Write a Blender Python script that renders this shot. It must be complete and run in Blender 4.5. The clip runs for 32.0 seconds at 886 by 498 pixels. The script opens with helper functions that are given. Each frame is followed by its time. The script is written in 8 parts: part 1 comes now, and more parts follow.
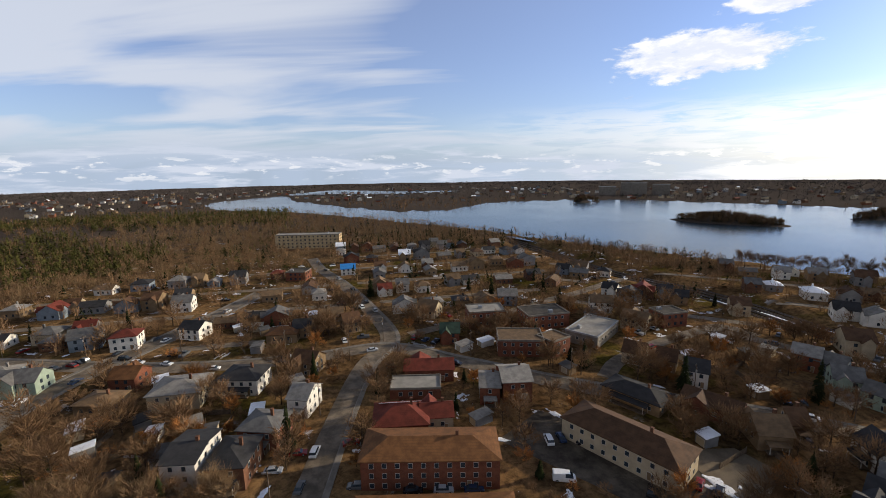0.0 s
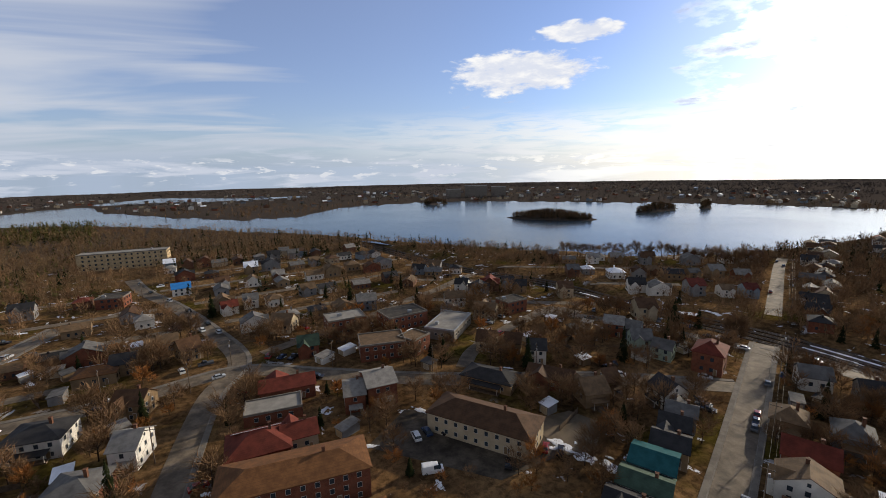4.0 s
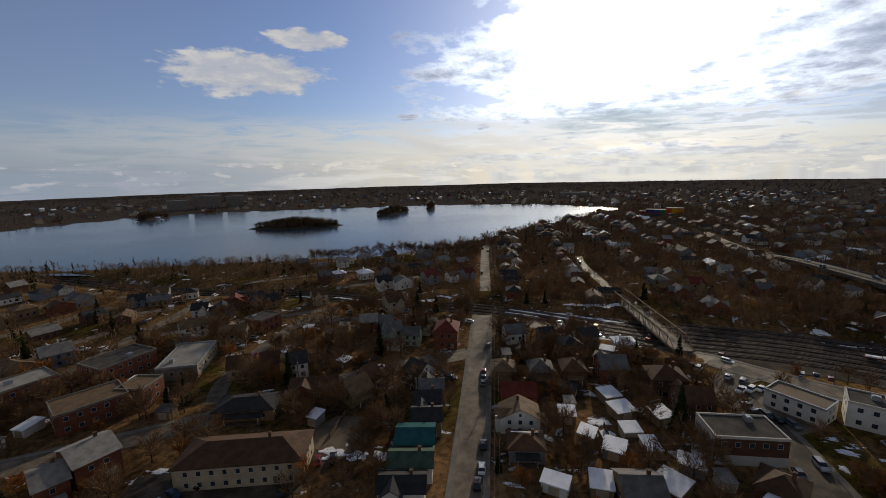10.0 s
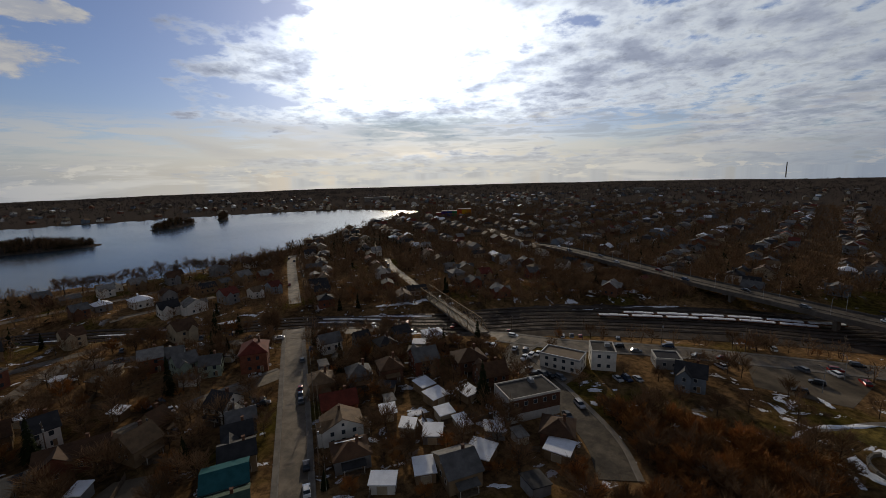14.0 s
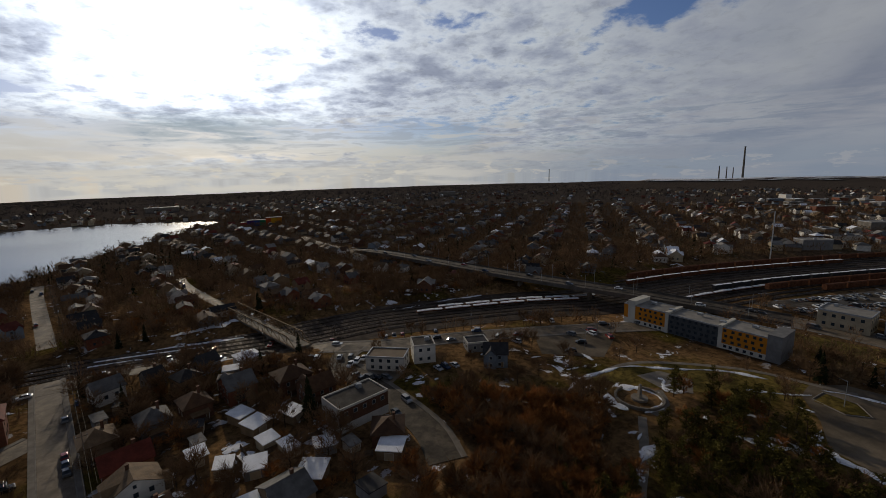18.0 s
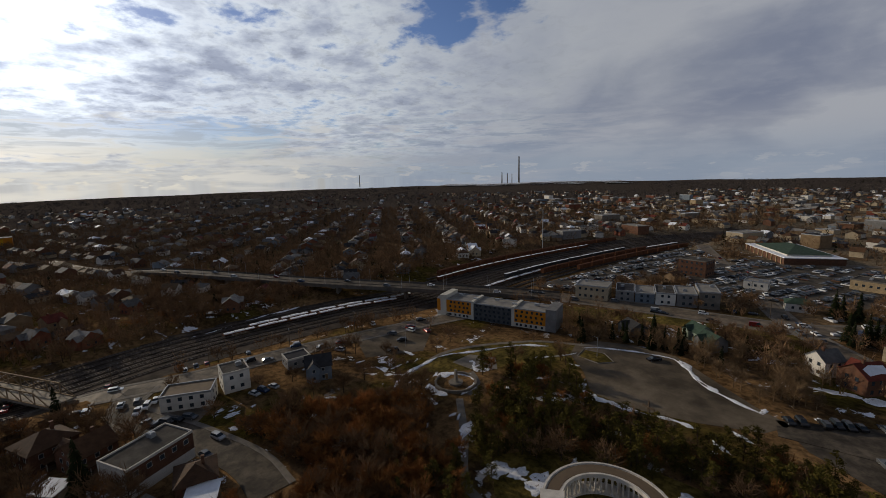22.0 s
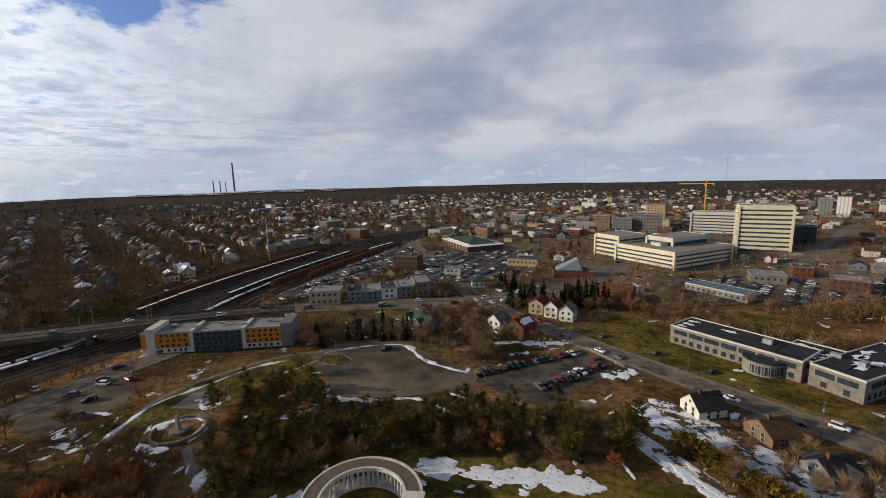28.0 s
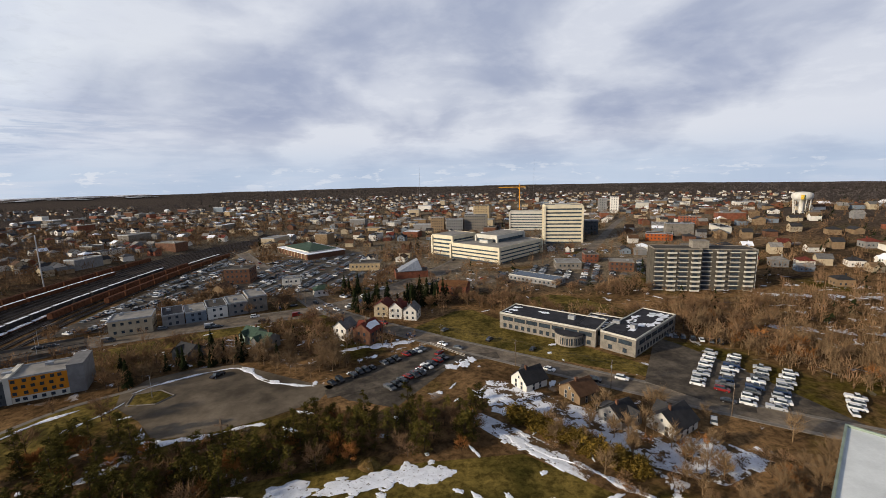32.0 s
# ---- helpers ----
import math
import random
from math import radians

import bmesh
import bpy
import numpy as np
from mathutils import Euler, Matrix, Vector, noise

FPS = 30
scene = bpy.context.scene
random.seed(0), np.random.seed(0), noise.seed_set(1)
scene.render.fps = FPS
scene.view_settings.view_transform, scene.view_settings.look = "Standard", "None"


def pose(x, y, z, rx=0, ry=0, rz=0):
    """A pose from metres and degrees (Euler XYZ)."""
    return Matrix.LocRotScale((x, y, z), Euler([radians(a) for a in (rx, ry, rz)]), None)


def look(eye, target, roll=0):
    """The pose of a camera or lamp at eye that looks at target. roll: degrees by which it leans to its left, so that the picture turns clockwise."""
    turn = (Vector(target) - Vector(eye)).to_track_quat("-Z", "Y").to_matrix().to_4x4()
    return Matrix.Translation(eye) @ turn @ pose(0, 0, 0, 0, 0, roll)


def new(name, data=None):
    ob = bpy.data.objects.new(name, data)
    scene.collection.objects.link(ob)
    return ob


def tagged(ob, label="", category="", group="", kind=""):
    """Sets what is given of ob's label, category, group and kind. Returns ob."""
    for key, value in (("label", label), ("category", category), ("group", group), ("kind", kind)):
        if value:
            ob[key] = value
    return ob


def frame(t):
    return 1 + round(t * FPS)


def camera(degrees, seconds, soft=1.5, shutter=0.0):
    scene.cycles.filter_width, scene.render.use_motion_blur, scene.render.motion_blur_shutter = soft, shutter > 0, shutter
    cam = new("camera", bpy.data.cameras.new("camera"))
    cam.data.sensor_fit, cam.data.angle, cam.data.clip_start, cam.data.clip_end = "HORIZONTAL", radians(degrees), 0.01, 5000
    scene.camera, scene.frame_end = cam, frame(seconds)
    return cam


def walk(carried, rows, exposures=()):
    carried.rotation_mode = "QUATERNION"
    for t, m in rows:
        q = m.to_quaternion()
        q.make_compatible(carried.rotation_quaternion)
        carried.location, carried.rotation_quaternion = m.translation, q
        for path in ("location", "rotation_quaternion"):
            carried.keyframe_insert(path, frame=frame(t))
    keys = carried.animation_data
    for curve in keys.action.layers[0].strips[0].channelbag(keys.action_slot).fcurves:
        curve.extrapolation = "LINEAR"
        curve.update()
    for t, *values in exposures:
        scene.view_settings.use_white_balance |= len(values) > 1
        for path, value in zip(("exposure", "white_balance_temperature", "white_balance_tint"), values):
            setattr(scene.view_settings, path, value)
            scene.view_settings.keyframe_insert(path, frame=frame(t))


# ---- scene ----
# ---------------------------------------------------------------- camera
EYE = 73.0
cam = camera(92.5, 32.0, soft=0.6)
# seconds, heading, pitch, lean in degrees: the drone hovers and turns on the spot
ROWS = [
    (0.0, -0.03, -10.73, 0.93),
    (0.5, -2.30, -10.70, 0.94),
    (1.0, -4.39, -10.68, 0.96),
    (1.5, -6.28, -10.65, 0.97),
    (2.0, -8.22, -10.62, 0.99),
    (2.5, -10.34, -10.59, 1.00),
    (3.0, -13.35, -10.57, 1.01),
    (3.5, -16.62, -10.54, 1.03),
    (5.5, -28.23, -10.44, 1.09),
    (6.0, -31.25, -10.41, 1.10),
    (6.5, -34.01, -10.39, 1.11),
    (7.0, -36.88, -10.36, 1.13),
    (7.5, -39.70, -10.34, 1.14),
    (8.0, -42.19, -10.31, 1.15),
    (8.5, -44.78, -10.29, 1.17),
    (9.0, -47.56, -10.26, 1.18),
    (9.5, -50.35, -10.24, 1.19),
    (10.0, -53.07, -10.22, 1.21),
    (10.5, -56.06, -10.19, 1.22),
    (11.0, -59.33, -10.17, 1.23),
    (11.5, -62.84, -10.15, 1.24),
    (12.0, -66.20, -10.13, 1.25),
    (12.5, -69.29, -10.11, 1.26),
    (13.0, -72.66, -10.08, 1.27),
    (13.5, -75.87, -10.06, 1.28),
    (14.0, -78.88, -10.04, 1.29),
    (14.5, -81.85, -10.02, 1.30),
    (16.5, -94.36, -9.94, 1.34),
    (17.0, -97.57, -9.92, 1.34),
    (17.5, -100.55, -9.90, 1.35),
    (18.0, -103.56, -9.89, 1.36),
    (18.5, -106.51, -9.87, 1.36),
    (19.0, -109.59, -9.85, 1.37),
    (19.5, -112.43, -9.83, 1.37),
    (20.0, -115.56, -9.82, 1.38),
    (20.5, -118.98, -9.80, 1.38),
    (21.0, -122.04, -9.78, 1.39),
    (21.5, -125.18, -9.77, 1.39),
    (22.0, -128.40, -9.75, 1.39),
    (22.5, -131.78, -9.73, 1.39),
    (23.0, -134.95, -9.72, 1.39),
    (23.5, -138.20, -9.70, 1.39),
    (24.0, -141.35, -9.69, 1.39),
    (24.5, -144.30, -9.67, 1.39),
    (25.0, -147.18, -9.66, 1.39),
    (25.5, -150.09, -9.65, 1.39),
    (27.5, -161.65, -9.59, 1.37),
    (28.0, -164.39, -9.58, 1.36),
    (28.5, -167.44, -9.57, 1.36),
    (29.0, -170.25, -9.56, 1.35),
    (29.5, -173.33, -9.55, 1.34),
    (30.0, -176.01, -9.54, 1.33),
    (30.5, -178.10, -9.53, 1.32),
    (31.0, -180.37, -9.51, 1.31),
    (31.5, -183.14, -9.50, 1.30),
    (32.0, -185.81, -9.50, 1.29),
]
EXPOSURES = [(0.0, 0.1), (3.0, 0.0), (6.0, -0.35), (9.0, -0.75), (13.0, -1.15), (19.0, -1.35), (23.0, -0.9), (25.0, -0.65), (28.0, -0.3), (32.0, 0.0)]
walk(cam, [(t, pose(0, 0, EYE, 90 + pitch, lean, yaw)) for t, yaw, pitch, lean in ROWS], EXPOSURES)
# ---------------------------------------------------------------- sky and sun
SUN_AZ, SUN_EL = 74.0, 17.5          # degrees clockwise from +y, and above the horizon
sun_dir = Vector((math.sin(radians(SUN_AZ)) * math.cos(radians(SUN_EL)),
                  math.cos(radians(SUN_AZ)) * math.cos(radians(SUN_EL)), math.sin(radians(SUN_EL))))
sun_lamp = bpy.data.lights.new("sun", "SUN")
sun_lamp.energy, sun_lamp.angle, sun_lamp.color = 5.0, radians(0.8), (1.0, 0.85, 0.64)
sun = new("sun", sun_lamp)
sun.matrix_basis = look(sun_dir * 300, (0, 0, 0))


class Nodes:
    """Short hand for a node tree."""

    def __init__(self, tree):
        self.t = tree

    def add(self, kind, **values):
        n = self.t.nodes.new(kind)
        for key, v in values.items():
            if key in n.inputs:
                n.inputs[key].default_value = v
        return n

    def link(self, a, b):
        self.t.links.new(a, b)

    def math(self, op, a, b=0.0, clamp=False):
        n = self.t.nodes.new("ShaderNodeMath")
        n.operation, n.use_clamp = op, clamp
        for i, v in ((0, a), (1, b)):
            if isinstance(v, (int, float)):
                n.inputs[i].default_value = v
            else:
                self.link(v, n.inputs[i])
        return n.outputs[0]

    def vmath(self, op, a, b):
        n = self.t.nodes.new("ShaderNodeVectorMath")
        n.operation = op
        for i, v in ((0, a), (1, b)):
            if isinstance(v, (tuple, Vector)):
                n.inputs[i].default_value = v
            else:
                self.link(v, n.inputs[i])
        return n.outputs["Value"] if op == "DOT_PRODUCT" else n.outputs["Vector"]

    def mix(self, f, a, b, blend="MIX"):
        n = self.t.nodes.new("ShaderNodeMixRGB")
        n.blend_type = blend
        for i, v in ((0, f), (1, a), (2, b)):
            if isinstance(v, (int, float)):
                n.inputs[i].default_value = v
            elif isinstance(v, tuple):
                n.inputs[i].default_value = (*v, 1)
            else:
                self.link(v, n.inputs[i])
        return n.outputs[0]

    def noise(self, scale, detail=4, rough=0.55, vec=None, dist=0.0):
        n = self.t.nodes.new("ShaderNodeTexNoise")
        n.inputs["Scale"].default_value, n.inputs["Detail"].default_value = scale, detail
        n.inputs["Roughness"].default_value, n.inputs["Distortion"].default_value = rough, dist
        if vec is not None:
            self.link(vec, n.inputs["Vector"])
        return n.outputs["Fac"]

    def step(self, v, lo, hi):
        n = self.t.nodes.new("ShaderNodeMapRange")
        n.interpolation_type = "SMOOTHSTEP"
        n.inputs[1].default_value, n.inputs[2].default_value = lo, hi
        self.link(v, n.inputs[0])
        return n.outputs[0]


world = bpy.data.worlds.new("sky")
scene.world = world
world.use_nodes = True
w = Nodes(world.node_tree)
world.node_tree.nodes.clear()
coord = w.add("ShaderNodeTexCoord").outputs["Generated"]
sep = w.add("ShaderNodeSeparateXYZ")
w.link(coord, sep.inputs[0])
up = w.math("MAXIMUM", sep.outputs[2], 0.0)
az = w.math("MULTIPLY", w.math("ARCTAN2", sep.outputs[0], sep.outputs[1]), 57.2958)
az = w.math("ADD", az, w.math("MULTIPLY", w.math("LESS_THAN", az, -95.0), 360.0))     # clockwise, -95 to 265
el = w.math("MULTIPLY", w.math("ARCSINE", sep.outputs[2]), 57.2958)


def band(v, a, b, soft):
    """1 between a and b, falling off over soft."""
    return w.math("MULTIPLY", w.step(v, a - soft, a + soft), w.math("SUBTRACT", 1.0, w.step(v, b - soft, b + soft)))


def total(*terms):
    out = terms[0]
    for t in terms[1:]:
        out = w.math("ADD", out, t)
    return out


nish = w.add("ShaderNodeTexSky")
nish.sky_type, nish.sun_disc = "NISHITA", False
nish.sun_elevation, nish.sun_rotation = radians(SUN_EL), radians(SUN_AZ)
nish.air_density, nish.dust_density, nish.ozone_density = 1.0, 0.4, 2.5
above = w.add("ShaderNodeCombineXYZ")
w.link(sep.outputs[0], above.inputs[0])
w.link(sep.outputs[1], above.inputs[1])
w.link(w.math("MAXIMUM", sep.outputs[2], 0.015), above.inputs[2])
w.link(above.outputs[0], nish.inputs["Vector"])
blue = w.mix(1.0, nish.outputs[0], (0.108, 0.114, 0.150), "MULTIPLY")
to_sun = w.math("MAXIMUM", w.vmath("DOT_PRODUCT", coord, sun_dir), 0.0)
# cloud sheets: the direction laid on a level far overhead
lift = w.math("ADD", up, 0.17)
flat = w.add("ShaderNodeCombineXYZ")
w.link(w.math("DIVIDE", sep.outputs[0], lift), flat.inputs[0])
w.link(w.math("DIVIDE", sep.outputs[1], lift), flat.inputs[1])
sheet = flat.outputs[0]
bend = w.add("ShaderNodeMapping")
bend.inputs["Rotation"].default_value = (0, 0, radians(35))
bend.inputs["Scale"].default_value = (0.5, 1.5, 1.0)
w.link(sheet, bend.inputs["Vector"])
angles = w.add("ShaderNodeCombineXYZ")
w.link(w.math("MULTIPLY", az, 0.05), angles.inputs[0])
w.link(w.math("MULTIPLY", el, 0.42), angles.inputs[1])
low_rolls = w.noise(1.6, 6, 0.6, angles.outputs[0], 0.3)     # long low banks near the horizon
streak = w.noise(0.9, 5, 0.5, bend.outputs[0], 0.5)
puff = w.noise(4.6, 9, 0.6, sheet, 0.1)
broad = w.noise(1.1, 4, 0.5, sheet, 0.3)
fluff = w.add("ShaderNodeCombineXYZ")
w.link(w.math("MULTIPLY", az, 0.16), fluff.inputs[0])
w.link(w.math("MULTIPLY", el, 0.42), fluff.inputs[1])
heap = w.noise(1.7, 8, 0.62, fluff.outputs[0], 0.2)
# how closed the cover is, by heading; opened above the view to cut fill light
azw = total(az, w.math("MULTIPLY", w.math("SUBTRACT", broad, 0.5), 46.0), w.math("MULTIPLY", w.math("SUBTRACT", 12.0, el), 0.7))
above_view = w.step(el, 24.0, 44.0)
bias = total(w.math("MULTIPLY", w.step(azw, 42.0, 66.0), 0.22), w.math("MULTIPLY", above_view, -0.30), w.math("MULTIPLY", w.step(az, 96.0, 118.0), 0.05), w.math("MULTIPLY", w.step(az, 128.0, 148.0), 0.16), -0.16)
bias = total(bias, w.math("MULTIPLY", w.math("MULTIPLY", band(az, 36.0, 108.0, 8.0), band(el, 2.6, 6.4, 1.2)), -0.20),
             w.math("MULTIPLY", w.math("MULTIPLY", band(az, 126.0, 140.0, 6.0), w.step(el, 14.0, 19.0)), -0.22))
bias = total(bias, w.math("MULTIPLY", w.math("POWER", to_sun, 24.0), 0.16))
cover = total(w.math("MULTIPLY", puff, 0.62), w.math("MULTIPLY", broad, 0.38), bias)
thick = w.step(cover, 0.465, 0.585)
veil = w.math("SUBTRACT", 1.0, w.step(az, -28.0, 22.0))
hole = w.math("MULTIPLY", w.math("SUBTRACT", 1.0, w.step(az, -40.0, -24.0)), band(el, 5.5, 9.5, 2.0))
thin = w.math("MULTIPLY", w.step(w.math("SUBTRACT", w.math("ADD", streak, w.math("MULTIPLY", veil, 0.16)), w.math("MULTIPLY", w.math("MAXIMUM", hole, w.math("MULTIPLY", w.step(az, -12.0, 24.0), w.step(el, 3.5, 8.0))), 0.24)), 0.45, 0.68), 0.85)
thin = w.math("MAXIMUM", thin, w.math("MULTIPLY", w.math("SUBTRACT", 1.0, w.step(az, 12.0, 46.0)), w.math("MULTIPLY", w.math("SUBTRACT", 1.0, above_view), 0.20)))
# one white heap over the islands and a few scraps above it
ell = w.math("ADD", w.math("POWER", w.math("ABSOLUTE", w.math("DIVIDE", w.math("SUBTRACT", az, 29.5), 10.5)), 2.0),
             w.math("POWER", w.math("ABSOLUTE", w.math("DIVIDE", w.math("SUBTRACT", el, 11.7), 3.0)), 2.0))
ell2 = w.math("ADD", w.math("POWER", w.math("ABSOLUTE", w.math("DIVIDE", w.math("SUBTRACT", az, 36.5), 6.0)), 2.0),
              w.math("POWER", w.math("ABSOLUTE", w.math("DIVIDE", w.math("SUBTRACT", el, 15.7), 1.4)), 2.0))
heapmask = w.step(w.math("SUBTRACT", w.math("ADD", heap, 0.24), w.math("MULTIPLY", w.math("MINIMUM", ell, ell2), 0.40)), 0.42, 0.62)
# brightness: bellies greyer, edges and the side near the sun brighter
halo = total(w.math("MULTIPLY", w.math("POWER", to_sun, 7.0), 0.9), w.math("MULTIPLY", w.math("POWER", to_sun, 30.0), 1.5), w.math("MULTIPLY", w.math("POWER", to_sun, 260.0), 7.0))
far_side = w.step(az, 114.0, 166.0)
smooth_belly = w.step(w.noise(0.75, 5, 0.45, sheet, 0.2), 0.36, 0.64)
belly = w.mix(w.math("MULTIPLY", far_side, 0.8), w.step(w.math("ADD", w.math("MULTIPLY", puff, 0.6), w.math("MULTIPLY", broad, 0.4)), 0.42, 0.68), smooth_belly)
shade = w.math("SUBTRACT", 1.0, w.math("MULTIPLY", belly, w.math("SUBTRACT", 0.38, w.math("MULTIPLY", far_side, 0.14))))
lit = w.math("MULTIPLY", shade, w.math("ADD", w.math("SUBTRACT", 1.16, w.math("MULTIPLY", far_side, 0.50)), w.math("MULTIPLY", halo, w.math("SUBTRACT", 1.5, w.math("MULTIPLY", belly, 1.0)))))
flecks = w.math("MULTIPLY", w.step(w.noise(12.0, 6, 0.62, sheet, 0.4), 0.50, 0.66), w.math("SUBTRACT", 0.16, w.math("MULTIPLY", far_side, 0.12)))
lit = w.math("MULTIPLY", lit, w.math("SUBTRACT", 1.0, flecks))      # small ripples in the cloud
cloud = w.mix(1.0, w.mix(belly, (0.93, 1.0, 1.07), (0.80, 0.90, 1.16)), lit, "MULTIPLY")
cirrus = w.mix(1.0, (0.90, 0.95, 1.06), total(0.72, w.math("MULTIPLY", halo, 0.6)), "MULTIPLY")
air = w.mix(1.0, blue, w.mix(1.0, (1.0, 0.98, 0.94), w.math("MULTIPLY", halo, 0.24), "MULTIPLY"), "ADD")
sky = w.mix(thin, air, cirrus)
sky = w.mix(thick, sky, cloud)
# the closed deck away from the sun: lavender bellies, pale breaks, a bright strip low down
round_lift = w.math("ADD", up, 0.38)
rounded = w.add("ShaderNodeCombineXYZ")
w.link(w.math("DIVIDE", sep.outputs[0], round_lift), rounded.inputs[0])
w.link(w.math("DIVIDE", sep.outputs[1], round_lift), rounded.inputs[1])
deck_n = total(w.math("MULTIPLY", w.step(w.noise(1.9, 7, 0.48, rounded.outputs[0], 0.35), 0.36, 0.64), 0.85), w.math("MULTIPLY", band(el, 3.0, 6.5, 1.5), 0.35), w.math("MULTIPLY", w.math("MULTIPLY", w.step(el, 11.0, 17.0), w.math("SUBTRACT", 1.0, w.step(az, 135.0, 175.0))), 0.45), w.math("MULTIPLY", w.step(puff, 0.45, 0.65), 0.14))
deck = w.mix(w.math("MINIMUM", deck_n, 1.0), (0.34, 0.39, 0.54), (0.72, 0.75, 0.83))
deck = w.mix(1.0, deck, total(1.0, w.math("MULTIPLY", halo, 0.6)), "MULTIPLY")
sky = w.mix(w.math("MULTIPLY", far_side, w.math("MULTIPLY", thick, 0.9)), sky, deck)
sky = w.mix(heapmask, sky, w.mix(w.step(heap, 0.45, 0.7), (0.78, 0.82, 0.93), (1.05, 1.04, 1.03)))
# banks and pale haze low down, warm under the sun
low = w.math("SUBTRACT", 1.0, w.step(el, 0.3, 5.6))
warm = w.step(to_sun, 0.55, 0.96)
hazecol = w.mix(warm, w.mix(w.step(az, -14.0, 26.0), (0.37, 0.47, 0.63), (0.50, 0.60, 0.75)), (1.12, 1.08, 0.98))
bankcol = w.mix(warm, (0.62, 0.67, 0.78), (1.5, 1.44, 1.30))
sky = w.mix(w.math("MULTIPLY", low, 0.78), sky, hazecol)
sky = w.mix(w.math("MULTIPLY", low, w.math("MULTIPLY", w.step(low_rolls, 0.48, 0.62), w.math("SUBTRACT", 1.0, w.math("MULTIPLY", far_side, 0.6)))), sky, bankcol)
# level layers of cloud above the horizon, closer set towards the sun
layer = w.add("ShaderNodeCombineXYZ")
w.link(w.math("MULTIPLY", az, 0.075), layer.inputs[0])
w.link(w.math("MULTIPLY", el, 0.60), layer.inputs[1])
strata = w.noise(2.1, 8, 0.62, layer.outputs[0], 0.5)
zone = w.math("MULTIPLY", band(el, 3.0, 7.6, 1.4), band(az, 62.0, 150.0, 14.0))
sky = w.mix(w.math("MULTIPLY", zone, w.math("MULTIPLY", w.math("SUBTRACT", 1.0, w.step(strata, 0.40, 0.52)), 0.5)), sky, w.mix(warm, (0.36, 0.45, 0.62), (0.80, 0.86, 0.94)))
sky = w.mix(w.math("MULTIPLY", zone, w.math("MULTIPLY", w.step(strata, 0.50, 0.63), 0.6)), sky, w.mix(warm, (0.72, 0.75, 0.84), (1.45, 1.38, 1.22)))
# a strip of clear sky under the clouds before the sun
clear = w.math("MULTIPLY", w.math("MULTIPLY", band(az, 66.0, 84.0, 7.0), band(el, 4.0, 7.4, 1.4)), w.math("SUBTRACT", 1.0, w.step(strata, 0.50, 0.66)))
sky = w.mix(w.math("MULTIPLY", clear, 0.75), sky, (0.70, 0.86, 0.95))
# a long white bank over the lake
bank = w.math("MULTIPLY", w.math("MULTIPLY", band(el, 1.6, 6.4, 1.6), band(az, 12.0, 66.0, 14.0)), w.step(strata, 0.34, 0.56))
sky = w.mix(w.math("MULTIPLY", bank, 0.7), sky, w.mix(warm, (0.80, 0.83, 0.88), (1.25, 1.20, 1.10)))
# a row of small heaps on the horizon
tops = w.add("ShaderNodeCombineXYZ")
w.link(w.math("MULTIPLY", az, 0.26), tops.inputs[0])
w.link(w.math("MULTIPLY", el, 0.85), tops.inputs[1])
row = w.math("MULTIPLY", band(el, -0.8, 1.7, 0.6), w.step(w.noise(1.25, 8, 0.60, tops.outputs[0], 0.1), 0.555, 0.625))
sky = w.mix(w.math("MULTIPLY", row, w.math("SUBTRACT", 0.85, w.math("MULTIPLY", far_side, 0.45))), sky, w.mix(warm, (0.80, 0.82, 0.87), (1.6, 1.5, 1.28)))
# unseen sky above the view, darkened to weaken the fill and deepen shadows
sky = w.mix(w.math("MULTIPLY", above_view, 0.65), sky, (0.13, 0.145, 0.175))
bg = w.add("ShaderNodeBackground")
bg.inputs["Strength"].default_value = 1.0
w.link(sky, bg.inputs[0])
w.link(bg.outputs[0], w.add("ShaderNodeOutputWorld").inputs[0])


# ---------------------------------------------------------------- materials
def surface(name, colour, rough=0.8, vary=0.25, scale=0.6, fine=9.0, bump=0.3, metal=0.0, each=0.0, second=None, spec=0.04):
    """A matt or glossy surface: two scales of colour change, relief, and a change from object to object."""
    m = bpy.data.materials.new(name)
    m.use_nodes = True
    k = Nodes(m.node_tree)
    b = m.node_tree.nodes["Principled BSDF"]
    pos = k.add("ShaderNodeNewGeometry").outputs["Position"]
    big, small = k.noise(scale, 5, 0.6, pos), k.noise(fine, 3, 0.6, pos)
    dark = tuple(c * (1 - vary) for c in colour)
    pale = tuple(min(1, c * (1 + vary)) for c in (second or colour))
    col = k.mix(k.step(big, 0.3, 0.7), dark, pale)
    col = k.mix(k.math("MULTIPLY", small, 0.35), col, tuple(c * 0.55 for c in colour))
    if each:
        r = k.add("ShaderNodeObjectInfo").outputs["Random"]
        col = k.mix(1.0, col, k.mix(r, (1 - each,) * 3, (1 + each,) * 3), "MULTIPLY")
    k.link(col, b.inputs["Base Color"])
    b.inputs["Roughness"].default_value, b.inputs["Metallic"].default_value = rough, metal
    b.inputs["Specular IOR Level"].default_value = spec
    if bump:
        n = k.add("ShaderNodeBump", Strength=bump, Distance=0.05)
        k.link(small, n.inputs["Height"])
        k.link(n.outputs[0], b.inputs["Normal"])
    return m


def glass(name, colour=(0.03, 0.04, 0.05), rough=0.08):
    """Window glass with a dark room behind it."""
    m = surface(name, colour, rough, 0.3, 0.8, 3.0, 0.05)
    m.node_tree.nodes["Principled BSDF"].inputs["Specular IOR Level"].default_value = 0.25
    return m


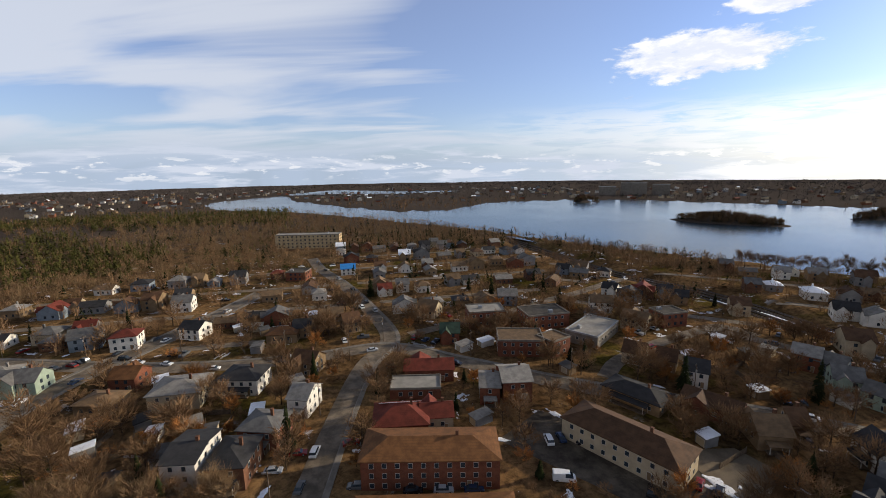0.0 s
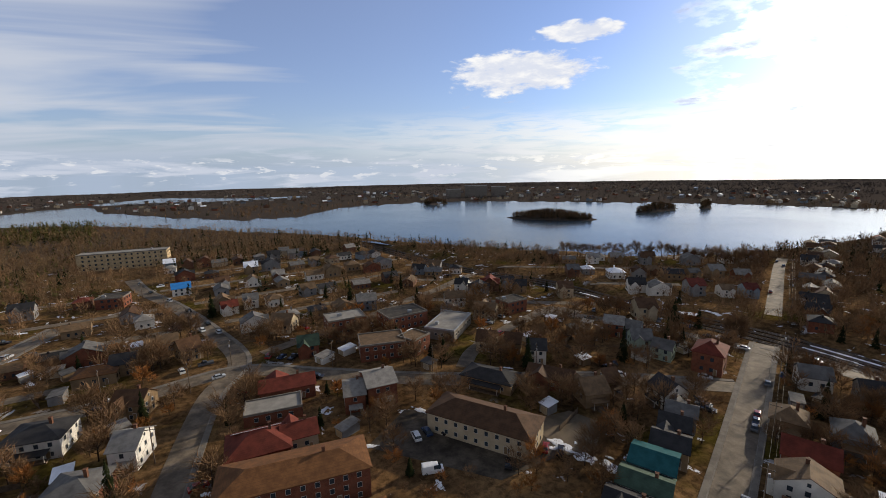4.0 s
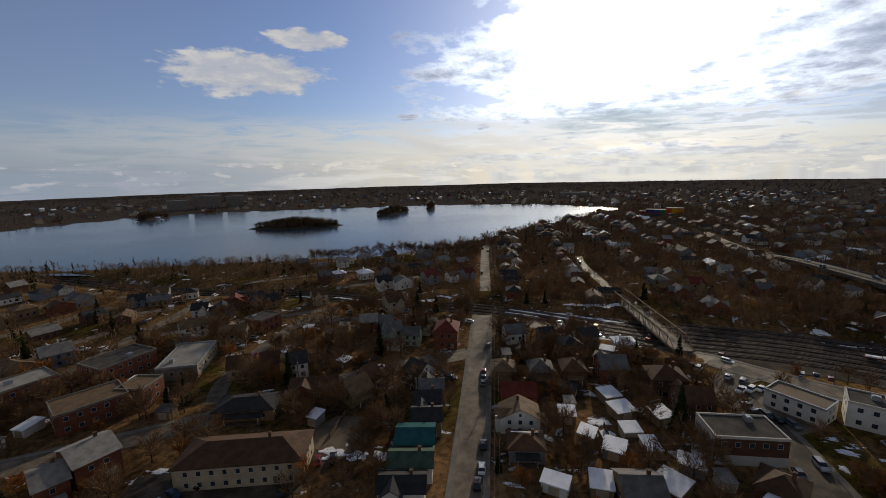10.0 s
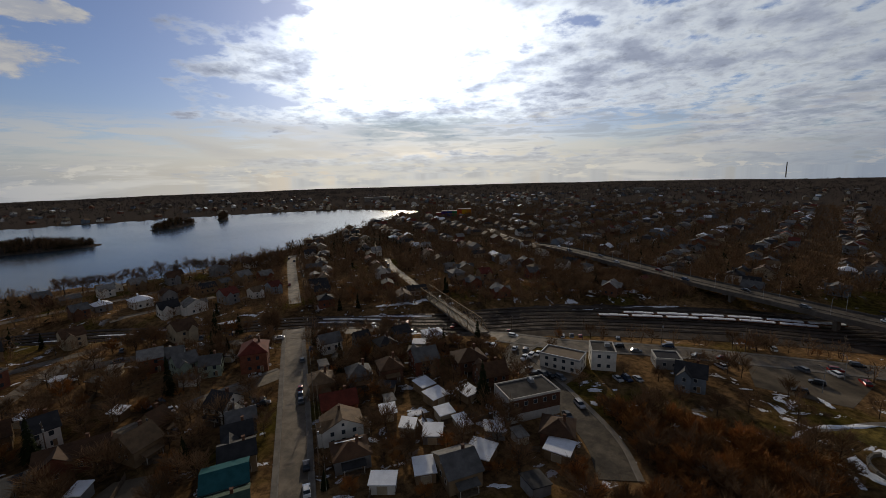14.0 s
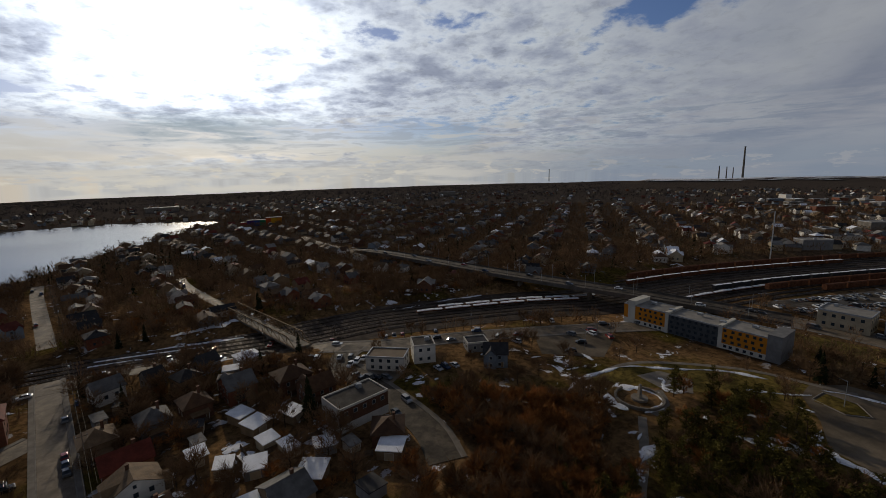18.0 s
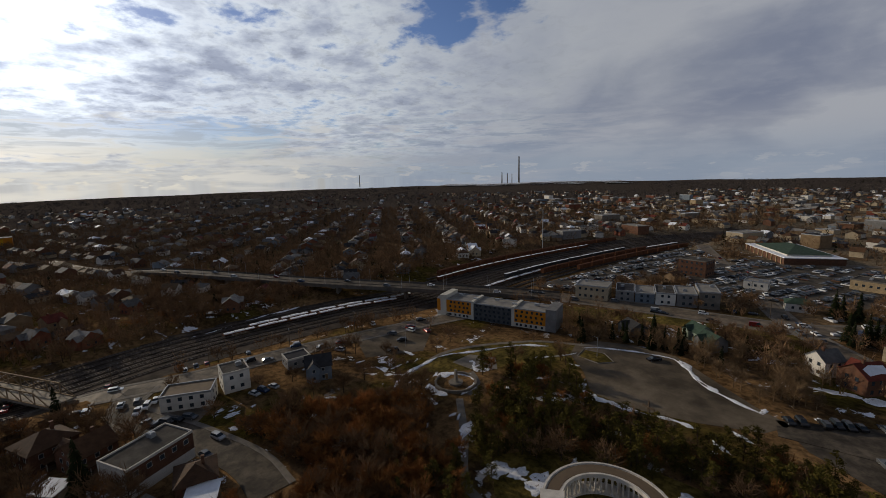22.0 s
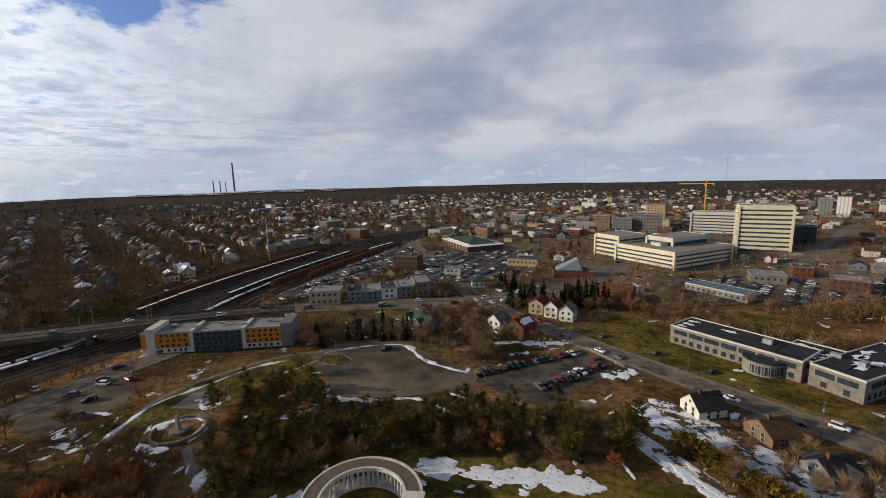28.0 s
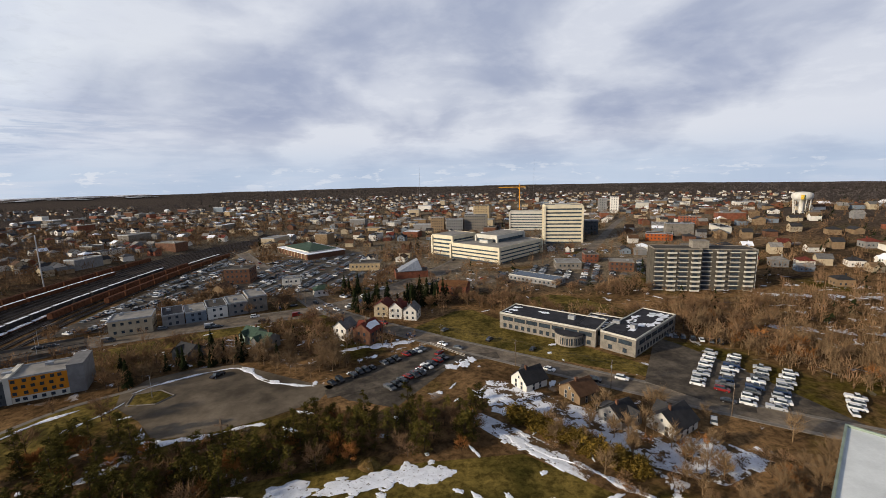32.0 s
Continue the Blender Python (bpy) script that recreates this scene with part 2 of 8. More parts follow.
def coursed(name, colour, joint, width, height, mortar=0.012, rough=0.85, vary=0.3):
    """Brickwork or shingles too fine to be told apart singly from the air."""
    m = surface(name, colour, rough, vary, 0.5, 6.0, 0.2, each=0.18, spec=0.22)
    k, b = Nodes(m.node_tree), m.node_tree.nodes["Principled BSDF"]
    tex = k.add("ShaderNodeTexBrick", Scale=1.0)
    tex.inputs["Brick Width"].default_value, tex.inputs["Row Height"].default_value = width, height
    tex.inputs["Mortar Size"].default_value = mortar
    co = k.add("ShaderNodeTexCoord").outputs["Object"]
    s = k.add("ShaderNodeSeparateXYZ")
    k.link(co, s.inputs[0])
    c = k.add("ShaderNodeCombineXYZ")
    k.link(k.math("ADD", s.outputs[0], s.outputs[1]), c.inputs[0])
    k.link(s.outputs[2], c.inputs[1])
    k.link(c.outputs[0], tex.inputs["Vector"])
    old = b.inputs["Base Color"].links[0].from_socket
    f = k.math("MULTIPLY", tex.outputs["Fac"], 0.6)
    k.link(k.mix(f, old, joint), b.inputs["Base Color"])
    return m


SNOW = surface("snow", (0.78, 0.80, 0.84), 0.6, 0.1, 0.4, 3.0, 0.5)
ASPHALT = surface("asphalt", (0.060, 0.050, 0.039), 0.8, 0.35, 0.12, 4.0, 0.2, second=(0.092, 0.075, 0.056), spec=0.1)
ROAD = surface("worn_road", (0.135, 0.110, 0.082), 0.75, 0.3, 0.15, 3.0, 0.2, spec=0.12, second=(0.155, 0.122, 0.088))
CONCRETE = surface("concrete", (0.18, 0.16, 0.135), 0.85, 0.25, 0.3, 5.0, 0.2)
OLDCONCRETE = surface("weathered_concrete", (0.105, 0.092, 0.080), 0.9, 0.3, 0.25, 4.0, 0.2, spec=0.0)
KERB = surface("kerb_concrete", (0.20, 0.18, 0.155), 0.85, 0.2, 0.5, 5.0, 0.2)
PAINT = surface("road_paint", (0.6, 0.58, 0.5), 0.7, 0.25, 1.0, 5.0, 0.0)
YELLOW = surface("yellow_paint", (0.6, 0.4, 0.05), 0.7, 0.25, 1.0, 5.0, 0.0)
LOT = surface("sandy_asphalt", (0.085, 0.069, 0.050), 0.85, 0.3, 0.05, 2.0, 0.2, second=(0.145, 0.116, 0.083))
GRASS = surface("winter_grass", (0.062, 0.052, 0.011), 0.95, 0.4, 0.09, 1.5, 0.6, second=(0.125, 0.088, 0.022))
BALLAST = surface("ballast", (0.036, 0.028, 0.022), 0.95, 0.35, 0.15, 3.0, 0.6, second=(0.062, 0.048, 0.037))
STEEL = surface("rail_steel", (0.13, 0.11, 0.10), 0.5, 0.2, 0.5, 5.0, 0.0, metal=0.4)
RUST = surface("rusty_steel", (0.10, 0.042, 0.022), 0.8, 0.4, 0.6, 6.0, 0.2)
DARKMETAL = surface("dark_metal", (0.04, 0.04, 0.042), 0.6, 0.3, 0.6, 6.0, 0.1)
GREYMETAL = surface("galvanised_metal", (0.35, 0.36, 0.37), 0.45, 0.2, 0.8, 6.0, 0.1, metal=0.6)
POLE = surface("weathered_pole_wood", (0.12, 0.09, 0.065), 0.9, 0.3, 1.5, 8.0, 0.3)
GLASS = glass("window_glass")
BLUEGLASS = glass("tinted_glass", (0.05, 0.07, 0.09), 0.06)
TRIM = surface("white_trim", (0.46, 0.43, 0.38), 0.6, 0.1, 1.0, 8.0, 0.0)
BARK = surface("bark", (0.06, 0.042, 0.029), 0.95, 0.3, 1.2, 9.0, 0.2, each=0.25)
TWIG = surface("bare_twigs", (0.165, 0.100, 0.054), 0.95, 0.35, 0.15, 2.0, 0.0, each=0.3, spec=0.0)
# twigs greyed and cooled in the base colour to stand for distance haze
HAZEWOOD = surface("hazed_woods", (0.060, 0.052, 0.050), 0.95, 0.45, 0.006, 0.1, 0.0, spec=0.0, second=(0.098, 0.080, 0.072))
RUSSET = surface("russet_leaves", (0.25, 0.108, 0.034), 0.95, 0.4, 0.2, 2.0, 0.0, each=0.3)
BIRCH = surface("pale_birch_twigs", (0.20, 0.132, 0.072), 0.9, 0.3, 0.4, 4.0, 0.0, each=0.2)
NEEDLE = surface("spruce_needles", (0.016, 0.020, 0.007), 0.95, 0.4, 0.4, 3.0, 0.3, each=0.3)
PINE = surface("pine_needles", (0.056, 0.050, 0.011), 0.95, 0.4, 0.3, 3.0, 0.3, each=0.4, second=(0.082, 0.064, 0.014))
PINEWOOD = surface("far_pine_needles", (0.046, 0.050, 0.014), 0.95, 0.4, 0.05, 0.8, 0.0, each=0.3, second=(0.085, 0.076, 0.022))
CEDAR = surface("cedar_hedge", (0.12, 0.082, 0.016), 0.95, 0.35, 0.3, 3.0, 0.3, each=0.25, second=(0.17, 0.11, 0.022))
TYRE = surface("tyre_rubber", (0.02, 0.02, 0.02), 0.9, 0.2, 1, 5, 0.0)
WALLS = {
    "white": surface("white_siding", (0.60, 0.57, 0.51), 0.7, 0.12, 0.4, 8.0, 0.15, each=0.1),
    "cream": surface("cream_siding", (0.38, 0.31, 0.21), 0.75, 0.15, 0.4, 8.0, 0.15, each=0.12),
    "grey": surface("grey_siding", (0.19, 0.185, 0.18), 0.75, 0.18, 0.4, 8.0, 0.15, each=0.15),
    "bluegrey": surface("blue_grey_siding", (0.16, 0.19, 0.22), 0.75, 0.18, 0.4, 8.0, 0.15, each=0.15),
    "green": surface("pale_green_siding", (0.24, 0.29, 0.23), 0.75, 0.18, 0.4, 8.0, 0.15, each=0.15),
    "tan": surface("tan_siding", (0.21, 0.145, 0.085), 0.8, 0.2, 0.4, 8.0, 0.15, each=0.15),
    "brick": coursed("red_brick", (0.165, 0.052, 0.026), (0.16, 0.09, 0.06), 0.45, 0.15),
    "brown": coursed("brown_brick", (0.11, 0.048, 0.026), (0.12, 0.08, 0.055), 0.45, 0.15),
    "buff": coursed("buff_brick", (0.42, 0.31, 0.17), (0.30, 0.24, 0.17), 0.45, 0.15),
    "stone": coursed("grey_stone", (0.21, 0.185, 0.15), (0.22, 0.2, 0.18), 0.9, 0.4, 0.02),
    "concrete": CONCRETE,
    "orange": surface("orange_cladding", (0.50, 0.19, 0.02), 0.55, 0.1, 0.4, 6.0, 0.05),
    "rust": surface("rust_orange_render", (0.30, 0.075, 0.022), 0.8, 0.15, 0.4, 6.0, 0.1),
    "charcoal": surface("charcoal_cladding", (0.07, 0.075, 0.08), 0.6, 0.2, 0.5, 6.0, 0.1),
    "ivory": surface("ivory_precast", (0.62, 0.55, 0.40), 0.8, 0.1, 0.2, 4.0, 0.1),
    "pale": surface("pale_precast", (0.52, 0.49, 0.42), 0.8, 0.12, 0.2, 4.0, 0.1),
}
ROOFS = {
    "dark": coursed("charcoal_shingles", (0.028, 0.027, 0.028), (0.03, 0.03, 0.03), 0.9, 0.25),
    "grey": coursed("grey_shingles", (0.105, 0.10, 0.095), (0.09, 0.09, 0.09), 0.9, 0.25),
    "pale": coursed("pale_grey_shingles", (0.20, 0.185, 0.165), (0.2, 0.2, 0.19), 0.9, 0.25),
    "brown": coursed("brown_shingles", (0.080, 0.040, 0.019), (0.07, 0.045, 0.03), 0.9, 0.25),
    "tan": coursed("tan_shingles", (0.135, 0.085, 0.045), (0.13, 0.1, 0.07), 0.9, 0.25),
    "orange": coursed("orange_brown_shingles", (0.120, 0.052, 0.018), (0.075, 0.036, 0.016), 0.9, 0.25),
    "red": coursed("dark_red_shingles", (0.115, 0.024, 0.014), (0.13, 0.03, 0.02), 0.9, 0.25),
    "teal": surface("teal_sheet_roof", (0.02, 0.085, 0.09), 0.5, 0.2, 0.6, 4.0, 0.1),
    "green": coursed("green_shingles", (0.036, 0.062, 0.042), (0.03, 0.05, 0.035), 0.9, 0.25),
    "blue": surface("bright_blue_roof", (0.04, 0.20, 0.50), 0.5, 0.15, 0.6, 4.0, 0.1),
    "tar": surface("tar_and_gravel_roof", (0.075, 0.068, 0.060), 0.95, 0.3, 0.3, 5.0, 0.3),
    "membrane": surface("pale_membrane_roof", (0.25, 0.235, 0.21), 0.8, 0.2, 0.25, 4.0, 0.1),
    "black": surface("black_membrane_roof", (0.035, 0.035, 0.04), 0.75, 0.3, 0.3, 4.0, 0.1),
    "snow": SNOW,
    "white": surface("white_membrane_roof", (0.66, 0.68, 0.66), 0.7, 0.12, 0.2, 3.0, 0.1),
}
CARPAINT = {n: surface("car_paint_" + n, c, 0.25, 0.06, 1.0, 5.0, 0.0, metal=0.1, spec=0.5) for n, c in {
    "white": (0.75, 0.75, 0.74), "black": (0.015, 0.015, 0.017), "grey": (0.10, 0.105, 0.11), "silver": (0.42, 0.43, 0.44),
    "red": (0.20, 0.014, 0.012), "blue": (0.018, 0.035, 0.08), "brown": (0.10, 0.05, 0.03)}.items()}


def ground_material():
    m = surface("dry_ground", (0.086, 0.053, 0.027), 0.95, 0.4, 0.03, 0.9, 0.5, second=(0.155, 0.094, 0.045), spec=0.0)
    k, b = Nodes(m.node_tree), m.node_tree.nodes["Principled BSDF"]
    pos = k.add("ShaderNodeNewGeometry").outputs["Position"]
    old = b.inputs["Base Color"].links[0].from_socket
    col = k.mix(k.step(k.noise(0.021, 5, 0.6, pos), 0.5, 0.64), old, (0.062, 0.049, 0.012))
    col = k.mix(k.step(k.noise(0.055, 4, 0.6, pos), 0.56, 0.7), col, (0.038, 0.026, 0.016))
    away = k.t.nodes.new("ShaderNodeVectorMath")
    away.operation = "LENGTH"
    k.link(pos, away.inputs[0])
    col = k.mix(k.step(away.outputs["Value"], 300.0, 700.0), col, (0.060, 0.050, 0.044))      # woodland floor beyond the town
    s = k.add("ShaderNodeSeparateXYZ")
    k.link(pos, s.inputs[0])
    south = k.math("MULTIPLY", s.outputs[1], -1.0)
    aside = k.math("DIVIDE", s.outputs[0], k.math("MAXIMUM", south, 1.0))
    town = k.math("MULTIPLY", k.step(south, 230.0, 300.0), k.math("MULTIPLY", k.step(aside, -1.0, -0.6), k.math("SUBTRACT", 1.0, k.step(aside, 0.45, 0.7))))
    town = k.math("MULTIPLY", town, k.math("SUBTRACT", 1.0, k.step(away.outputs["Value"], 1000.0, 1500.0)))
    col = k.mix(k.math("MULTIPLY", town, k.step(k.noise(0.018, 4, 0.6, pos), 0.38, 0.5)), col, (0.150, 0.120, 0.085))      # paved yards of the business quarter
    litter = k.noise(0.45, 7, 0.72, pos, 0.3)
    col = k.mix(1.0, col, k.mix(k.step(litter, 0.32, 0.68), (0.45, 0.45, 0.45), (1.6, 1.55, 1.45)), "MULTIPLY")
    patch = k.math("MULTIPLY", k.step(k.noise(0.11, 7, 0.68, pos, 0.6), 0.60, 0.62), k.step(k.noise(0.012, 3, 0.5, pos), 0.43, 0.58))
    patch = k.math("MULTIPLY", patch, k.math("SUBTRACT", 1.0, k.step(away.outputs["Value"], 320.0, 560.0)))
    col = k.mix(patch, col, (0.72, 0.74, 0.78))
    k.link(col, b.inputs["Base Color"])
    return m


GROUND = ground_material()


def mottle(m, scale, lo, hi, dark=0.5, pale=1.5):
    """Tufts and wear: a coarser change of tone over a surface."""
    k, b = Nodes(m.node_tree), m.node_tree.nodes["Principled BSDF"]
    pos = k.add("ShaderNodeNewGeometry").outputs["Position"]
    old = b.inputs["Base Color"].links[0].from_socket
    n = k.step(k.noise(scale, 7, 0.72, pos, 0.3), lo, hi)
    k.link(k.mix(1.0, old, k.mix(n, (dark,) * 3, (pale,) * 3), "MULTIPLY"), b.inputs["Base Color"])


mottle(GRASS, 0.5, 0.32, 0.68, 0.45, 1.55)
mottle(LOT, 0.12, 0.3, 0.7, 0.75, 1.15)
mottle(ASPHALT, 0.3, 0.35, 0.65, 0.65, 1.25)
mottle(ROAD, 0.25, 0.35, 0.65, 0.7, 1.25)
THAW = surface("thawing_snow", (0.74, 0.76, 0.80), 0.7, 0.12, 0.4, 3.0, 0.5)
k, b = Nodes(THAW.node_tree), THAW.node_tree.nodes["Principled BSDF"]
old = b.inputs["Base Color"].links[0].from_socket
gap = k.step(k.noise(1.3, 6, 0.7, k.add("ShaderNodeNewGeometry").outputs["Position"]), 0.585, 0.635)
k.link(k.mix(gap, old, (0.09, 0.065, 0.035)), b.inputs["Base Color"])


def water_material():
    m = bpy.data.materials.new("lake_water")
    m.use_nodes = True
    k, b = Nodes(m.node_tree), m.node_tree.nodes["Principled BSDF"]
    pos = k.add("ShaderNodeNewGeometry").outputs["Position"]
    b.inputs["Base Color"].default_value = (0.02, 0.035, 0.05, 1)
    b.inputs["IOR"].default_value = 1.33
    r = k.add("ShaderNodeMapRange")
    r.inputs[3].default_value, r.inputs[4].default_value = 0.10, 0.24
    k.link(k.noise(0.006, 4, 0.6, pos, 0.5), r.inputs[0])
    k.link(r.outputs[0], b.inputs["Roughness"])
    n = k.add("ShaderNodeBump", Strength=0.2, Distance=0.3)
    k.link(k.noise(0.25, 3, 0.6, pos), n.inputs["Height"])
    k.link(n.outputs[0], b.inputs["Normal"])
    return m


WATER = water_material()
YARDSNOW = surface("patchy_yard_snow", (0.70, 0.72, 0.76), 0.75, 0.12, 0.4, 3.0, 0.5)
k, b = Nodes(YARDSNOW.node_tree), YARDSNOW.node_tree.nodes["Principled BSDF"]
old = b.inputs["Base Color"].links[0].from_socket
pos = k.add("ShaderNodeNewGeometry").outputs["Position"]
gap = k.step(k.math("ADD", k.math("MULTIPLY", k.noise(0.16, 5, 0.6, pos, 0.5), 0.65), k.math("MULTIPLY", k.noise(1.1, 6, 0.7, pos), 0.35)), 0.485, 0.515)
k.link(k.mix(gap, old, (0.085, 0.055, 0.028)), b.inputs["Base Color"])
# ---------------------------------------------------------------- mesh helpers
def mesh(name, verts, faces, mats=(), slots=None, smooth=False):
    me = bpy.data.meshes.new(name)
    me.from_pydata([tuple(v) for v in verts], [], faces)
    for m in mats if isinstance(mats, (list, tuple)) else (mats,):
        me.materials.append(m)
    if slots is not None:
        me.polygons.foreach_set("material_index", slots)
    if smooth:
        me.polygons.foreach_set("use_smooth", [True] * len(me.polygons))
    me.update()
    return me


class Shape:
    """Boxes, prisms and tubes gathered into one mesh."""

    def __init__(self):
        self.v, self.f, self.s = [], [], []

    def add(self, verts, faces, slot=0):
        n = len(self.v)
        self.v += [tuple(v) for v in verts]
        self.f += [tuple(n + i for i in f) for f in faces]
        self.s += [slot] * len(faces)
        return self

    def box(self, x0, x1, y0, y1, z0, z1, slot=0):
        return self.add([(x0, y0, z0), (x1, y0, z0), (x1, y1, z0), (x0, y1, z0), (x0, y0, z1), (x1, y0, z1), (x1, y1, z1), (x0, y1, z1)],
                        [(0, 3, 2, 1), (4, 5, 6, 7), (0, 1, 5, 4), (1, 2, 6, 5), (2, 3, 7, 6), (3, 0, 4, 7)], slot)

    def prism(self, outline, z0, z1, slot=0, top=None):
        n = len(outline)
        up = top or outline
        v = [(x, y, z0) for x, y in outline] + [(x, y, z1) for x, y in up]
        f = [tuple(range(n))[::-1], tuple(range(n, 2 * n))] + [(i, (i + 1) % n, n + (i + 1) % n, n + i) for i in range(n)]
        return self.add(v, f, slot)

    def tube(self, a, b, ra, rb, n=6, slot=0, caps=True):
        a, b = Vector(a), Vector(b)
        d = (b - a).normalized()
        u = d.orthogonal().normalized()
        q = d.cross(u)
        v = [a + (u * math.cos(i * math.tau / n) + q * math.sin(i * math.tau / n)) * ra for i in range(n)]
        v += [b + (u * math.cos(i * math.tau / n) + q * math.sin(i * math.tau / n)) * rb for i in range(n)]
        f = [(i, (i + 1) % n, n + (i + 1) % n, n + i) for i in range(n)]
        if caps:
            f += [tuple(range(n))[::-1], tuple(range(n, 2 * n))]
        return self.add(v, f, slot)

    def mesh(self, name, *mats, smooth=False):
        return mesh(name, self.v, self.f, mats, self.s, smooth)


def thing(name, x, y, z, rot, label, category, group="", kind=""):
    """A thing's root: an Empty at its base."""
    e = new(name)
    e.empty_display_size = 0.3
    e.matrix_basis = pose(x, y, z, 0, 0, rot)
    return tagged(e, label, category, group, kind)


def part(name, me, parent, label="", m=None):
    ob = new(name, me)
    ob.parent = parent
    if m is not None:
        ob.matrix_basis = m
    return tagged(ob, label)


# ---------------------------------------------------------------- plan
NEAR = [(29.5, 1120), (28, 945), (20.8, 835), (13.9, 715), (6.3, 606), (-3.4, 528), (-12.2, 453), (-22.6, 414), (-31.9, 393), (-43.5, 386), (-52.5, 412),
        (-58.3, 465), (-62.8, 547), (-68.2, 640), (-73, 762), (-75.5, 868)]
FAR = [(29.5, 1130), (27, 1230), (24.8, 1300), (20.2, 1360), (19.3, 1104), (13.5, 884), (6.3, 752), (-1.1, 762), (-6.3, 915), (-15.6, 991), (-24, 1015),
       (-31, 985), (-41, 965), (-52, 975), (-65, 965), (-75.5, 872)]
BACK_NEAR = [(20, 1400), (14, 1400), (6, 1330), (-2, 1400)]
BACK_FAR = [(20, 1460), (14, 1660), (6, 1450), (-2, 1440)]
RAIL = [(70, 440), (115, 305), (155, 240), (174, 172), (196, 115), (206, 36), (220, -20), (222, -96), (216, -150), (226, -230), (228, -300),
        (222, -400), (205, -500), (180, -590), (130, -680)]
ISLANDS = [(362, 540, 62, 22, -42), (582, 556, 56, 11, 12), (300, 900, 34, 9, 10), (700, 560, 40, 6, 30)]


def table(az, rows):
    return np.interp(-az, [-a for a, r in rows], [r for a, r in rows])


def rail_gap(x, y):
    """Distance to the railway's middle line and half the width of its bed there."""
    best = np.full(np.shape(x), 1e9)
    half = np.full(np.shape(x), 14.0)
    for (ax, ay), (bx, by) in zip(RAIL[:-1], RAIL[1:]):
        dx, dy = bx - ax, by - ay
        s = np.clip(((x - ax) * dx + (y - ay) * dy) / (dx * dx + dy * dy), 0, 1)
        best = np.minimum(best, np.hypot(x - ax - s * dx, y - ay - s * dy))
    half = np.interp(-y, [-450, -120, -60, 20, 110, 180, 280, 420, 560, 680], [8, 10, 14, 26, 32, 42, 50, 44, 26, 14])
    return best, half


def in_lake(x, y, pad=0.0):
    az, r = -np.degrees(np.arctan2(x, y)), np.hypot(x, y)
    wob = 9 * np.sin(az * 1.9) + 6 * np.sin(az * 4.7 + 1) + 3 * np.sin(az * 11)
    a = (az < 29.5) & (az > -75.5) & (r > table(az, NEAR) + wob * 0.35 + pad) & (r < table(az, FAR) + wob - pad)
    b = (az < 20) & (az > -2) & (r > table(az, BACK_NEAR) + wob + pad) & (r < table(az, BACK_FAR) - pad)
    return a | b


def on_island(x, y):
    e = np.zeros(np.shape(x))
    for cx, cy, a, b, rot in ISLANDS:
        c, s = math.cos(radians(rot)), math.sin(radians(rot))
        u, v = ((x - cx) * c + (y - cy) * s) / a, (-(x - cx) * s + (y - cy) * c) / b
        e = np.maximum(e, np.clip(1.15 - np.hypot(u, v), 0, 1))
    return e


def height(x, y):
    """The lie of the land."""
    x, y = np.asarray(x, float), np.asarray(y, float)
    r = np.hypot(x, y)
    far = np.clip((r - 900) / 2200, 0, 1)
    z = far * (3.0 * np.sin(x / 310 + 1) * np.sin(y / 270) + 1.6 * np.sin(x / 143 + y / 201) + 1.0 * np.sin(x / 77 - y / 91 + 2))
    fall = np.clip((r - 1780) / 2400, 0, 1.1)
    z = z - fall * (40 + 26 * y / np.maximum(r, 1))          # the land drops away to the far horizon
    z = z + 30 * np.exp(-(((x + 520) / 230) ** 2 + ((y + 430) / 200) ** 2))
    z = z + 16 * np.exp(-(((x + 260) / 60) ** 2 + ((y + 110) / 70) ** 2))
    z = z + 9 * np.exp(-(((x + 420) / 170) ** 2 + ((y - 520) / 170) ** 2))
    turn = np.degrees(np.arctan2(x, y))
    z = z + 17 * np.clip((turn - 127) / 2, 0, 1) * np.clip((153 - turn) / 2, 0, 1) * np.clip((r - 2950) / 150, 0, 1) * np.clip((4100 - r) / 300, 0, 1)      # slag tip
    gap, half = rail_gap(x, y)
    z = z - 3.0 * np.clip((half + 7 - gap) / 7, 0, 1)
    wet = in_lake(x, y)
    isl = on_island(x, y)
    z = np.where(wet, np.where(isl > 0, -1.2 + 9 * isl, -2.5), z)
    return z


def gz(x, y):
    if -100 < x < 150 and -150 < y < 160:
        return 0.0
    return float(height(x, y))


# the ground: one sheet of rings that widen towards the horizon
RINGS, SECTORS = 225, 720
radii = np.concatenate([[30.0], 45 * (4650 / 45.0) ** (np.arange(RINGS) / (RINGS - 1.0))])
ang = np.arange(SECTORS) * math.tau / SECTORS
gx, gy = radii[:, None] * np.sin(ang)[None], radii[:, None] * np.cos(ang)[None]
gzz = height(gx, gy)
verts = np.stack([gx, gy, gzz], -1).reshape(-1, 3)
idx = np.arange((RINGS + 1) * SECTORS).reshape(RINGS + 1, SECTORS)
nxt = np.roll(idx, -1, 1)
quads = np.stack([idx[:-1], nxt[:-1], nxt[1:], idx[1:]], -1).reshape(-1, 4)[:, ::-1]
faces = quads.tolist() + [tuple(idx[0])]
ground = tagged(new("ground", mesh("ground", verts.tolist(), faces, GROUND, smooth=True)),
                "brown winter grass and earth with thin snow patches", "ground", kind="structure")
water = Shape()
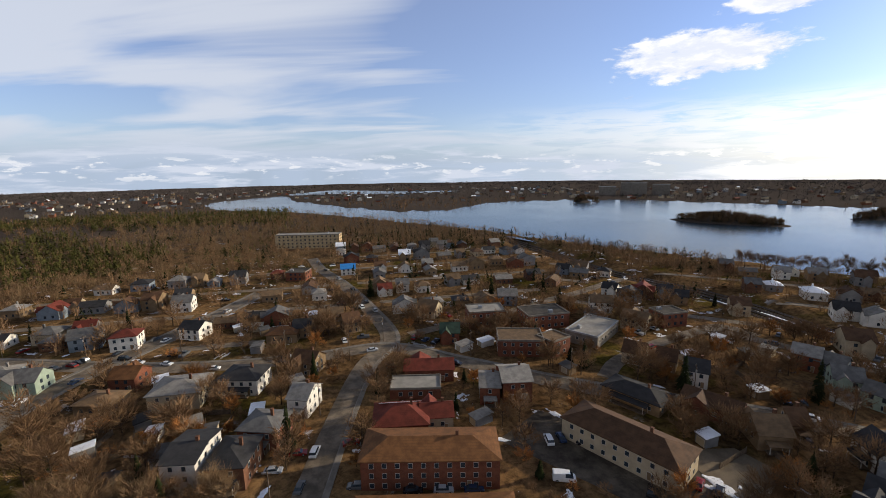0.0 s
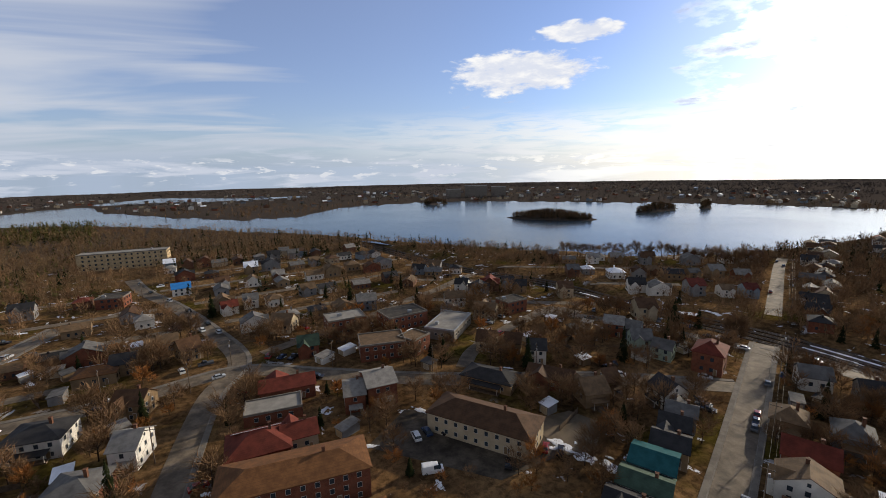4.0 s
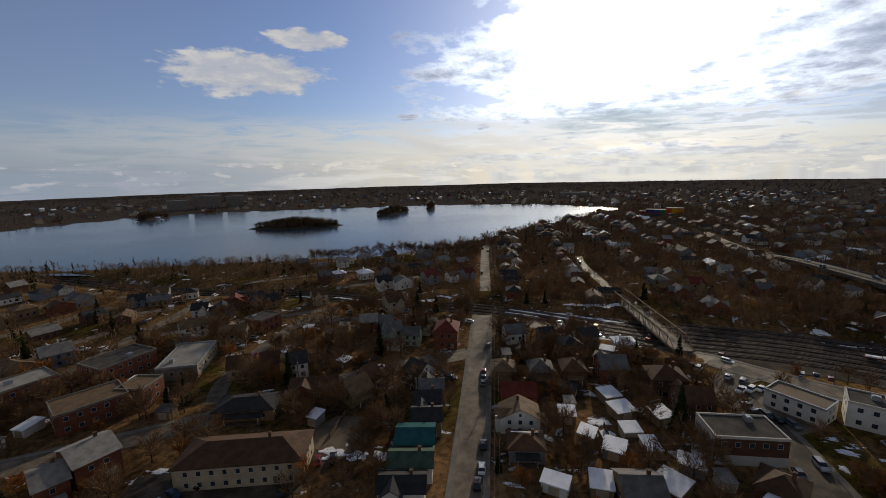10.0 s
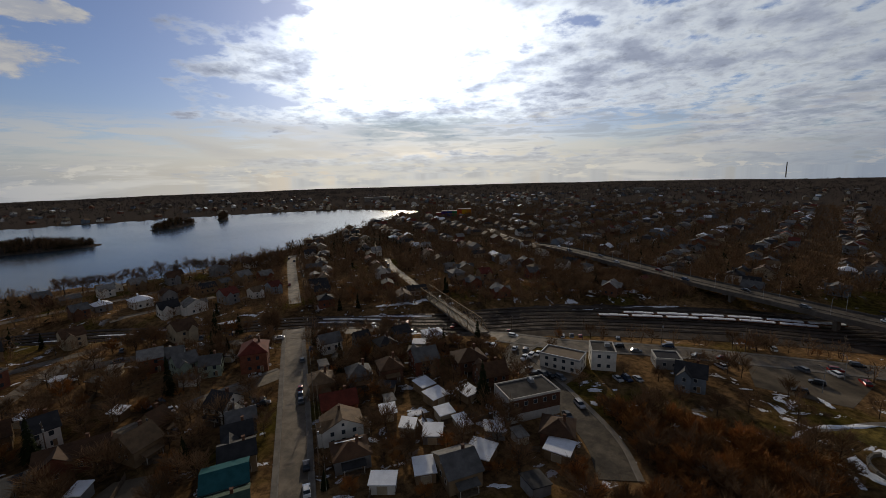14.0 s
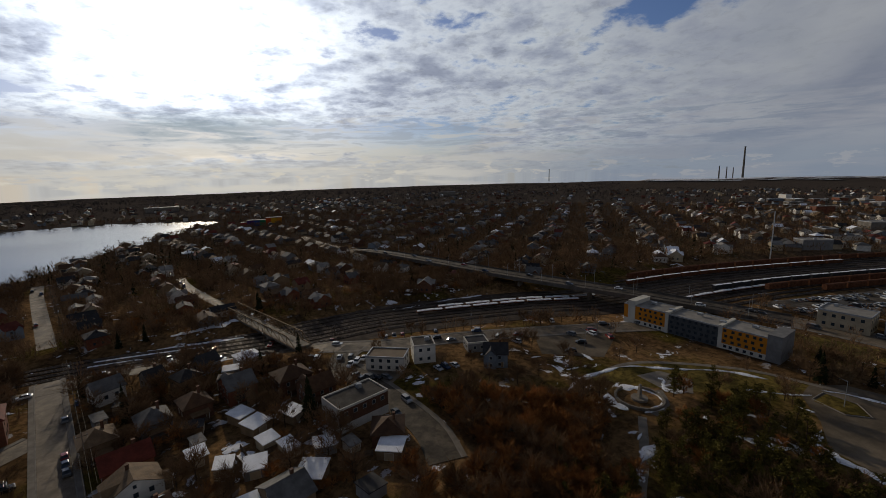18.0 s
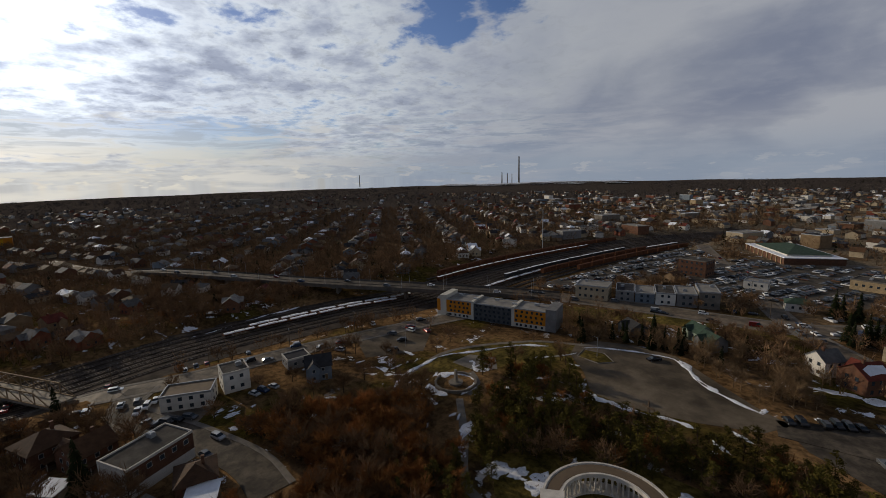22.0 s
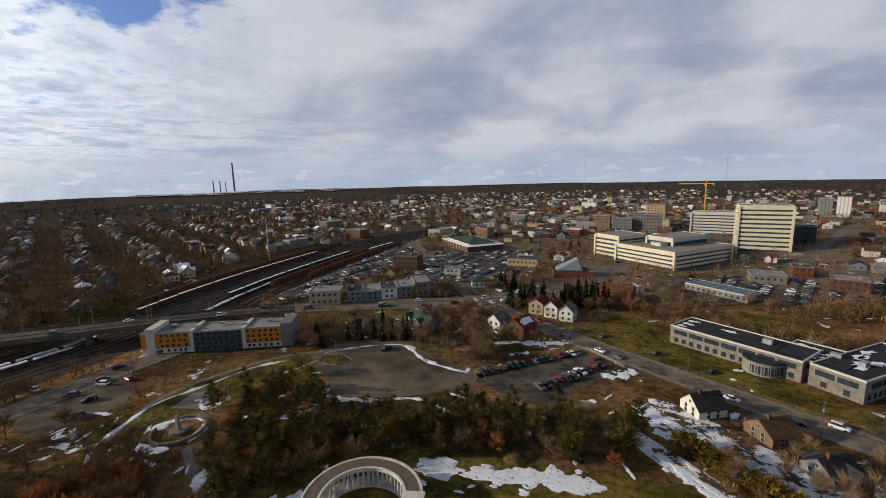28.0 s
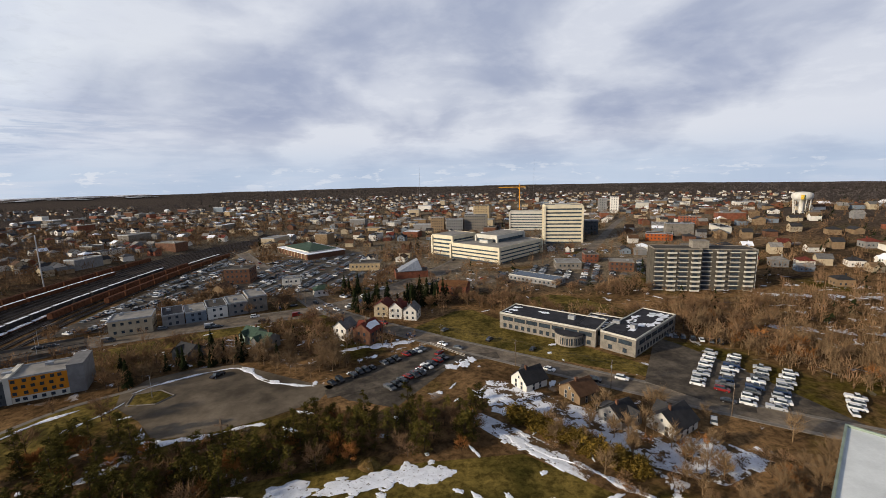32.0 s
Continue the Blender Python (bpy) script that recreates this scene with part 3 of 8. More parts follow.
for shore, other, left, right in ((NEAR, FAR, 29.5, -75.5), (BACK_NEAR, BACK_FAR, 20.0, -2.0)):
    turn = np.linspace(left, right, int((left - right) * 2))
    v = []
    for a, r0, r1 in zip(np.radians(turn), table(turn, shore) - 26, table(turn, other) + 26):
        v += [(-r0 * math.sin(a), r0 * math.cos(a), -0.7), (-r1 * math.sin(a), r1 * math.cos(a), -0.7)]
    water.add(v, [(2 * i, 2 * i + 2, 2 * i + 3, 2 * i + 1) for i in range(len(turn) - 1)])
tagged(new("water", water.mesh("water", WATER)), "calm grey-blue lake reflecting a bright cloudy sky", "lake", kind="structure")


def smooth_line(points, step=4.0):
    """A line through the points, sampled evenly."""
    p = [np.array(q, float) for q in points]
    p = [2 * p[0] - p[1]] + p + [2 * p[-1] - p[-2]]
    out = []
    for i in range(1, len(p) - 2):
        n = max(2, int(np.linalg.norm(p[i + 1] - p[i]) / step))
        for j in range(n):
            t = j / n
            out.append(0.5 * (2 * p[i] + (p[i + 1] - p[i - 1]) * t + (2 * p[i - 1] - 5 * p[i] + 4 * p[i + 1] - p[i + 2]) * t * t
                              + (3 * p[i] - p[i - 1] - 3 * p[i + 1] + p[i + 2]) * t ** 3))
    out.append(p[-2])
    return out


def sides(line, off):
    out = []
    for i, q in enumerate(line):
        d = line[min(i + 1, len(line) - 1)][:2] - line[max(i - 1, 0)][:2]
        d = d / (np.linalg.norm(d) + 1e-9)
        out.append((q[0] - d[1] * off, q[1] + d[0] * off))
    return out


def ribbon(shape, line, o0, o1, top, thick=0.25, slot=0, base=None):
    """A strip between two offsets from a line, lying on the ground (or at base heights)."""
    a, b = sides(line, o0), sides(line, o1)
    v, f = [], []
    for i in range(len(line)):
        z = (gz(*line[i][:2]) if base is None else base[i]) + top
        v += [(*a[i], z), (*b[i], z), (*b[i], z - thick), (*a[i], z - thick)]
    for i in range(len(line) - 1):
        k = 4 * i
        f += [(k, k + 4, k + 5, k + 1), (k + 1, k + 5, k + 6, k + 2), (k + 3, k + 7, k + 4, k), (k + 2, k + 6, k + 7, k + 3)]
    n = 4 * (len(line) - 1)
    f += [(0, 1, 2, 3), (n + 3, n + 2, n + 1, n)]
    f = [q[::-1] for q in f]
    shape.add(v, f, slot)


ROADS = []
ROAD_LEVEL = [0.06]


def road(name, points, width, mat=None, walks=(1, 1), label="worn grey asphalt street"):
    ROAD_LEVEL[0] += 0.006
    line = smooth_line(points)
    ROADS.append((line, width / 2))
    s = Shape()
    ribbon(s, line, width / 2, -width / 2, ROAD_LEVEL[0])
    tagged(new(name, s.mesh(name, mat or ROAD)), label, "road", kind="structure")
    for side, on in zip((1, -1), walks):
        if on:
            p = Shape()
            a, b = side * (width / 2 + 0.02), side * (width / 2 + 0.32)
            ribbon(p, line, max(a, b), min(a, b), 0.2, 0.3)
            tagged(new("kerb", p.mesh("kerb", KERB)), "pale concrete kerb along the street", "kerb", kind="structure")
            p = Shape()
            a, b = side * (width / 2 + 0.34), side * (width / 2 + 1.7)
            ribbon(p, line, max(a, b), min(a, b), 0.19, 0.3)
            tagged(new("pavement", p.mesh("pavement", CONCRETE)), "grey concrete pavement beside the street", "pavement", kind="structure")
    return line


def sheet_on_ground(name, outline, mat, label, category, top=0.05, thick=0.3):
    s = Shape()
    area = sum(a[0] * b[1] - b[0] * a[1] for a, b in zip(outline, outline[1:] + outline[:1]))
    pts = outline if area > 0 else outline[::-1]
    z = gz(sum(p[0] for p in pts) / len(pts), sum(p[1] for p in pts) / len(pts))
    s.prism(pts, z + top - thick, z + top)
    return tagged(new(name, s.mesh(name, mat)), label, category, kind="structure")


main_street = road("road_main", [(60, 42), (106, 68.5), (165, 103), (188, 116)], 6.8)
road("road_main_south", [(218, 133), (262, 160), (326, 199), (360, 218)], 7.0, walks=(0, 0))
road("road_approach", [(-32, 70), (-32.5, 115), (-31, 150), (-25, 176), (-41, 216), (-67, 267), (-94, 311), (-112, 350)], 7.0, walks=(0, 1))
road("road_cross", [(-230, 158), (-182, 156), (-111, 150), (-60, 155), (-25, 166), (5, 152), (36, 136), (64, 124), (97, 112), (136, 90)], 7.6, walks=(1, 0))
road("road_corner", [(-128, 92), (-135, 110), (-136, 130), (-133, 150), (-126, 177), (-118, 215), (-112, 250)], 8.0)
road("road_north_side", [(56, 138), (66, 151), (86, 165), (107, 176), (126, 184), (134, 172)], 6.0, walks=(0, 0))
road("road_shore_side", [(-16, 180), (10, 196), (30, 206), (54, 225), (79, 241), (102, 259), (128, 276)], 6.0, walks=(0, 0))
road("road_rail_side", [(172, 104), (160, 128), (140, 158), (118, 182)], 6.5, walks=(0, 0))
road("road_station", [(170, 108), (181, 80), (190, 58), (188, 30), (186, 17)], 7.0, walks=(1, 0))
road("road_yard_side", [(186, 24), (178, -15), (177, -48), (174, -80), (166, -130), (158, -160)], 9.0)
road("road_hill_foot", [(181, -2), (165, 4), (136, -10), (112, -20), (96, -22)], 9.0, mat=ASPHALT, walks=(1, 0))
road("road_beyond_bridge", [(262, 70), (304, 97), (330, 112), (352, 122)], 6.0, walks=(0, 0))
road("road_viaduct_far", [(430, -10), (480, 18), (520, 36), (560, 50)], 8.0, walks=(0, 0))
viaduct = road("road_viaduct_near", [(178, -184), (148, -206), (104, -222), (46, -240), (15, -268), (-30, -330), (-75, -400), (-150, -470), (-260, -560)], 15.0)
road("road_library", [(183, -487), (120, -370), (85, -313), (46, -242), (-7, -190), (-40, -162), (-78, -131), (-110, -106), (-150, -78)], 8.5)
road("road_downtown", [(46, -242), (-10, -262), (-60, -290), (-120, -317), (-169, -369), (-212, -427), (-275, -520), (-343, -618), (-395, -696)], 12.0, walks=(0, 0))
road("road_west", [(120, -370), (60, -420), (-20, -470), (-90, -520)], 9.0, walks=(0, 0))
road("road_park", [(28, -140), (-2, -150), (-20, -162), (-38, -163)], 6.0, walks=(0, 0), mat=ASPHALT)

PARKS = [
    ("parking_loop", [(84, -131), (74, -120), (60, -121), (45, -127), (30, -136), (26, -146), (36, -150), (52, -160), (68, -170), (84, -169), (98, -161), (101, -150), (97, -141)], LOT,
     "dark asphalt turning loop with pale worn tracks"),
    ("parking_east", [(30, -146), (-9, -177), (-22, -162), (4, -128), (20, -135)], ASPHALT, "asphalt parking lot full of cars"),
    ("parking_library", [(-84, -133), (-112, -172), (-126, -168), (-150, -112), (-136, -92), (-100, -112)], ASPHALT, "dark asphalt parking lot beside the library"),
    ("parking_rail", [(176, -84), (170, -112), (158, -116), (140, -98), (150, -76)], LOT, "sandy grey parking lot above the railway"),
    ("parking_apartment", [(14, 104), (42, 80), (70, 84), (52, 106), (28, 118)], ASPHALT, "asphalt yard behind the apartment blocks"),
    ("parking_motel", [(60, 99), (75, 99), (80, 90), (70, 81), (62, 82)], LOT, "grey asphalt yard beside the motel-like block"),
    ("parking_mall", [(90, -270), (40, -285), (10, -330), (40, -420), (110, -410), (135, -300)], ASPHALT, "wide downtown parking lot"),
    ("parking_yard", [(178, -215), (150, -222), (135, -300), (140, -420), (172, -420)], ASPHALT, "gravel parking strip beside the rail yard"),
    ("parking_civic", [(-60, -300), (-110, -325), (-190, -330), (-190, -290), (-120, -262), (-80, -268)], ASPHALT, "busy parking lot in front of the office buildings"),
    ("parking_store", [(168, -8), (150, -20), (140, -12), (150, 6), (166, 10)], ROAD, "gravel forecourt beside the store"),
]
for name, outline, mat, label in PARKS:
    sheet_on_ground(name, outline, mat, label, "parking lot", 0.04 if mat is ROAD else 0.085 if name == "parking_motel" else 0.055)
LAWNS = [
    ("lawn_bank", [(134, -176), (98, -199), (40, -226), (44, -231), (103, -212), (142, -192)], 0.05),
    ("lawn_field", [(-66, -228), (-110, -203), (-135, -205), (-150, -222), (-90, -246), (-70, -240)], 0.05),
    ("lawn_library", [(-3, -200), (-28, -225), (-48, -226), (-58, -200), (-96, -143), (-88, -136), (-50, -162), (-12, -190)], 0.03),
    ("lawn_park", [(127, -82), (133, -108), (117, -139), (99, -152), (92, -140), (104, -118), (116, -96)], 0.03),
    ("lawn_grotto", [(30, -100), (-30, -100), (-52, -78), (-30, -66), (30, -68), (62, -62), (72, -72), (60, -94)], 0.03),
    ("traffic_island", [(93, -141), (95, -149), (88, -151), (82, -147), (85, -142)], 0.24),
]
for name, outline, top in LAWNS:
    sheet_on_ground(name, outline, GRASS, "rough brown-green winter lawn", "lawn", top)
# kerb round the traffic island, and the half-melted snow in the yards below the hedge
ring = [(94, -141.5), (96, -149), (88, -151.6), (81.3, -147), (84.6, -141.5)]
isle = Shape()
for p, q in zip(ring, ring[1:] + ring[:1]):
    isle.tube((p[0], p[1], gz(88, -146) + 0.12), (q[0], q[1], gz(88, -146) + 0.12), 0.22, 0.22, 6)
tagged(new("kerb_island", isle.mesh("kerb_island", KERB)), "pale kerb round the traffic island", "kerb", kind="structure")
for yard in ([(-24, -134), (-36, -121), (-50, -124), (-40, -138), (-30, -142)], [(-36, -121), (-50, -105), (-60, -116), (-50, -124)], [(-50, -105), (-59, -92), (-70, -99), (-60, -116)],
             [(-59, -92), (-74, -82), (-92, -88), (-84, -100), (-70, -99)], [(-20, -124), (-30, -113), (-40, -101), (-46, -91), (-42, -88), (-33, -98), (-24, -109), (-17, -119)]):
    sheet_on_ground("yard_snow", yard, YARDSNOW, "half-melted snow over brown yard grass", "snow", 0.07)


# ---------------------------------------------------------------- railway
def railway():
    line = smooth_line(RAIL, 6.0)
    s = Shape()
    for off in (-8, -3, 2, 7):
        ribbon(s, line, off + 1.6, off - 1.6, 0.3, 0.4)
    low = [p for p in line if -175 < p[1] < 60]
    for off in (-14, 13, 19):
        ribbon(s, low, off + 1.6, off - 1.6, 0.3, 0.4)
    yard = [p for p in line if -600 < p[1] < -150]
    for off in (-38, -32, -26, -20, -14, 13, 19, 25, 31):
        n = int(abs(off) * 0.35)
        ribbon(s, yard[n // 2:len(yard) - n], off + 1.6, off - 1.6, 0.3, 0.4)
    tagged(new("track_bed", s.mesh("track_bed", BALLAST)), "dark gravel beds of the railway tracks", "track bed", kind="structure")
    r = Shape()
    for off in (-8, -3, 2, 7):
        for g in (-0.72, 0.72):
            ribbon(r, line, off + g + 0.06, off + g - 0.06, 0.5, 0.2)
    for off in (-14, 13, 19):
        for g in (-0.72, 0.72):
            ribbon(r, low, off + g + 0.06, off + g - 0.06, 0.5, 0.2)
    for off in (-38, -32, -26, -20, -14, 13, 19, 25, 31):
        n = int(abs(off) * 0.35)
        for g in (-0.72, 0.72):
            ribbon(r, yard[n // 2:len(yard) - n], off + g + 0.06, off + g - 0.06, 0.5, 0.2)
    tagged(new("rails", r.mesh("rails", STEEL)), "long parallel steel rails", "rails", kind="structure")
    t = Shape()
    near = [p for p in line if -170 < p[1] < 190]
    for i in range(len(near) - 1):
        for k in range(8):
            q = near[i] + (near[i + 1] - near[i]) * k / 8
            d = near[i + 1] - near[i]
            d = d / np.linalg.norm(d)
            z = gz(*q) + 0.3
            for off in (-8, -3, 2, 7):
                c = (q[0] - d[1] * off, q[1] + d[0] * off)
                u, v = d * 0.13, np.array([-d[1], d[0]]) * 1.3
                t.prism([(c[0] - u[0] - v[0], c[1] - u[1] - v[1]), (c[0] + u[0] - v[0], c[1] + u[1] - v[1]), (c[0] + u[0] + v[0], c[1] + u[1] + v[1]),
                         (c[0] - u[0] + v[0], c[1] - u[1] + v[1])], z - 0.1, z + 0.08)
    tagged(new("railway_sleepers", t.mesh("railway_sleepers", POLE)), "dark timber railway sleepers", "sleepers", kind="stuff")
    return line


rail_line = railway()
corridor = Shape()
ribbon(corridor, [p for p in rail_line if -620 < p[1] < 120], 26, -24, 0.12, 0.3)
tagged(new("track_gravel", corridor.mesh("track_gravel", BALLAST)), "dark cinder and gravel between the tracks", "gravel", kind="structure")
for outline in ([(123, -100), (124, -110), (115, -116), (107, -109), (111, -102)],):
    sheet_on_ground("plaza", outline, CONCRETE, "small paved plaza in the park", "paving", 0.08)
for pts, wd in (([(124, -76), (127, -84), (132, -108), (117, -139), (99, -153), (92, -158)], 2.0), ([(100, -84), (84, -72), (70, -60), (60, -58)], 2.4), ([(112, -100), (104, -96), (100, -88)], 2.0)):
    s = Shape()
    ribbon(s, smooth_line(pts, 3.0), wd / 2, -wd / 2, 0.07, 0.2)
    tagged(new("park_path", s.mesh("park_path", CONCRETE)), "grey path through the hilltop park", "path", kind="structure")
# ---------------------------------------------------------------- buildings
KEEP = []          # ground that is taken: x, y, radius
MESHES = {}


def once(key, make):
    if key not in MESHES:
        MESHES[key] = make()
    return MESHES[key]


def window_mesh(w, h, glass_mat=GLASS, frame_mat=TRIM):
    """A framed pane, the glass set back in the frame."""
    def make():
        t = 0.07
        o = [(-w / 2, 0), (w / 2, 0), (w / 2, h), (-w / 2, h)]
        i = [(-w / 2 + t, t), (w / 2 - t, t), (w / 2 - t, h - t), (-w / 2 + t, h - t)]
        v = [(x, -0.05, z) for x, z in o] + [(x, 0.06, z) for x, z in o] + [(x, 0.06, z) for x, z in i] + [(x, 0.02, z) for x, z in i]
        s = Shape()
        s.v = v
        for k in range(4):
            n = (k + 1) % 4
            s.f += [(k, 4 + k, 4 + n, n), (4 + k, 8 + k, 8 + n, 4 + n), (8 + k, 12 + k, 12 + n, 8 + n)]
            s.s += [0, 0, 0]
        s.f.append((12, 15, 14, 13))
        s.s.append(1)
        return s.mesh("window", frame_mat, glass_mat)
    return once(("win", round(w, 2), round(h, 2), glass_mat.name, frame_mat.name), make)


def door_mesh():
    def make():
        s = Shape()
        s.box(-0.55, 0.55, -0.05, 0.05, 0, 2.15)
        s.box(-0.45, 0.45, 0.05, 0.075, 0.05, 2.05, 1)
        return s.mesh("door", TRIM, WALLS["tan"])
    return once("door", make)


def row_of(length, pitch):
    n = max(1, int((length - 0.8) / pitch))
    return [(i - (n - 1) / 2) * pitch for i in range(n)]


def facade(parent, w, d, h, storeys, pitch=2.8, size=(1.1, 1.35), glass_mat=GLASS, frame_mat=TRIM, base=0.0, fronts=(0, 1, 2, 3), joined=False):
    """Windows on the four sides of a block; far off they are one part."""
    me = window_mesh(*size, glass_mat, frame_mat)
    sh = (h - base) / storeys
    far = Shape()
    for side in fronts:
        length, off = (w, d / 2) if side % 2 == 0 else (d, w / 2)
        rot = (180, 90 + 180, 0, 90)[side]
        q = pose(0, 0, 0, 0, 0, rot)
        for st in range(storeys):
            z = base + sh * st + (sh - size[1]) * 0.55
            for u in row_of(length, pitch):
                if joined:
                    c = [q @ Vector((u + a * size[0] / 2, off + b, z + e * size[1])) for a, b, e in ((-1, -0.1, 0), (1, -0.1, 0), (1, -0.1, 1), (-1, -0.1, 1), (-1, 0.05, 0), (1, 0.05, 0), (1, 0.05, 1), (-1, 0.05, 1))]
                    far.add(c, [(7, 6, 5, 4), (0, 4, 5, 1), (1, 5, 6, 2), (2, 6, 7, 3), (3, 7, 4, 0)])
                else:
                    part("window", me, parent, "", q @ pose(u, off, z))
    if joined and far.v:
        tagged(part("glazing", far.mesh("glazing", glass_mat), parent, "rows of small dark windows"), kind="stuff")


def gable_roof(w, d, h, rise, over=0.45, thick=0.18):
    e = over * rise / (d / 2)
    a, x = d / 2 + over, w / 2 + over
    prof = [(-a, h - e), (0, h + rise), (a, h - e), (a, h - e + thick), (0, h + rise + thick), (-a, h - e + thick)]
    v = [(-x, y, z) for y, z in prof] + [(x, y, z) for y, z in prof]
    f = [(i, (i + 1) % 6, 6 + (i + 1) % 6, 6 + i) for i in range(6)] + [(5, 4, 1, 0), (4, 3, 2, 1), (6, 7, 10, 11), (7, 8, 9, 10)]
    return Shape().add(v, [q[::-1] for q in f])


def hip_roof(w, d, h, rise, over=0.5, thick=0.2):
    s = Shape()
    x, y = w / 2 + over, d / 2 + over
    rx, ry = (x - y, 0.0) if x > y else (0.0, y - x)
    lo = [(-x, -y), (x, -y), (x, y), (-x, y)]
    v = [(a, b, h) for a, b in lo] + [(a, b, h + thick) for a, b in lo] + [(-rx - 0.01, -ry - 0.01, h + rise), (rx + 0.01, ry + 0.01, h + rise)]
    f = [(3, 2, 1, 0), (0, 1, 5, 4), (1, 2, 6, 5), (2, 3, 7, 6), (3, 0, 4, 7)]
    f += [(4, 5, 9, 8), (5, 6, 9), (6, 7, 8, 9), (7, 4, 8)] if x > y else [(4, 5, 8), (5, 6, 9, 8), (6, 7, 9), (7, 4, 8, 9)]
    return s.add(v, f)


def walls(w, d, h, rise=0.0):
    s = Shape()
    if not rise:
        return s.box(-w / 2, w / 2, -d / 2, d / 2, -1.0, h)
    prof = [(-d / 2, -1.0), (d / 2, -1.0), (d / 2, h), (0, h + rise), (-d / 2, h)]
    v = [(-w / 2, y, z) for y, z in prof] + [(w / 2, y, z) for y, z in prof]
    return s.add(v, [(4, 3, 2, 1, 0), (5, 6, 7, 8, 9)] + [(i, (i + 1) % 5, 5 + (i + 1) % 5, 5 + i) for i in range(5)])


def ell(w, d, h, rise, side):
    """Walls and roof of a gabled wing across the front of a house."""
    ww, ln = w * 0.44, d / 2 + 1.3
    out = []
    for s in (walls(ln, ww, h, min(rise, ww * 0.5)), gable_roof(ln, ww, h, min(rise, ww * 0.5), 0.35)):
        s.v = [(-y - w * 0.2, side * (x + ln / 2), z) for x, y, z in s.v]
        if side < 0:
            s.f = [q[::-1] for q in s.f]
        out.append(s)
    return out


def house(x, y, w, d, rot, h=5.2, roof="gable", rise=2.6, wall="white", top="grey", label="", storeys=2, porch=True, snow=False, near=True, chimney=True, name="house", category="house", group="houses of the town"):
    """A dwelling: walls, roof, chimney, windows, door, porch."""
    KEEP.append((x, y, 0.5 * max(w, d) + 2.0))
    z = gz(x, y)
    root = thing(name, x, y, z, rot, label or f"{WORDS[wall]} house under a {WORDS_ROOF[top]} roof", category, group)
    part("wall", walls(w, d, h, rise if roof == "gable" else 0).mesh("wall", WALLS[wall]), root)
    sh = gable_roof(w, d, h, rise) if roof == "gable" else hip_roof(w, d, h, rise)
    rf = part("roof", sh.mesh("roof", ROOFS[top]), root)
    cross = roof == "gable" and category == "house" and w > 7.4 and int(x * 3 + y * 5) % 5 < 3
    side = 1 if int(x + y) % 2 else -1
    if cross:
        sw, sr = ell(w, d, h, rise, side)
        wing = part("wing", sw.mesh("wing", WALLS[wall]), root, "gabled front wing")
        part("wing_roof", sr.mesh("wing_roof", ROOFS[top]), wing)
        for st in range(storeys if math.hypot(x, y) < 158 else 0):
            part("window", window_mesh(1.1, 1.35), wing, "", pose(-w * 0.2, side * (d / 2 + 1.3), (h / storeys) * st + 1.0, 0, 0, 0 if side > 0 else 180))
    if chimney:
        c = Shape()
        c.box(-0.35, 0.35, -0.35, 0.35, -1.5, 1.1)
        c.box(-0.42, 0.42, -0.42, 0.42, 1.1, 1.25)
        part("chimney", once("chimney", lambda: c.mesh("chimney", WALLS["brown"])), rf, "", pose(w * 0.2, 0.3, h + rise))
    if snow:
        s = Shape()
        e = rise / (d / 2)
        a, b = 0.15 * d, 0.42 * d
        for k in (1,):
            pts = [(-w * 0.42, a), (w * 0.1, a * 0.7), (w * 0.40, a * 1.4), (w * 0.34, b), (-w * 0.1, b * 0.9), (-w * 0.4, b)]
            hh = lambda q: h + rise - e * q[1] + 0.2 if roof == "gable" else h + rise - e * q[1] + 0.12
            s.add([(p[0], p[1], hh(p)) for p in pts] + [(p[0], p[1], hh(p) + 0.1) for p in pts],
                  [tuple(range(6, 12))] + [(i, (i + 1) % 6, 6 + (i + 1) % 6, 6 + i) for i in range(6)])
        part("snow_cover", s.mesh("snow_cover", SNOW), rf, "melting snow left on the roof")
    if near:
        close = math.hypot(x, y) < 158
        facade(root, w, d, h, storeys, 3.0, joined=not close)
        part("door", door_mesh(), root, "", pose(w * 0.28, -d / 2, 0.3, 0, 0, 180))
        if roof == "gable" and close:
            for k in (0, 180):
                part("window", window_mesh(0.8, 1.0), root, "", pose(0, 0, 0, 0, 0, k) @ pose(w / 2, 0, h + rise * 0.18, 0, 0, -90))
        if porch and close and not (cross and side < 0):
            p = part("porch", once(("porch", round(w, 1)), lambda: Shape().box(-w * 0.3, w * 0.3, -2.0, 0, 0, 0.35).mesh("porch", POLE)), root, "", pose(0, -d / 2 - 0.02, 0))
            part("porch_roof", once(("proof", round(w, 1)), lambda: Shape().add(
                [(-w * 0.33, -2.3, 2.5), (w * 0.33, -2.3, 2.5), (w * 0.33, 0, 3.0), (-w * 0.33, 0, 3.0), (-w * 0.33, -2.3, 2.65), (w * 0.33, -2.3, 2.65), (w * 0.33, 0, 3.15), (-w * 0.33, 0, 3.15)],
                [(0, 3, 2, 1), (4, 5, 6, 7), (0, 1, 5, 4), (1, 2, 6, 5), (2, 3, 7, 6), (3, 0, 4, 7)]).mesh("porch_roof", ROOFS[top])), p)
            for k in (-1, 1):
                part("post", once("post", lambda: Shape().box(-0.08, 0.08, -0.08, 0.08, 0.35, 2.52).mesh("post", TRIM)), p, "", pose(k * w * 0.27, -1.85, 0))
    return root


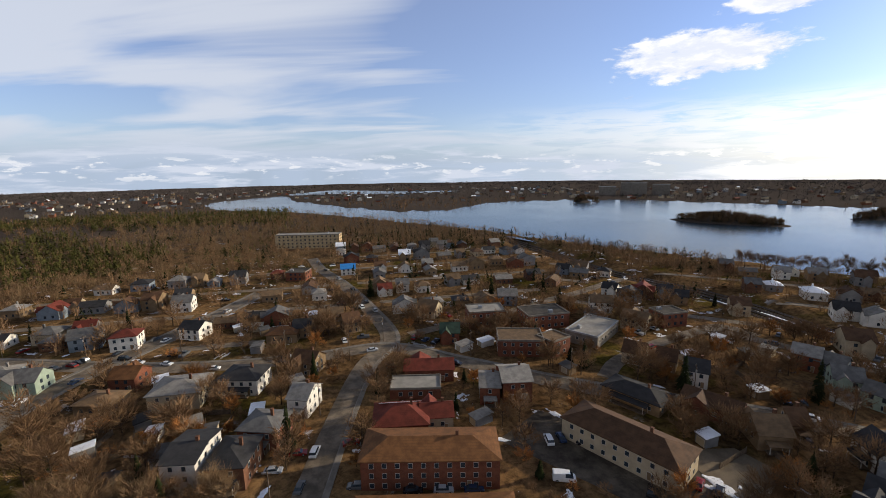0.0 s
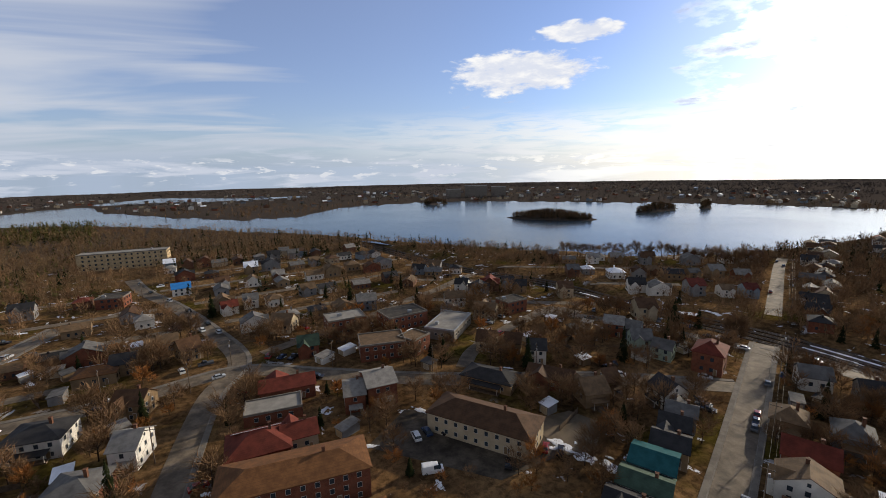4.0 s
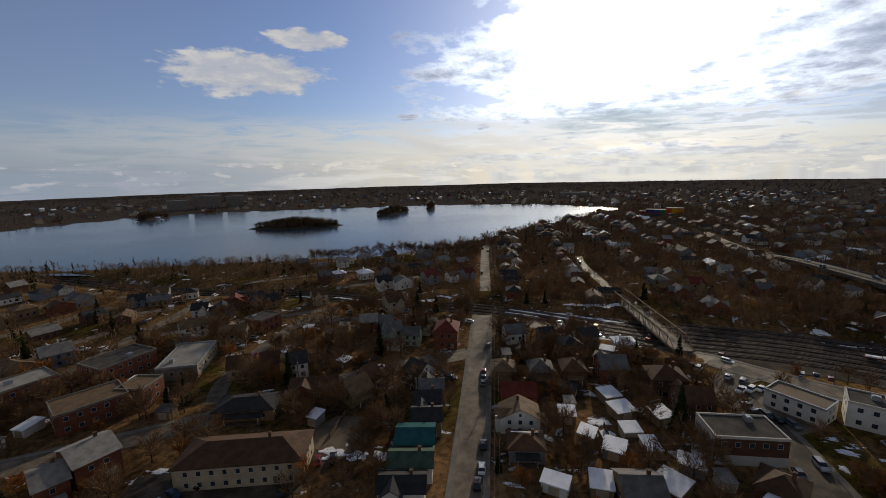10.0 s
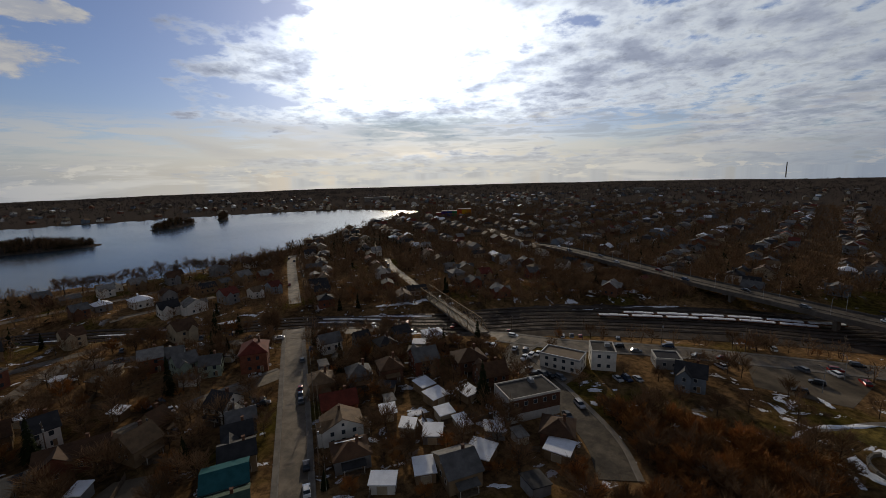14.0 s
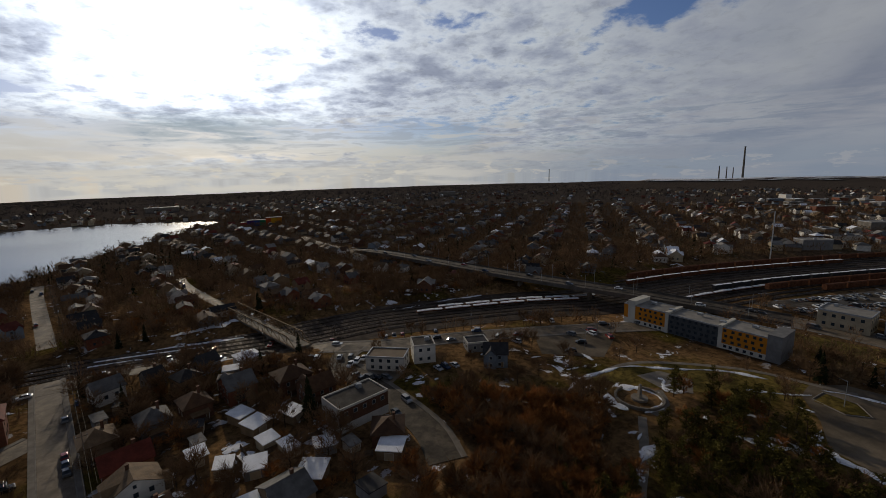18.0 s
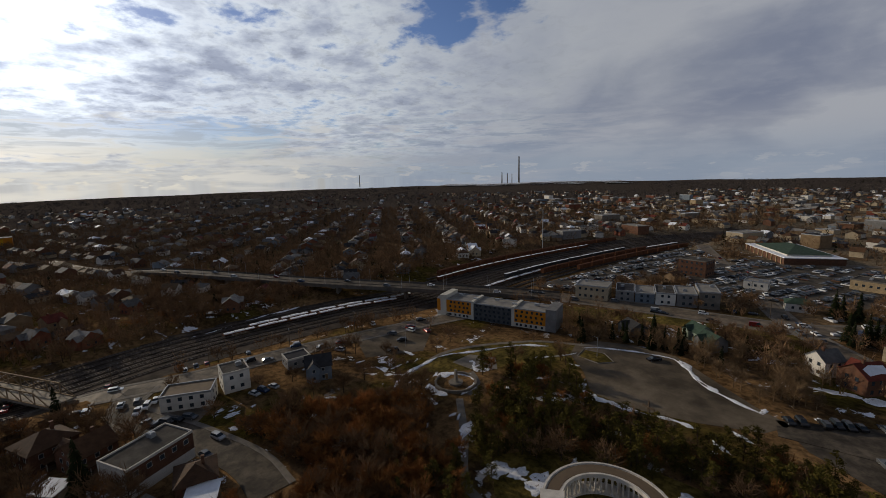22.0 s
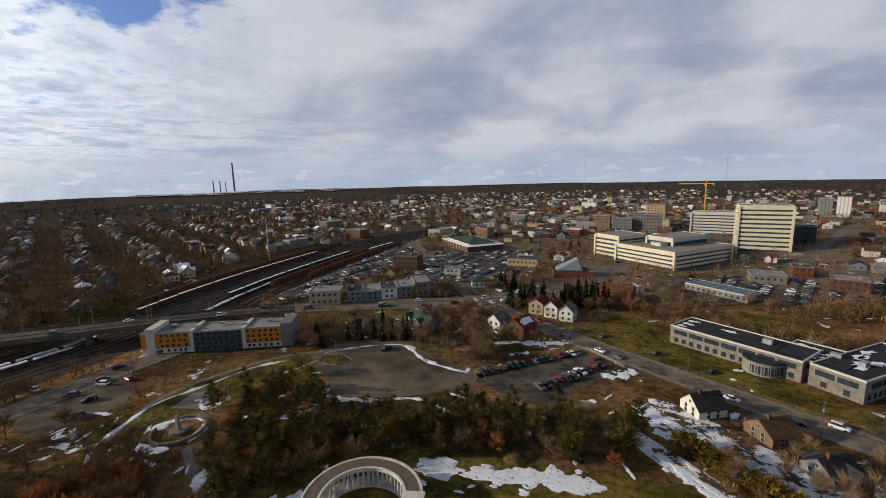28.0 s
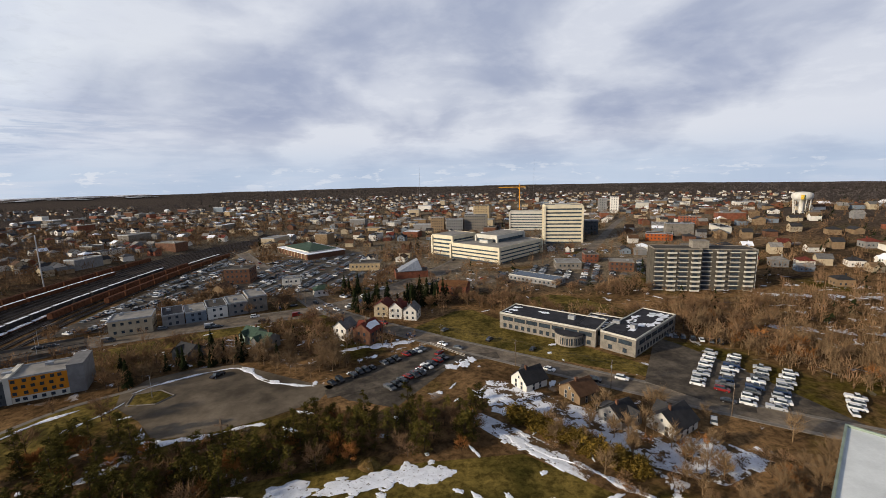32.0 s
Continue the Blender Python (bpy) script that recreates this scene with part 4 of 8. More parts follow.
WORDS = {"white": "white clapboard", "cream": "cream-sided", "grey": "grey-sided", "bluegrey": "blue-grey sided", "green": "pale green", "tan": "tan-sided",
         "brick": "red brick", "brown": "brown brick", "buff": "buff brick", "stone": "grey stone", "concrete": "bare concrete", "orange": "orange clad",
         "charcoal": "charcoal clad", "rust": "rust-orange", "ivory": "ivory concrete", "pale": "pale concrete"}
WORDS_ROOF = {"dark": "charcoal shingle", "grey": "grey shingle", "pale": "pale grey shingle", "brown": "brown shingle", "tan": "tan shingle", "orange": "orange-brown shingle",
              "red": "dark red", "teal": "teal sheet-metal", "green": "green shingle", "blue": "bright blue", "tar": "flat gravel", "membrane": "flat pale", "black": "flat black", "snow": "snow-covered"}


def flat_roof(w, d, h, top):
    """A parapet and the roof sheet inside it, in one piece."""
    s = Shape()

    def loop(x, y, z):
        s.v += [(-x, -y, z), (x, -y, z), (x, y, z), (-x, y, z)]

    a, b = w / 2 + 0.06, d / 2 + 0.06
    loop(a, b, h - 0.25), loop(a, b, h + 0.45), loop(a - 0.36, b - 0.36, h + 0.45), loop(a - 0.36, b - 0.36, h + 0.05)
    for r in range(3):
        for k in range(4):
            n = (k + 1) % 4
            s.f.append((4 * r + k, 4 * r + n, 4 * r + 4 + n, 4 * r + 4 + k))
            s.s.append(0)
    s.f.append((12, 13, 14, 15))
    s.s.append(1)
    return s


def block(x, y, w, d, rot, h, wall="brick", top="tar", label="", storeys=2, windows=True, rim=None, units=1, name="building", pitch=3.2, size=(1.3, 1.4), category="building", group="", z=None, glass_mat=GLASS, fronts=(0, 1, 2, 3), base=0.0):
    """A flat-roofed building with a parapet, windows and roof plant."""
    KEEP.append((x, y, 0.5 * math.hypot(w, d)))
    root = thing(name, x, y, gz(x, y) if z is None else z, rot, label or f"{WORDS[wall]} building with a {WORDS_ROOF[top]} roof", category, group)
    part("wall", walls(w, d, h).mesh("wall", WALLS[wall]), root)
    rf = part("roof", flat_roof(w, d, h, top).mesh("roof", rim or (CONCRETE if wall in ("brick", "brown", "buff") else GREYMETAL), ROOFS[top]), root)
    rng = random.Random(int(x * 7 + y * 3))
    for i in range(units):
        part("roof_unit", once(("unit", i % 3), lambda: Shape().box(-1.0, 1.0, -0.7, 0.7, 0, 1.2).box(-0.7, 0.7, -0.5, 0.5, 1.2, 1.35).mesh("roof_unit", GREYMETAL)), rf, "",
             pose(rng.uniform(-0.33, 0.33) * w, rng.uniform(-0.3, 0.3) * d, h + 0.03, 0, 0, rng.choice((0, 90))))
    if windows:
        facade(root, w, d, h, storeys, pitch, size, glass_mat, base=base, fronts=fronts, joined=math.hypot(x, y) > 215 or z is not None)
    return root


def banded(x, y, w, d, rot, h, storeys, wall="ivory", band=0.5, label="", name="office_tower", top="membrane", z=None):
    """An office block of solid spandrels with ribbon windows set back between them."""
    KEEP.append((x, y, 0.5 * math.hypot(w, d)))
    root = thing(name, x, y, gz(x, y) if z is None else z, rot, label, "office building")
    sh = h / storeys
    part("core", Shape().box(-w / 2 + 0.7, w / 2 - 0.7, -d / 2 + 0.7, d / 2 - 0.7, -1, h - 0.2).mesh("core", BLUEGLASS), root, "dark ribbon windows")
    for i in range(storeys):
        z0 = i * sh + sh * band
        z1 = (i + 1) * sh + (1.0 if i == storeys - 1 else 0.0)
        part("spandrel", Shape().box(-w / 2, w / 2, -d / 2, d / 2, z0, z1).mesh("spandrel", WALLS[wall]), root)
    part("roof", flat_roof(w, d, h + 1.0, top).mesh("roof", WALLS[wall], ROOFS[top]), root)
    for a in (-1, 1):
        for b in (-1, 1):
            part("column", Shape().box(a * w / 2 - 0.9, a * w / 2 + 0.9, b * d / 2 - 0.9, b * d / 2 + 0.9, -1, h + 0.3).mesh("column", WALLS[wall]), root)
    return root


def garage(x, y, w, d, rot, top="snow", wall="tan", h=2.7):
    KEEP.append((x, y, 0.5 * max(w, d) + 1))
    root = thing("garage", x, y, gz(x, y), rot, f"{WORDS[wall]} garage under a {WORDS_ROOF[top]} roof", "garage", "backyard garages")
    part("wall", walls(w, d, h).mesh("wall", WALLS[wall]), root)
    part("roof", Shape().add([(-w / 2 - 0.3, -d / 2 - 0.3, h), (w / 2 + 0.3, -d / 2 - 0.3, h), (w / 2 + 0.3, d / 2 + 0.3, h + 0.5), (-w / 2 - 0.3, d / 2 + 0.3, h + 0.5),
                              (-w / 2 - 0.3, -d / 2 - 0.3, h + 0.25), (w / 2 + 0.3, -d / 2 - 0.3, h + 0.25), (w / 2 + 0.3, d / 2 + 0.3, h + 0.75), (-w / 2 - 0.3, d / 2 + 0.3, h + 0.75)],
                             [(0, 3, 2, 1), (4, 5, 6, 7), (0, 1, 5, 4), (1, 2, 6, 5), (2, 3, 7, 6), (3, 0, 4, 7)]).mesh("roof", ROOFS[top]), root)
    part("garage_door", once("gdoor", lambda: Shape().box(-1.3, 1.3, -0.04, 0.06, 0.02, 2.2).box(-1.2, 1.2, 0.06, 0.08, 0.1, 2.1, 1).mesh("garage_door", TRIM, WALLS["cream"])), root, "",
         pose(0, -d / 2, 0, 0, 0, 180))
    return root


# first quarter: apartment blocks and houses on the near streets
apt = house(-4, 92, 32, 12, 0, 7.6, "hip", 2.3, "brick", "orange", "long three-storey red brick apartment block under an orange-brown hipped roof", 3, porch=False, snow=False, name="apartment_block", category="apartment block")
house(-3, 75.5, 34, 10, 1, 3.2, "hip", 2.0, "brick", "orange", "low brick wing with an orange-brown roof beside the apartment block", 2, porch=False, name="apartment_block", category="apartment block")
house(-13, 110, 15, 12, 5, 4.6, "hip", 3.4, "brick", "red", "house with a steep dark red hipped roof behind the apartment block", 1, snow=True)
house(-3, 112, 9, 8, 5, 4.6, "gable", 2.2, "cream", "red", "", 1, porch=False)
block(-10, 130, 16.4, 9, 1, 3.6, "brick", "membrane", "low brick garage row with a pale flat roof", 1, units=0)
house(-6, 141, 17, 9, 2, 4.6, "gable", 2.2, "brick", "red", "long red brick house under a dark red roof", 1, porch=False)
house(14, 127, 6.2, 11, -4, 6.0, "gable", 2.2, "brick", "pale", "", 2)
house(22, 128.5, 9.3, 12, 4, 7.2, "gable", 2.4, "brick", "pale", "tall red brick house under a pale grey roof", 2)
house(46, 98, 30, 12, -48, 5.8, "hip", 3.0, "cream", "brown", "long two-storey cream motel-like block under a brown hipped roof", 2, porch=False, name="apartment_block", category="apartment block")
house(-62, 92, 8, 13, 3, 8.0, "gable", 1.2, "white", "dark", "white modern house with small square windows and a dark roof", 3, porch=False)
house(-52, 92.5, 9, 12, 3, 6.0, "hip", 2.4, "brown", "dark", "", 2)
house(-50, 106, 10.6, 10, -6, 5.6, "hip", 2.4, "brick", "grey", "square red brick house under a grey hipped roof", 2, snow=False)
house(-44, 121, 6.4, 10, -9, 6.0, "gable", 2.6, "white", "pale", "narrow white house with a pale gabled roof", 2)
house(-86, 127, 15, 13, 10, 5.6, "hip", 2.2, "cream", "pale", "wide low-rise cream apartment house under a pale grey roof", 2, porch=False)
house(-69, 135, 13.3, 11, -2, 5.4, "hip", 2.4, "white", "dark", "", 2)
house(-110, 137, 9, 9, 1, 5.0, "gable", 2.6, "brick", "orange", "", 2)
house(-109, 123, 11.2, 9, -2, 3.4, "hip", 1.8, "tan", "tan", "", 1)
house(-136, 171, 10, 9, 18, 6.0, "hip", 2.4, "white", "red", "white corner house under a red hipped roof", 2)
house(-154, 172, 11, 9, 28, 5.6, "gable", 3.0, "bluegrey", "grey", "", 2)
house(-145, 135, 12, 9, 10, 5.0, "gable", 3.0, "green", "grey", "", 2)
house(-51, 147, 9, 9, -15, 5.0, "gable", 3.0, "tan", "brown", "", 2)
block(19, 193, 17.2, 12, 7, 7.6, "brick", "membrane", "flat-roofed red brick apartment building with white balconies", 2)
block(46, 191, 20, 14, 13, 6.8, "brick", "tar", "", 2)
block(30, 162, 18, 13, -4, 6.6, "brick", "tan", "long red brick apartment block with a tan roof", 2, units=0)
block(43, 160, 10, 9, 33, 6.6, "brick", "tan", "", 2, units=0)
block(64, 175, 14, 24, -41, 5.0, "concrete", "membrane", "long grey warehouse with a pale flat roof", 1, rim=GREYMETAL)
house(2, 174, 8, 10, -2, 5.0, "gable", 2.8, "brick", "green", "", 2)
house(-44, 187, 7.7, 9, 29, 5.2, "gable", 3.4, "tan", "brown", "", 2)
house(-8, 206, 10, 10, -24, 4.0, "gable", 4.2, "cream", "tan", "house with a tall barn-like gabled roof", 2)
house(34, 223, 10, 10, -3, 5.6, "gable", 2.8, "bluegrey", "pale", "", 2)
house(85, 134, 7.0, 9, -30, 5.8, "gable", 2.8, "white", "dark", "white gabled house with a black roof", 2)
house(72, 151, 7.5, 9, -36, 4.6, "gable", 3.2, "cream", "brown", "", 1)
house(81, 145, 6.5, 8, -36, 4.6, "gable", 3.0, "tan", "brown", "", 1)
house(60, 123, 18, 10, -48, 3.6, "hip", 2.0, "tan", "dark", "", 1)
house(79, 115, 15, 9, -46, 4.4, "gable", 2.2, "brick", "brown", "", 1)
house(85, 102, 8, 9, -9, 4.6, "gable", 3.4, "tan", "tan", "", 1)
house(95, 106, 5.0, 8, -7, 4.4, "gable", 3.0, "tan", "brown", "", 1)
house(106, 92, 7.7, 8.5, -97, 5.0, "gable", 3.2, "white", "dark", "", 2)
house(131, 144, 8, 10, -45, 6.0, "gable", 2.4, "brick", "pale", "", 2)
house(129, 127, 7.5, 9, -30, 5.6, "gable", 3.0, "green", "grey", "", 2, snow=True)
house(80, 209, 10.7, 9, -12, 5.6, "gable", 2.6, "white", "tan", "", 2)
house(87, 184, 10.8, 9, -41, 5.6, "gable", 2.6, "cream", "tan", "", 2)
block(104, 189, 12.6, 10, 13, 6.5, "brick", "tar", "", 2)
block(-130, 404, 60, 14, 3, 13, "buff", "membrane", "long buff brick apartment building beyond the woods", 4, pitch=4, name="apartment_block", category="apartment block")
block(-100, 283, 13.4, 12, -3, 6, "brick", "tar", "", 2)
house(-141, 220, 9.5, 10, 15, 5.6, "gable", 2.8, "white", "grey", "", 2)
house(-113, 182, 9.8, 9, -8, 5.0, "gable", 2.6, "white", "dark", "", 2)
house(-71, 177, 12.7, 10, 6, 4.0, "hip", 2.2, "tan", "orange", "", 1, snow=True)
house(-64, 160 + 22, 8, 9, 6, 5.0, "gable", 2.6, "tan", "dark", "", 2)
# second quarter: the main street and its back yards
house(139, 104, 9.5, 12, -60, 7.6, "hip", 3.6, "brick", "red", "large dark red mansion with a steep red roof", 2)
house(76, 68, 9.6, 9, -54, 5.4, "gable", 1.6, "bluegrey", "teal", "house under a teal sheet-metal roof", 2, chimney=False)
house(69, 63.5, 10.6, 7.5, -54, 4.6, "gable", 1.4, "white", "green", "", 1, porch=False)
house(62, 60, 10.4, 7, -54, 4.0, "gable", 1.6, "white", "dark", "", 1, porch=False)
house(85.5, 72, 8.4, 8, -53, 5.0, "gable", 1.8, "tan", "dark", "", 2)
house(93, 77.5, 7.4, 7.4, -52, 5.0, "gable", 2.2, "brick", "dark", "", 2)
house(100, 81.5, 7.6, 7.4, -52, 5.0, "gable", 1.8, "grey", "grey", "", 2)
house(135, 138, 8, 8, -55, 5.0, "gable", 2.8, "bluegrey", "grey", "", 2, snow=True)
house(131, 117, 7, 7, -60, 5.0, "gable", 2.6, "green", "grey", "", 2, snow=True)
house(125, 69, 8, 9, -58, 4.6, "hip", 3.0, "tan", "tan", "", 1)
house(132, 58, 8, 9, -58, 4.6, "hip", 3.2, "grey", "grey", "", 1)
house(139, 49, 8, 9, -58, 4.6, "hip", 3.2, "brown", "brown", "", 1)
house(113, 57, 10.5, 8.5, -58, 4.6, "gable", 2.8, "brick", "red", "", 1)
house(102, 51, 7.8, 11, 32, 4.8, "gable", 2.8, "white", "tan", "white-gabled house with a tan roof", 2)
house(92, 44, 9, 8, -58, 3.8, "hip", 2.0, "grey", "brown", "", 1, snow=True)
garage(113, 41, 4.6, 4.9, -62)
garage(131, 34, 5.2, 5.7, -40)
garage(124.5, 28.5, 6.2, 5.7, -40)
garage(128, 18.5, 5.4, 5.7, -40)
house(147, 38, 9, 10, -58, 5.6, "gable", 3.2, "brick", "grey", "", 2)
house(149, 21, 11, 10, -62, 5.4, "hip", 3.2, "brown", "brown", "", 2)
house(139, 12, 10, 9, -62, 5.0, "gable", 3.2, "brown", "brown", "", 2)
house(158, 82, 8.5, 8, -45, 4.8, "gable", 2.8, "white", "grey", "", 1)
house(164, 70, 6, 7, -46, 4.4, "gable", 2.6, "grey", "dark", "", 1)
house(173, 55, 7, 8, -46, 4.4, "gable", 2.6, "bluegrey", "dark", "", 1)
house(160, 58, 7.5, 8, -46, 4.4, "hip", 2.6, "tan", "dark", "", 1)
flats = block(124, -0.5, 10.5, 17, 30, 7.4, "brown", "tar", "two-storey brick block with a white front and flat roof", 2, rim=TRIM, units=1)
part("front", Shape().box(-5.25, 5.25, 8.5, 8.54, 0, 7.4).box(-5.29, -5.25, -8.5, 8.54, 0, 2.7).mesh("front", WALLS["white"]), flats, "white painted front")
house(110.5, -9, 8.6, 9, -98, 3.8, "hip", 2.4, "brown", "brown", "", 1)
garage(103, -9, 6.6, 5.7, -111)
house(91, 16, 8.5, 10.5, -57, 4.4, "gable", 2.6, "tan", "grey", "", 1)
garage(98.5, 11, 6.6, 6.6, -106)
garage(90, 24, 4.9, 5.7, -68)
block(157, -14, 15, 9, -112, 5.2, "white", "tan", "white store with a lean-to front beside a gravel lot", 2, units=0)
block(160, -28.5, 8.6, 10, -92, 7.2, "white", "tar", "boxy white two-storey building with a flat dark roof", 2, rim=TRIM, units=1)
house(147.5, -55, 9, 9, -110, 5.6, "gable", 2.8, "bluegrey", "dark", "", 2)
block(163, -52, 9, 8, -92, 4.0, "grey", "black", "", 1, rim=TRIM, units=0)
# third and last quarter: hotel, industry, downtown
hot_rot = -158


def hotel(x, y, rot):
    """The four-storey hotel: orange wings, a charcoal middle, pale stair towers."""
    KEEP.append((x, y, 36))
    root = thing("hotel", x, y, gz(x, y), rot, "four-storey hotel with orange and charcoal wings and pale stair towers", "hotel")
    root.scale = (0.95, 0.9, 0.86)
    for x0, x1, wall, hh in ((12, 29, "orange", 10.4), (-11, 12, "charcoal", 10.1), (-27, -11, "orange", 10.4), (-33, -30.6, "orange", 10.4)):
        w, c = x1 - x0, (x0 + x1) / 2
        bl = part("wing", Shape().box(-w / 2, w / 2, -7, 7, 2.6, hh).mesh("wing", WALLS[wall]), root, f"{WORDS[wall]} wing", pose(c, 0, 0))
        part("ground_floor", Shape().box(-w / 2, w / 2, -7.06, 7.06, -1, 2.6).mesh("ground_floor", WALLS["charcoal" if wall == "charcoal" else "pale"]), bl, "plain ground floor")
        part("roof", flat_roof(w - 0.02, 14, hh, "membrane").mesh("roof", GREYMETAL, ROOFS["membrane"]), bl)
        for st in range(4):
            for u in row_of(w, 2.6):
                for rz, off in (((0, 7.06), (180, 7.06)) if w > 4 else ()):
                    part("window", window_mesh(1.2, 1.35, GLASS, DARKMETAL), bl, "", pose(0, 0, 0, 0, 0, rz) @ pose(u + (0.3 if (st + int(u)) % 2 else -0.2), off - (0.06 if st else 0), 0.7 + st * 2.55))
    for c, ww, hh in ((31.5, 5.0, 12.0), (12, 1.5, 10.9), (-11, 1.5, 10.9), (-28.8, 3.6, 12.6)):
        part("stair_tower", Shape().box(-ww / 2, ww / 2, -7.4, 7.4, -1, hh).box(-ww / 2 - 0.1, ww / 2 + 0.1, -7.5, 7.5, hh, hh + 0.4).mesh("stair_tower", WALLS["pale" if c < 31 else "grey"]), root, "pale grey stair tower", pose(c, 0, 0))
    part("canopy", Shape().box(-5, 5, 7.4, 12, 3.6, 4.2).mesh("canopy", GREYMETAL), root, "flat entrance canopy")
    for k in (-4.5, 4.5):
        part("post", Shape().tube((k, 11.5, -0.5), (k, 11.5, 3.6), 0.15, 0.15, 8).mesh("post", GREYMETAL), root)
    for k in range(5):
        part("roof_unit", Shape().box(-1.2, 1.2, -0.8, 0.8, 0, 1.1).mesh("roof_unit", GREYMETAL), root, "", pose(-22 + 11 * k, (-1) ** k * 2, 10.8))


hotel(148, -150, -158)
block(137, -221, 18, 14, -159, 8, "cream", "membrane", "pale industrial building beside the viaduct", 2)
for i, (wl, tp, hh) in enumerate((("grey", "black", 6), ("bluegrey", "membrane", 5.5), ("white", "tar", 6.5), ("grey", "membrane", 7), ("concrete", "membrane", 9))):
    block(124 - i * 9.2, -233 - i * 4.6, 9.8, 18, -152, hh, wl, tp, "", 2, group="row of workshops")
block(120, -322, 18, 14, 178, 11, "brown", "tar", "dark brown brick warehouse", 3)
block(80, -308, 12.3, 8, -173, 5, "white", "membrane", "", 1)
house(52, -274, 12, 8, -162, 4.2, "hip", 2.4, "white", "green", "", 1)
block(30, -350, 25, 14, 173, 6, "buff", "tar", "", 1)


def arena(x, y, rot):
    root = thing("arena", x, y, gz(x, y), rot, "broad brick arena with a green hipped roof and snow", "arena")
    KEEP.append((x, y, 42))
    root.scale = (0.96, 0.66, 0.85)
    part("wall", Shape().box(-36, 36, -30, 30, -1, 6).mesh("wall", WALLS["brown"]), root)
    part("lower_roof", Shape().box(-36.5, 36.5, -30.5, 30.5, 6, 6.6).mesh("lower_roof", SNOW), root, "snow-covered lower roof")
    part("drum", Shape().box(-28, 28, -22, 22, 6.6, 8.0).mesh("drum", WALLS["white"]), root)
    part("hipped_roof", hip_roof(57, 45, 8.0, 5.2).mesh("hipped_roof", ROOFS["green"]), root, "low dark green hipped roof")
    for k in range(9):
        part("pier", Shape().box(-0.5, 0.5, -0.4, 0.4, -1, 6).mesh("pier", WALLS["buff"]), root, "", pose(-32 + 8 * k, 30.4, 0))


arena(93, -439, -53)


def church(x, y, rot):
    root = thing("church", x, y, gz(x, y), rot, "modern brick church with a sweeping silver roof", "church")
    KEEP.append((x, y, 16))
    part("wall", walls(24, 16, 4.5).mesh("wall", WALLS["brick"]), root)
    part("roof", flat_roof(24, 16, 4.5, "tar").mesh("roof", WALLS["brick"], ROOFS["tar"]), root)
    part("nave_roof", Shape().add([(-10, -6, 5), (8, -6, 5), (8, 6, 5), (-10, 6, 5), (5, -4, 13), (5, 4, 13)],
                                  [(0, 3, 2, 1), (0, 1, 4), (1, 2, 5, 4), (2, 3, 5), (3, 0, 4, 5)]).mesh("nave_roof", GREYMETAL), root, "steep silver sheet roof")


church(-6, -316, -173)
# office buildings
banded(-50, -403, 32, 26, -139, 18.6, 5, "ivory", 0.45, "five-storey ivory office wing with ribbon windows")
banded(-88, -383, 68, 54, -139, 12.6, 4, "ivory", 0.42, "long low ivory office building with stepped floors and dark ribbon windows")
banded(-94, -394, 44, 24, -139, 5.0, 1, "pale", 0.55, "set-back upper storey of the office building", z=gz(-94, -394) + 13.6)
block(-80, -378, 18, 9, -139, 2.6, "pale", "membrane", "roof plant house of the office building", 1, windows=False, units=2, z=gz(-80, -378) + 13.6)
banded(-171, -436, 38, 24, 166, 38.5, 10, "ivory", 0.40, "tall ivory office tower with rows of dark windows")
block(-171, -436, 15, 9, 166, 3.6, "ivory", "membrane", "lift house of the office tower", 1, windows=False, units=0, z=39.6)
banded(-168, -552, 44, 20, 160, 24, 7, "pale", 0.4, "long pale office slab")
block(-100, -560, 30, 15, 165, 23, "concrete", "tar", "", 6, pitch=3, name="office_building", category="office building")
block(-72, -560, 22, 14, 165, 18, "grey", "tar", "", 5, pitch=3, name="office_building", category="office building")
block(-50, -570, 18, 14, 165, 21, "tan", "tar", "", 6, pitch=3, name="office_building", category="office building")
block(-124, -640, 24, 16, 160, 30, "buff", "tar", "", 8, pitch=4, name="office_building", category="office building")
block(-394, -752, 15, 16, 152, 30, "white", "tar", "distant white residential tower", 10, pitch=4, name="apartment_tower", category="apartment building")
block(-376, -761, 16, 16, 152, 28, "grey", "tar", "distant grey residential tower beside a white one", 9, pitch=4, name="apartment_tower", category="apartment building")
block(-216, -470, 20, 16, 160, 16, "charcoal", "black", "", 4, name="office_building", category="office building")
block(-129, -316, 19, 14, 168, 5.5, "concrete", "membrane", "", 1)
block(-155, -332, 11, 10, 168, 7, "brick", "tar", "", 2)
block(-164, -299, 17, 14, 156, 7, "brown", "membrane", "", 2)
block(-255, -395, 24, 12, 148, 6.5, "rust", "tar", "long rust-orange building with a flat roof", 2)
block(-330, -455, 22, 12, 139, 9, "brick", "tar", "", 3)


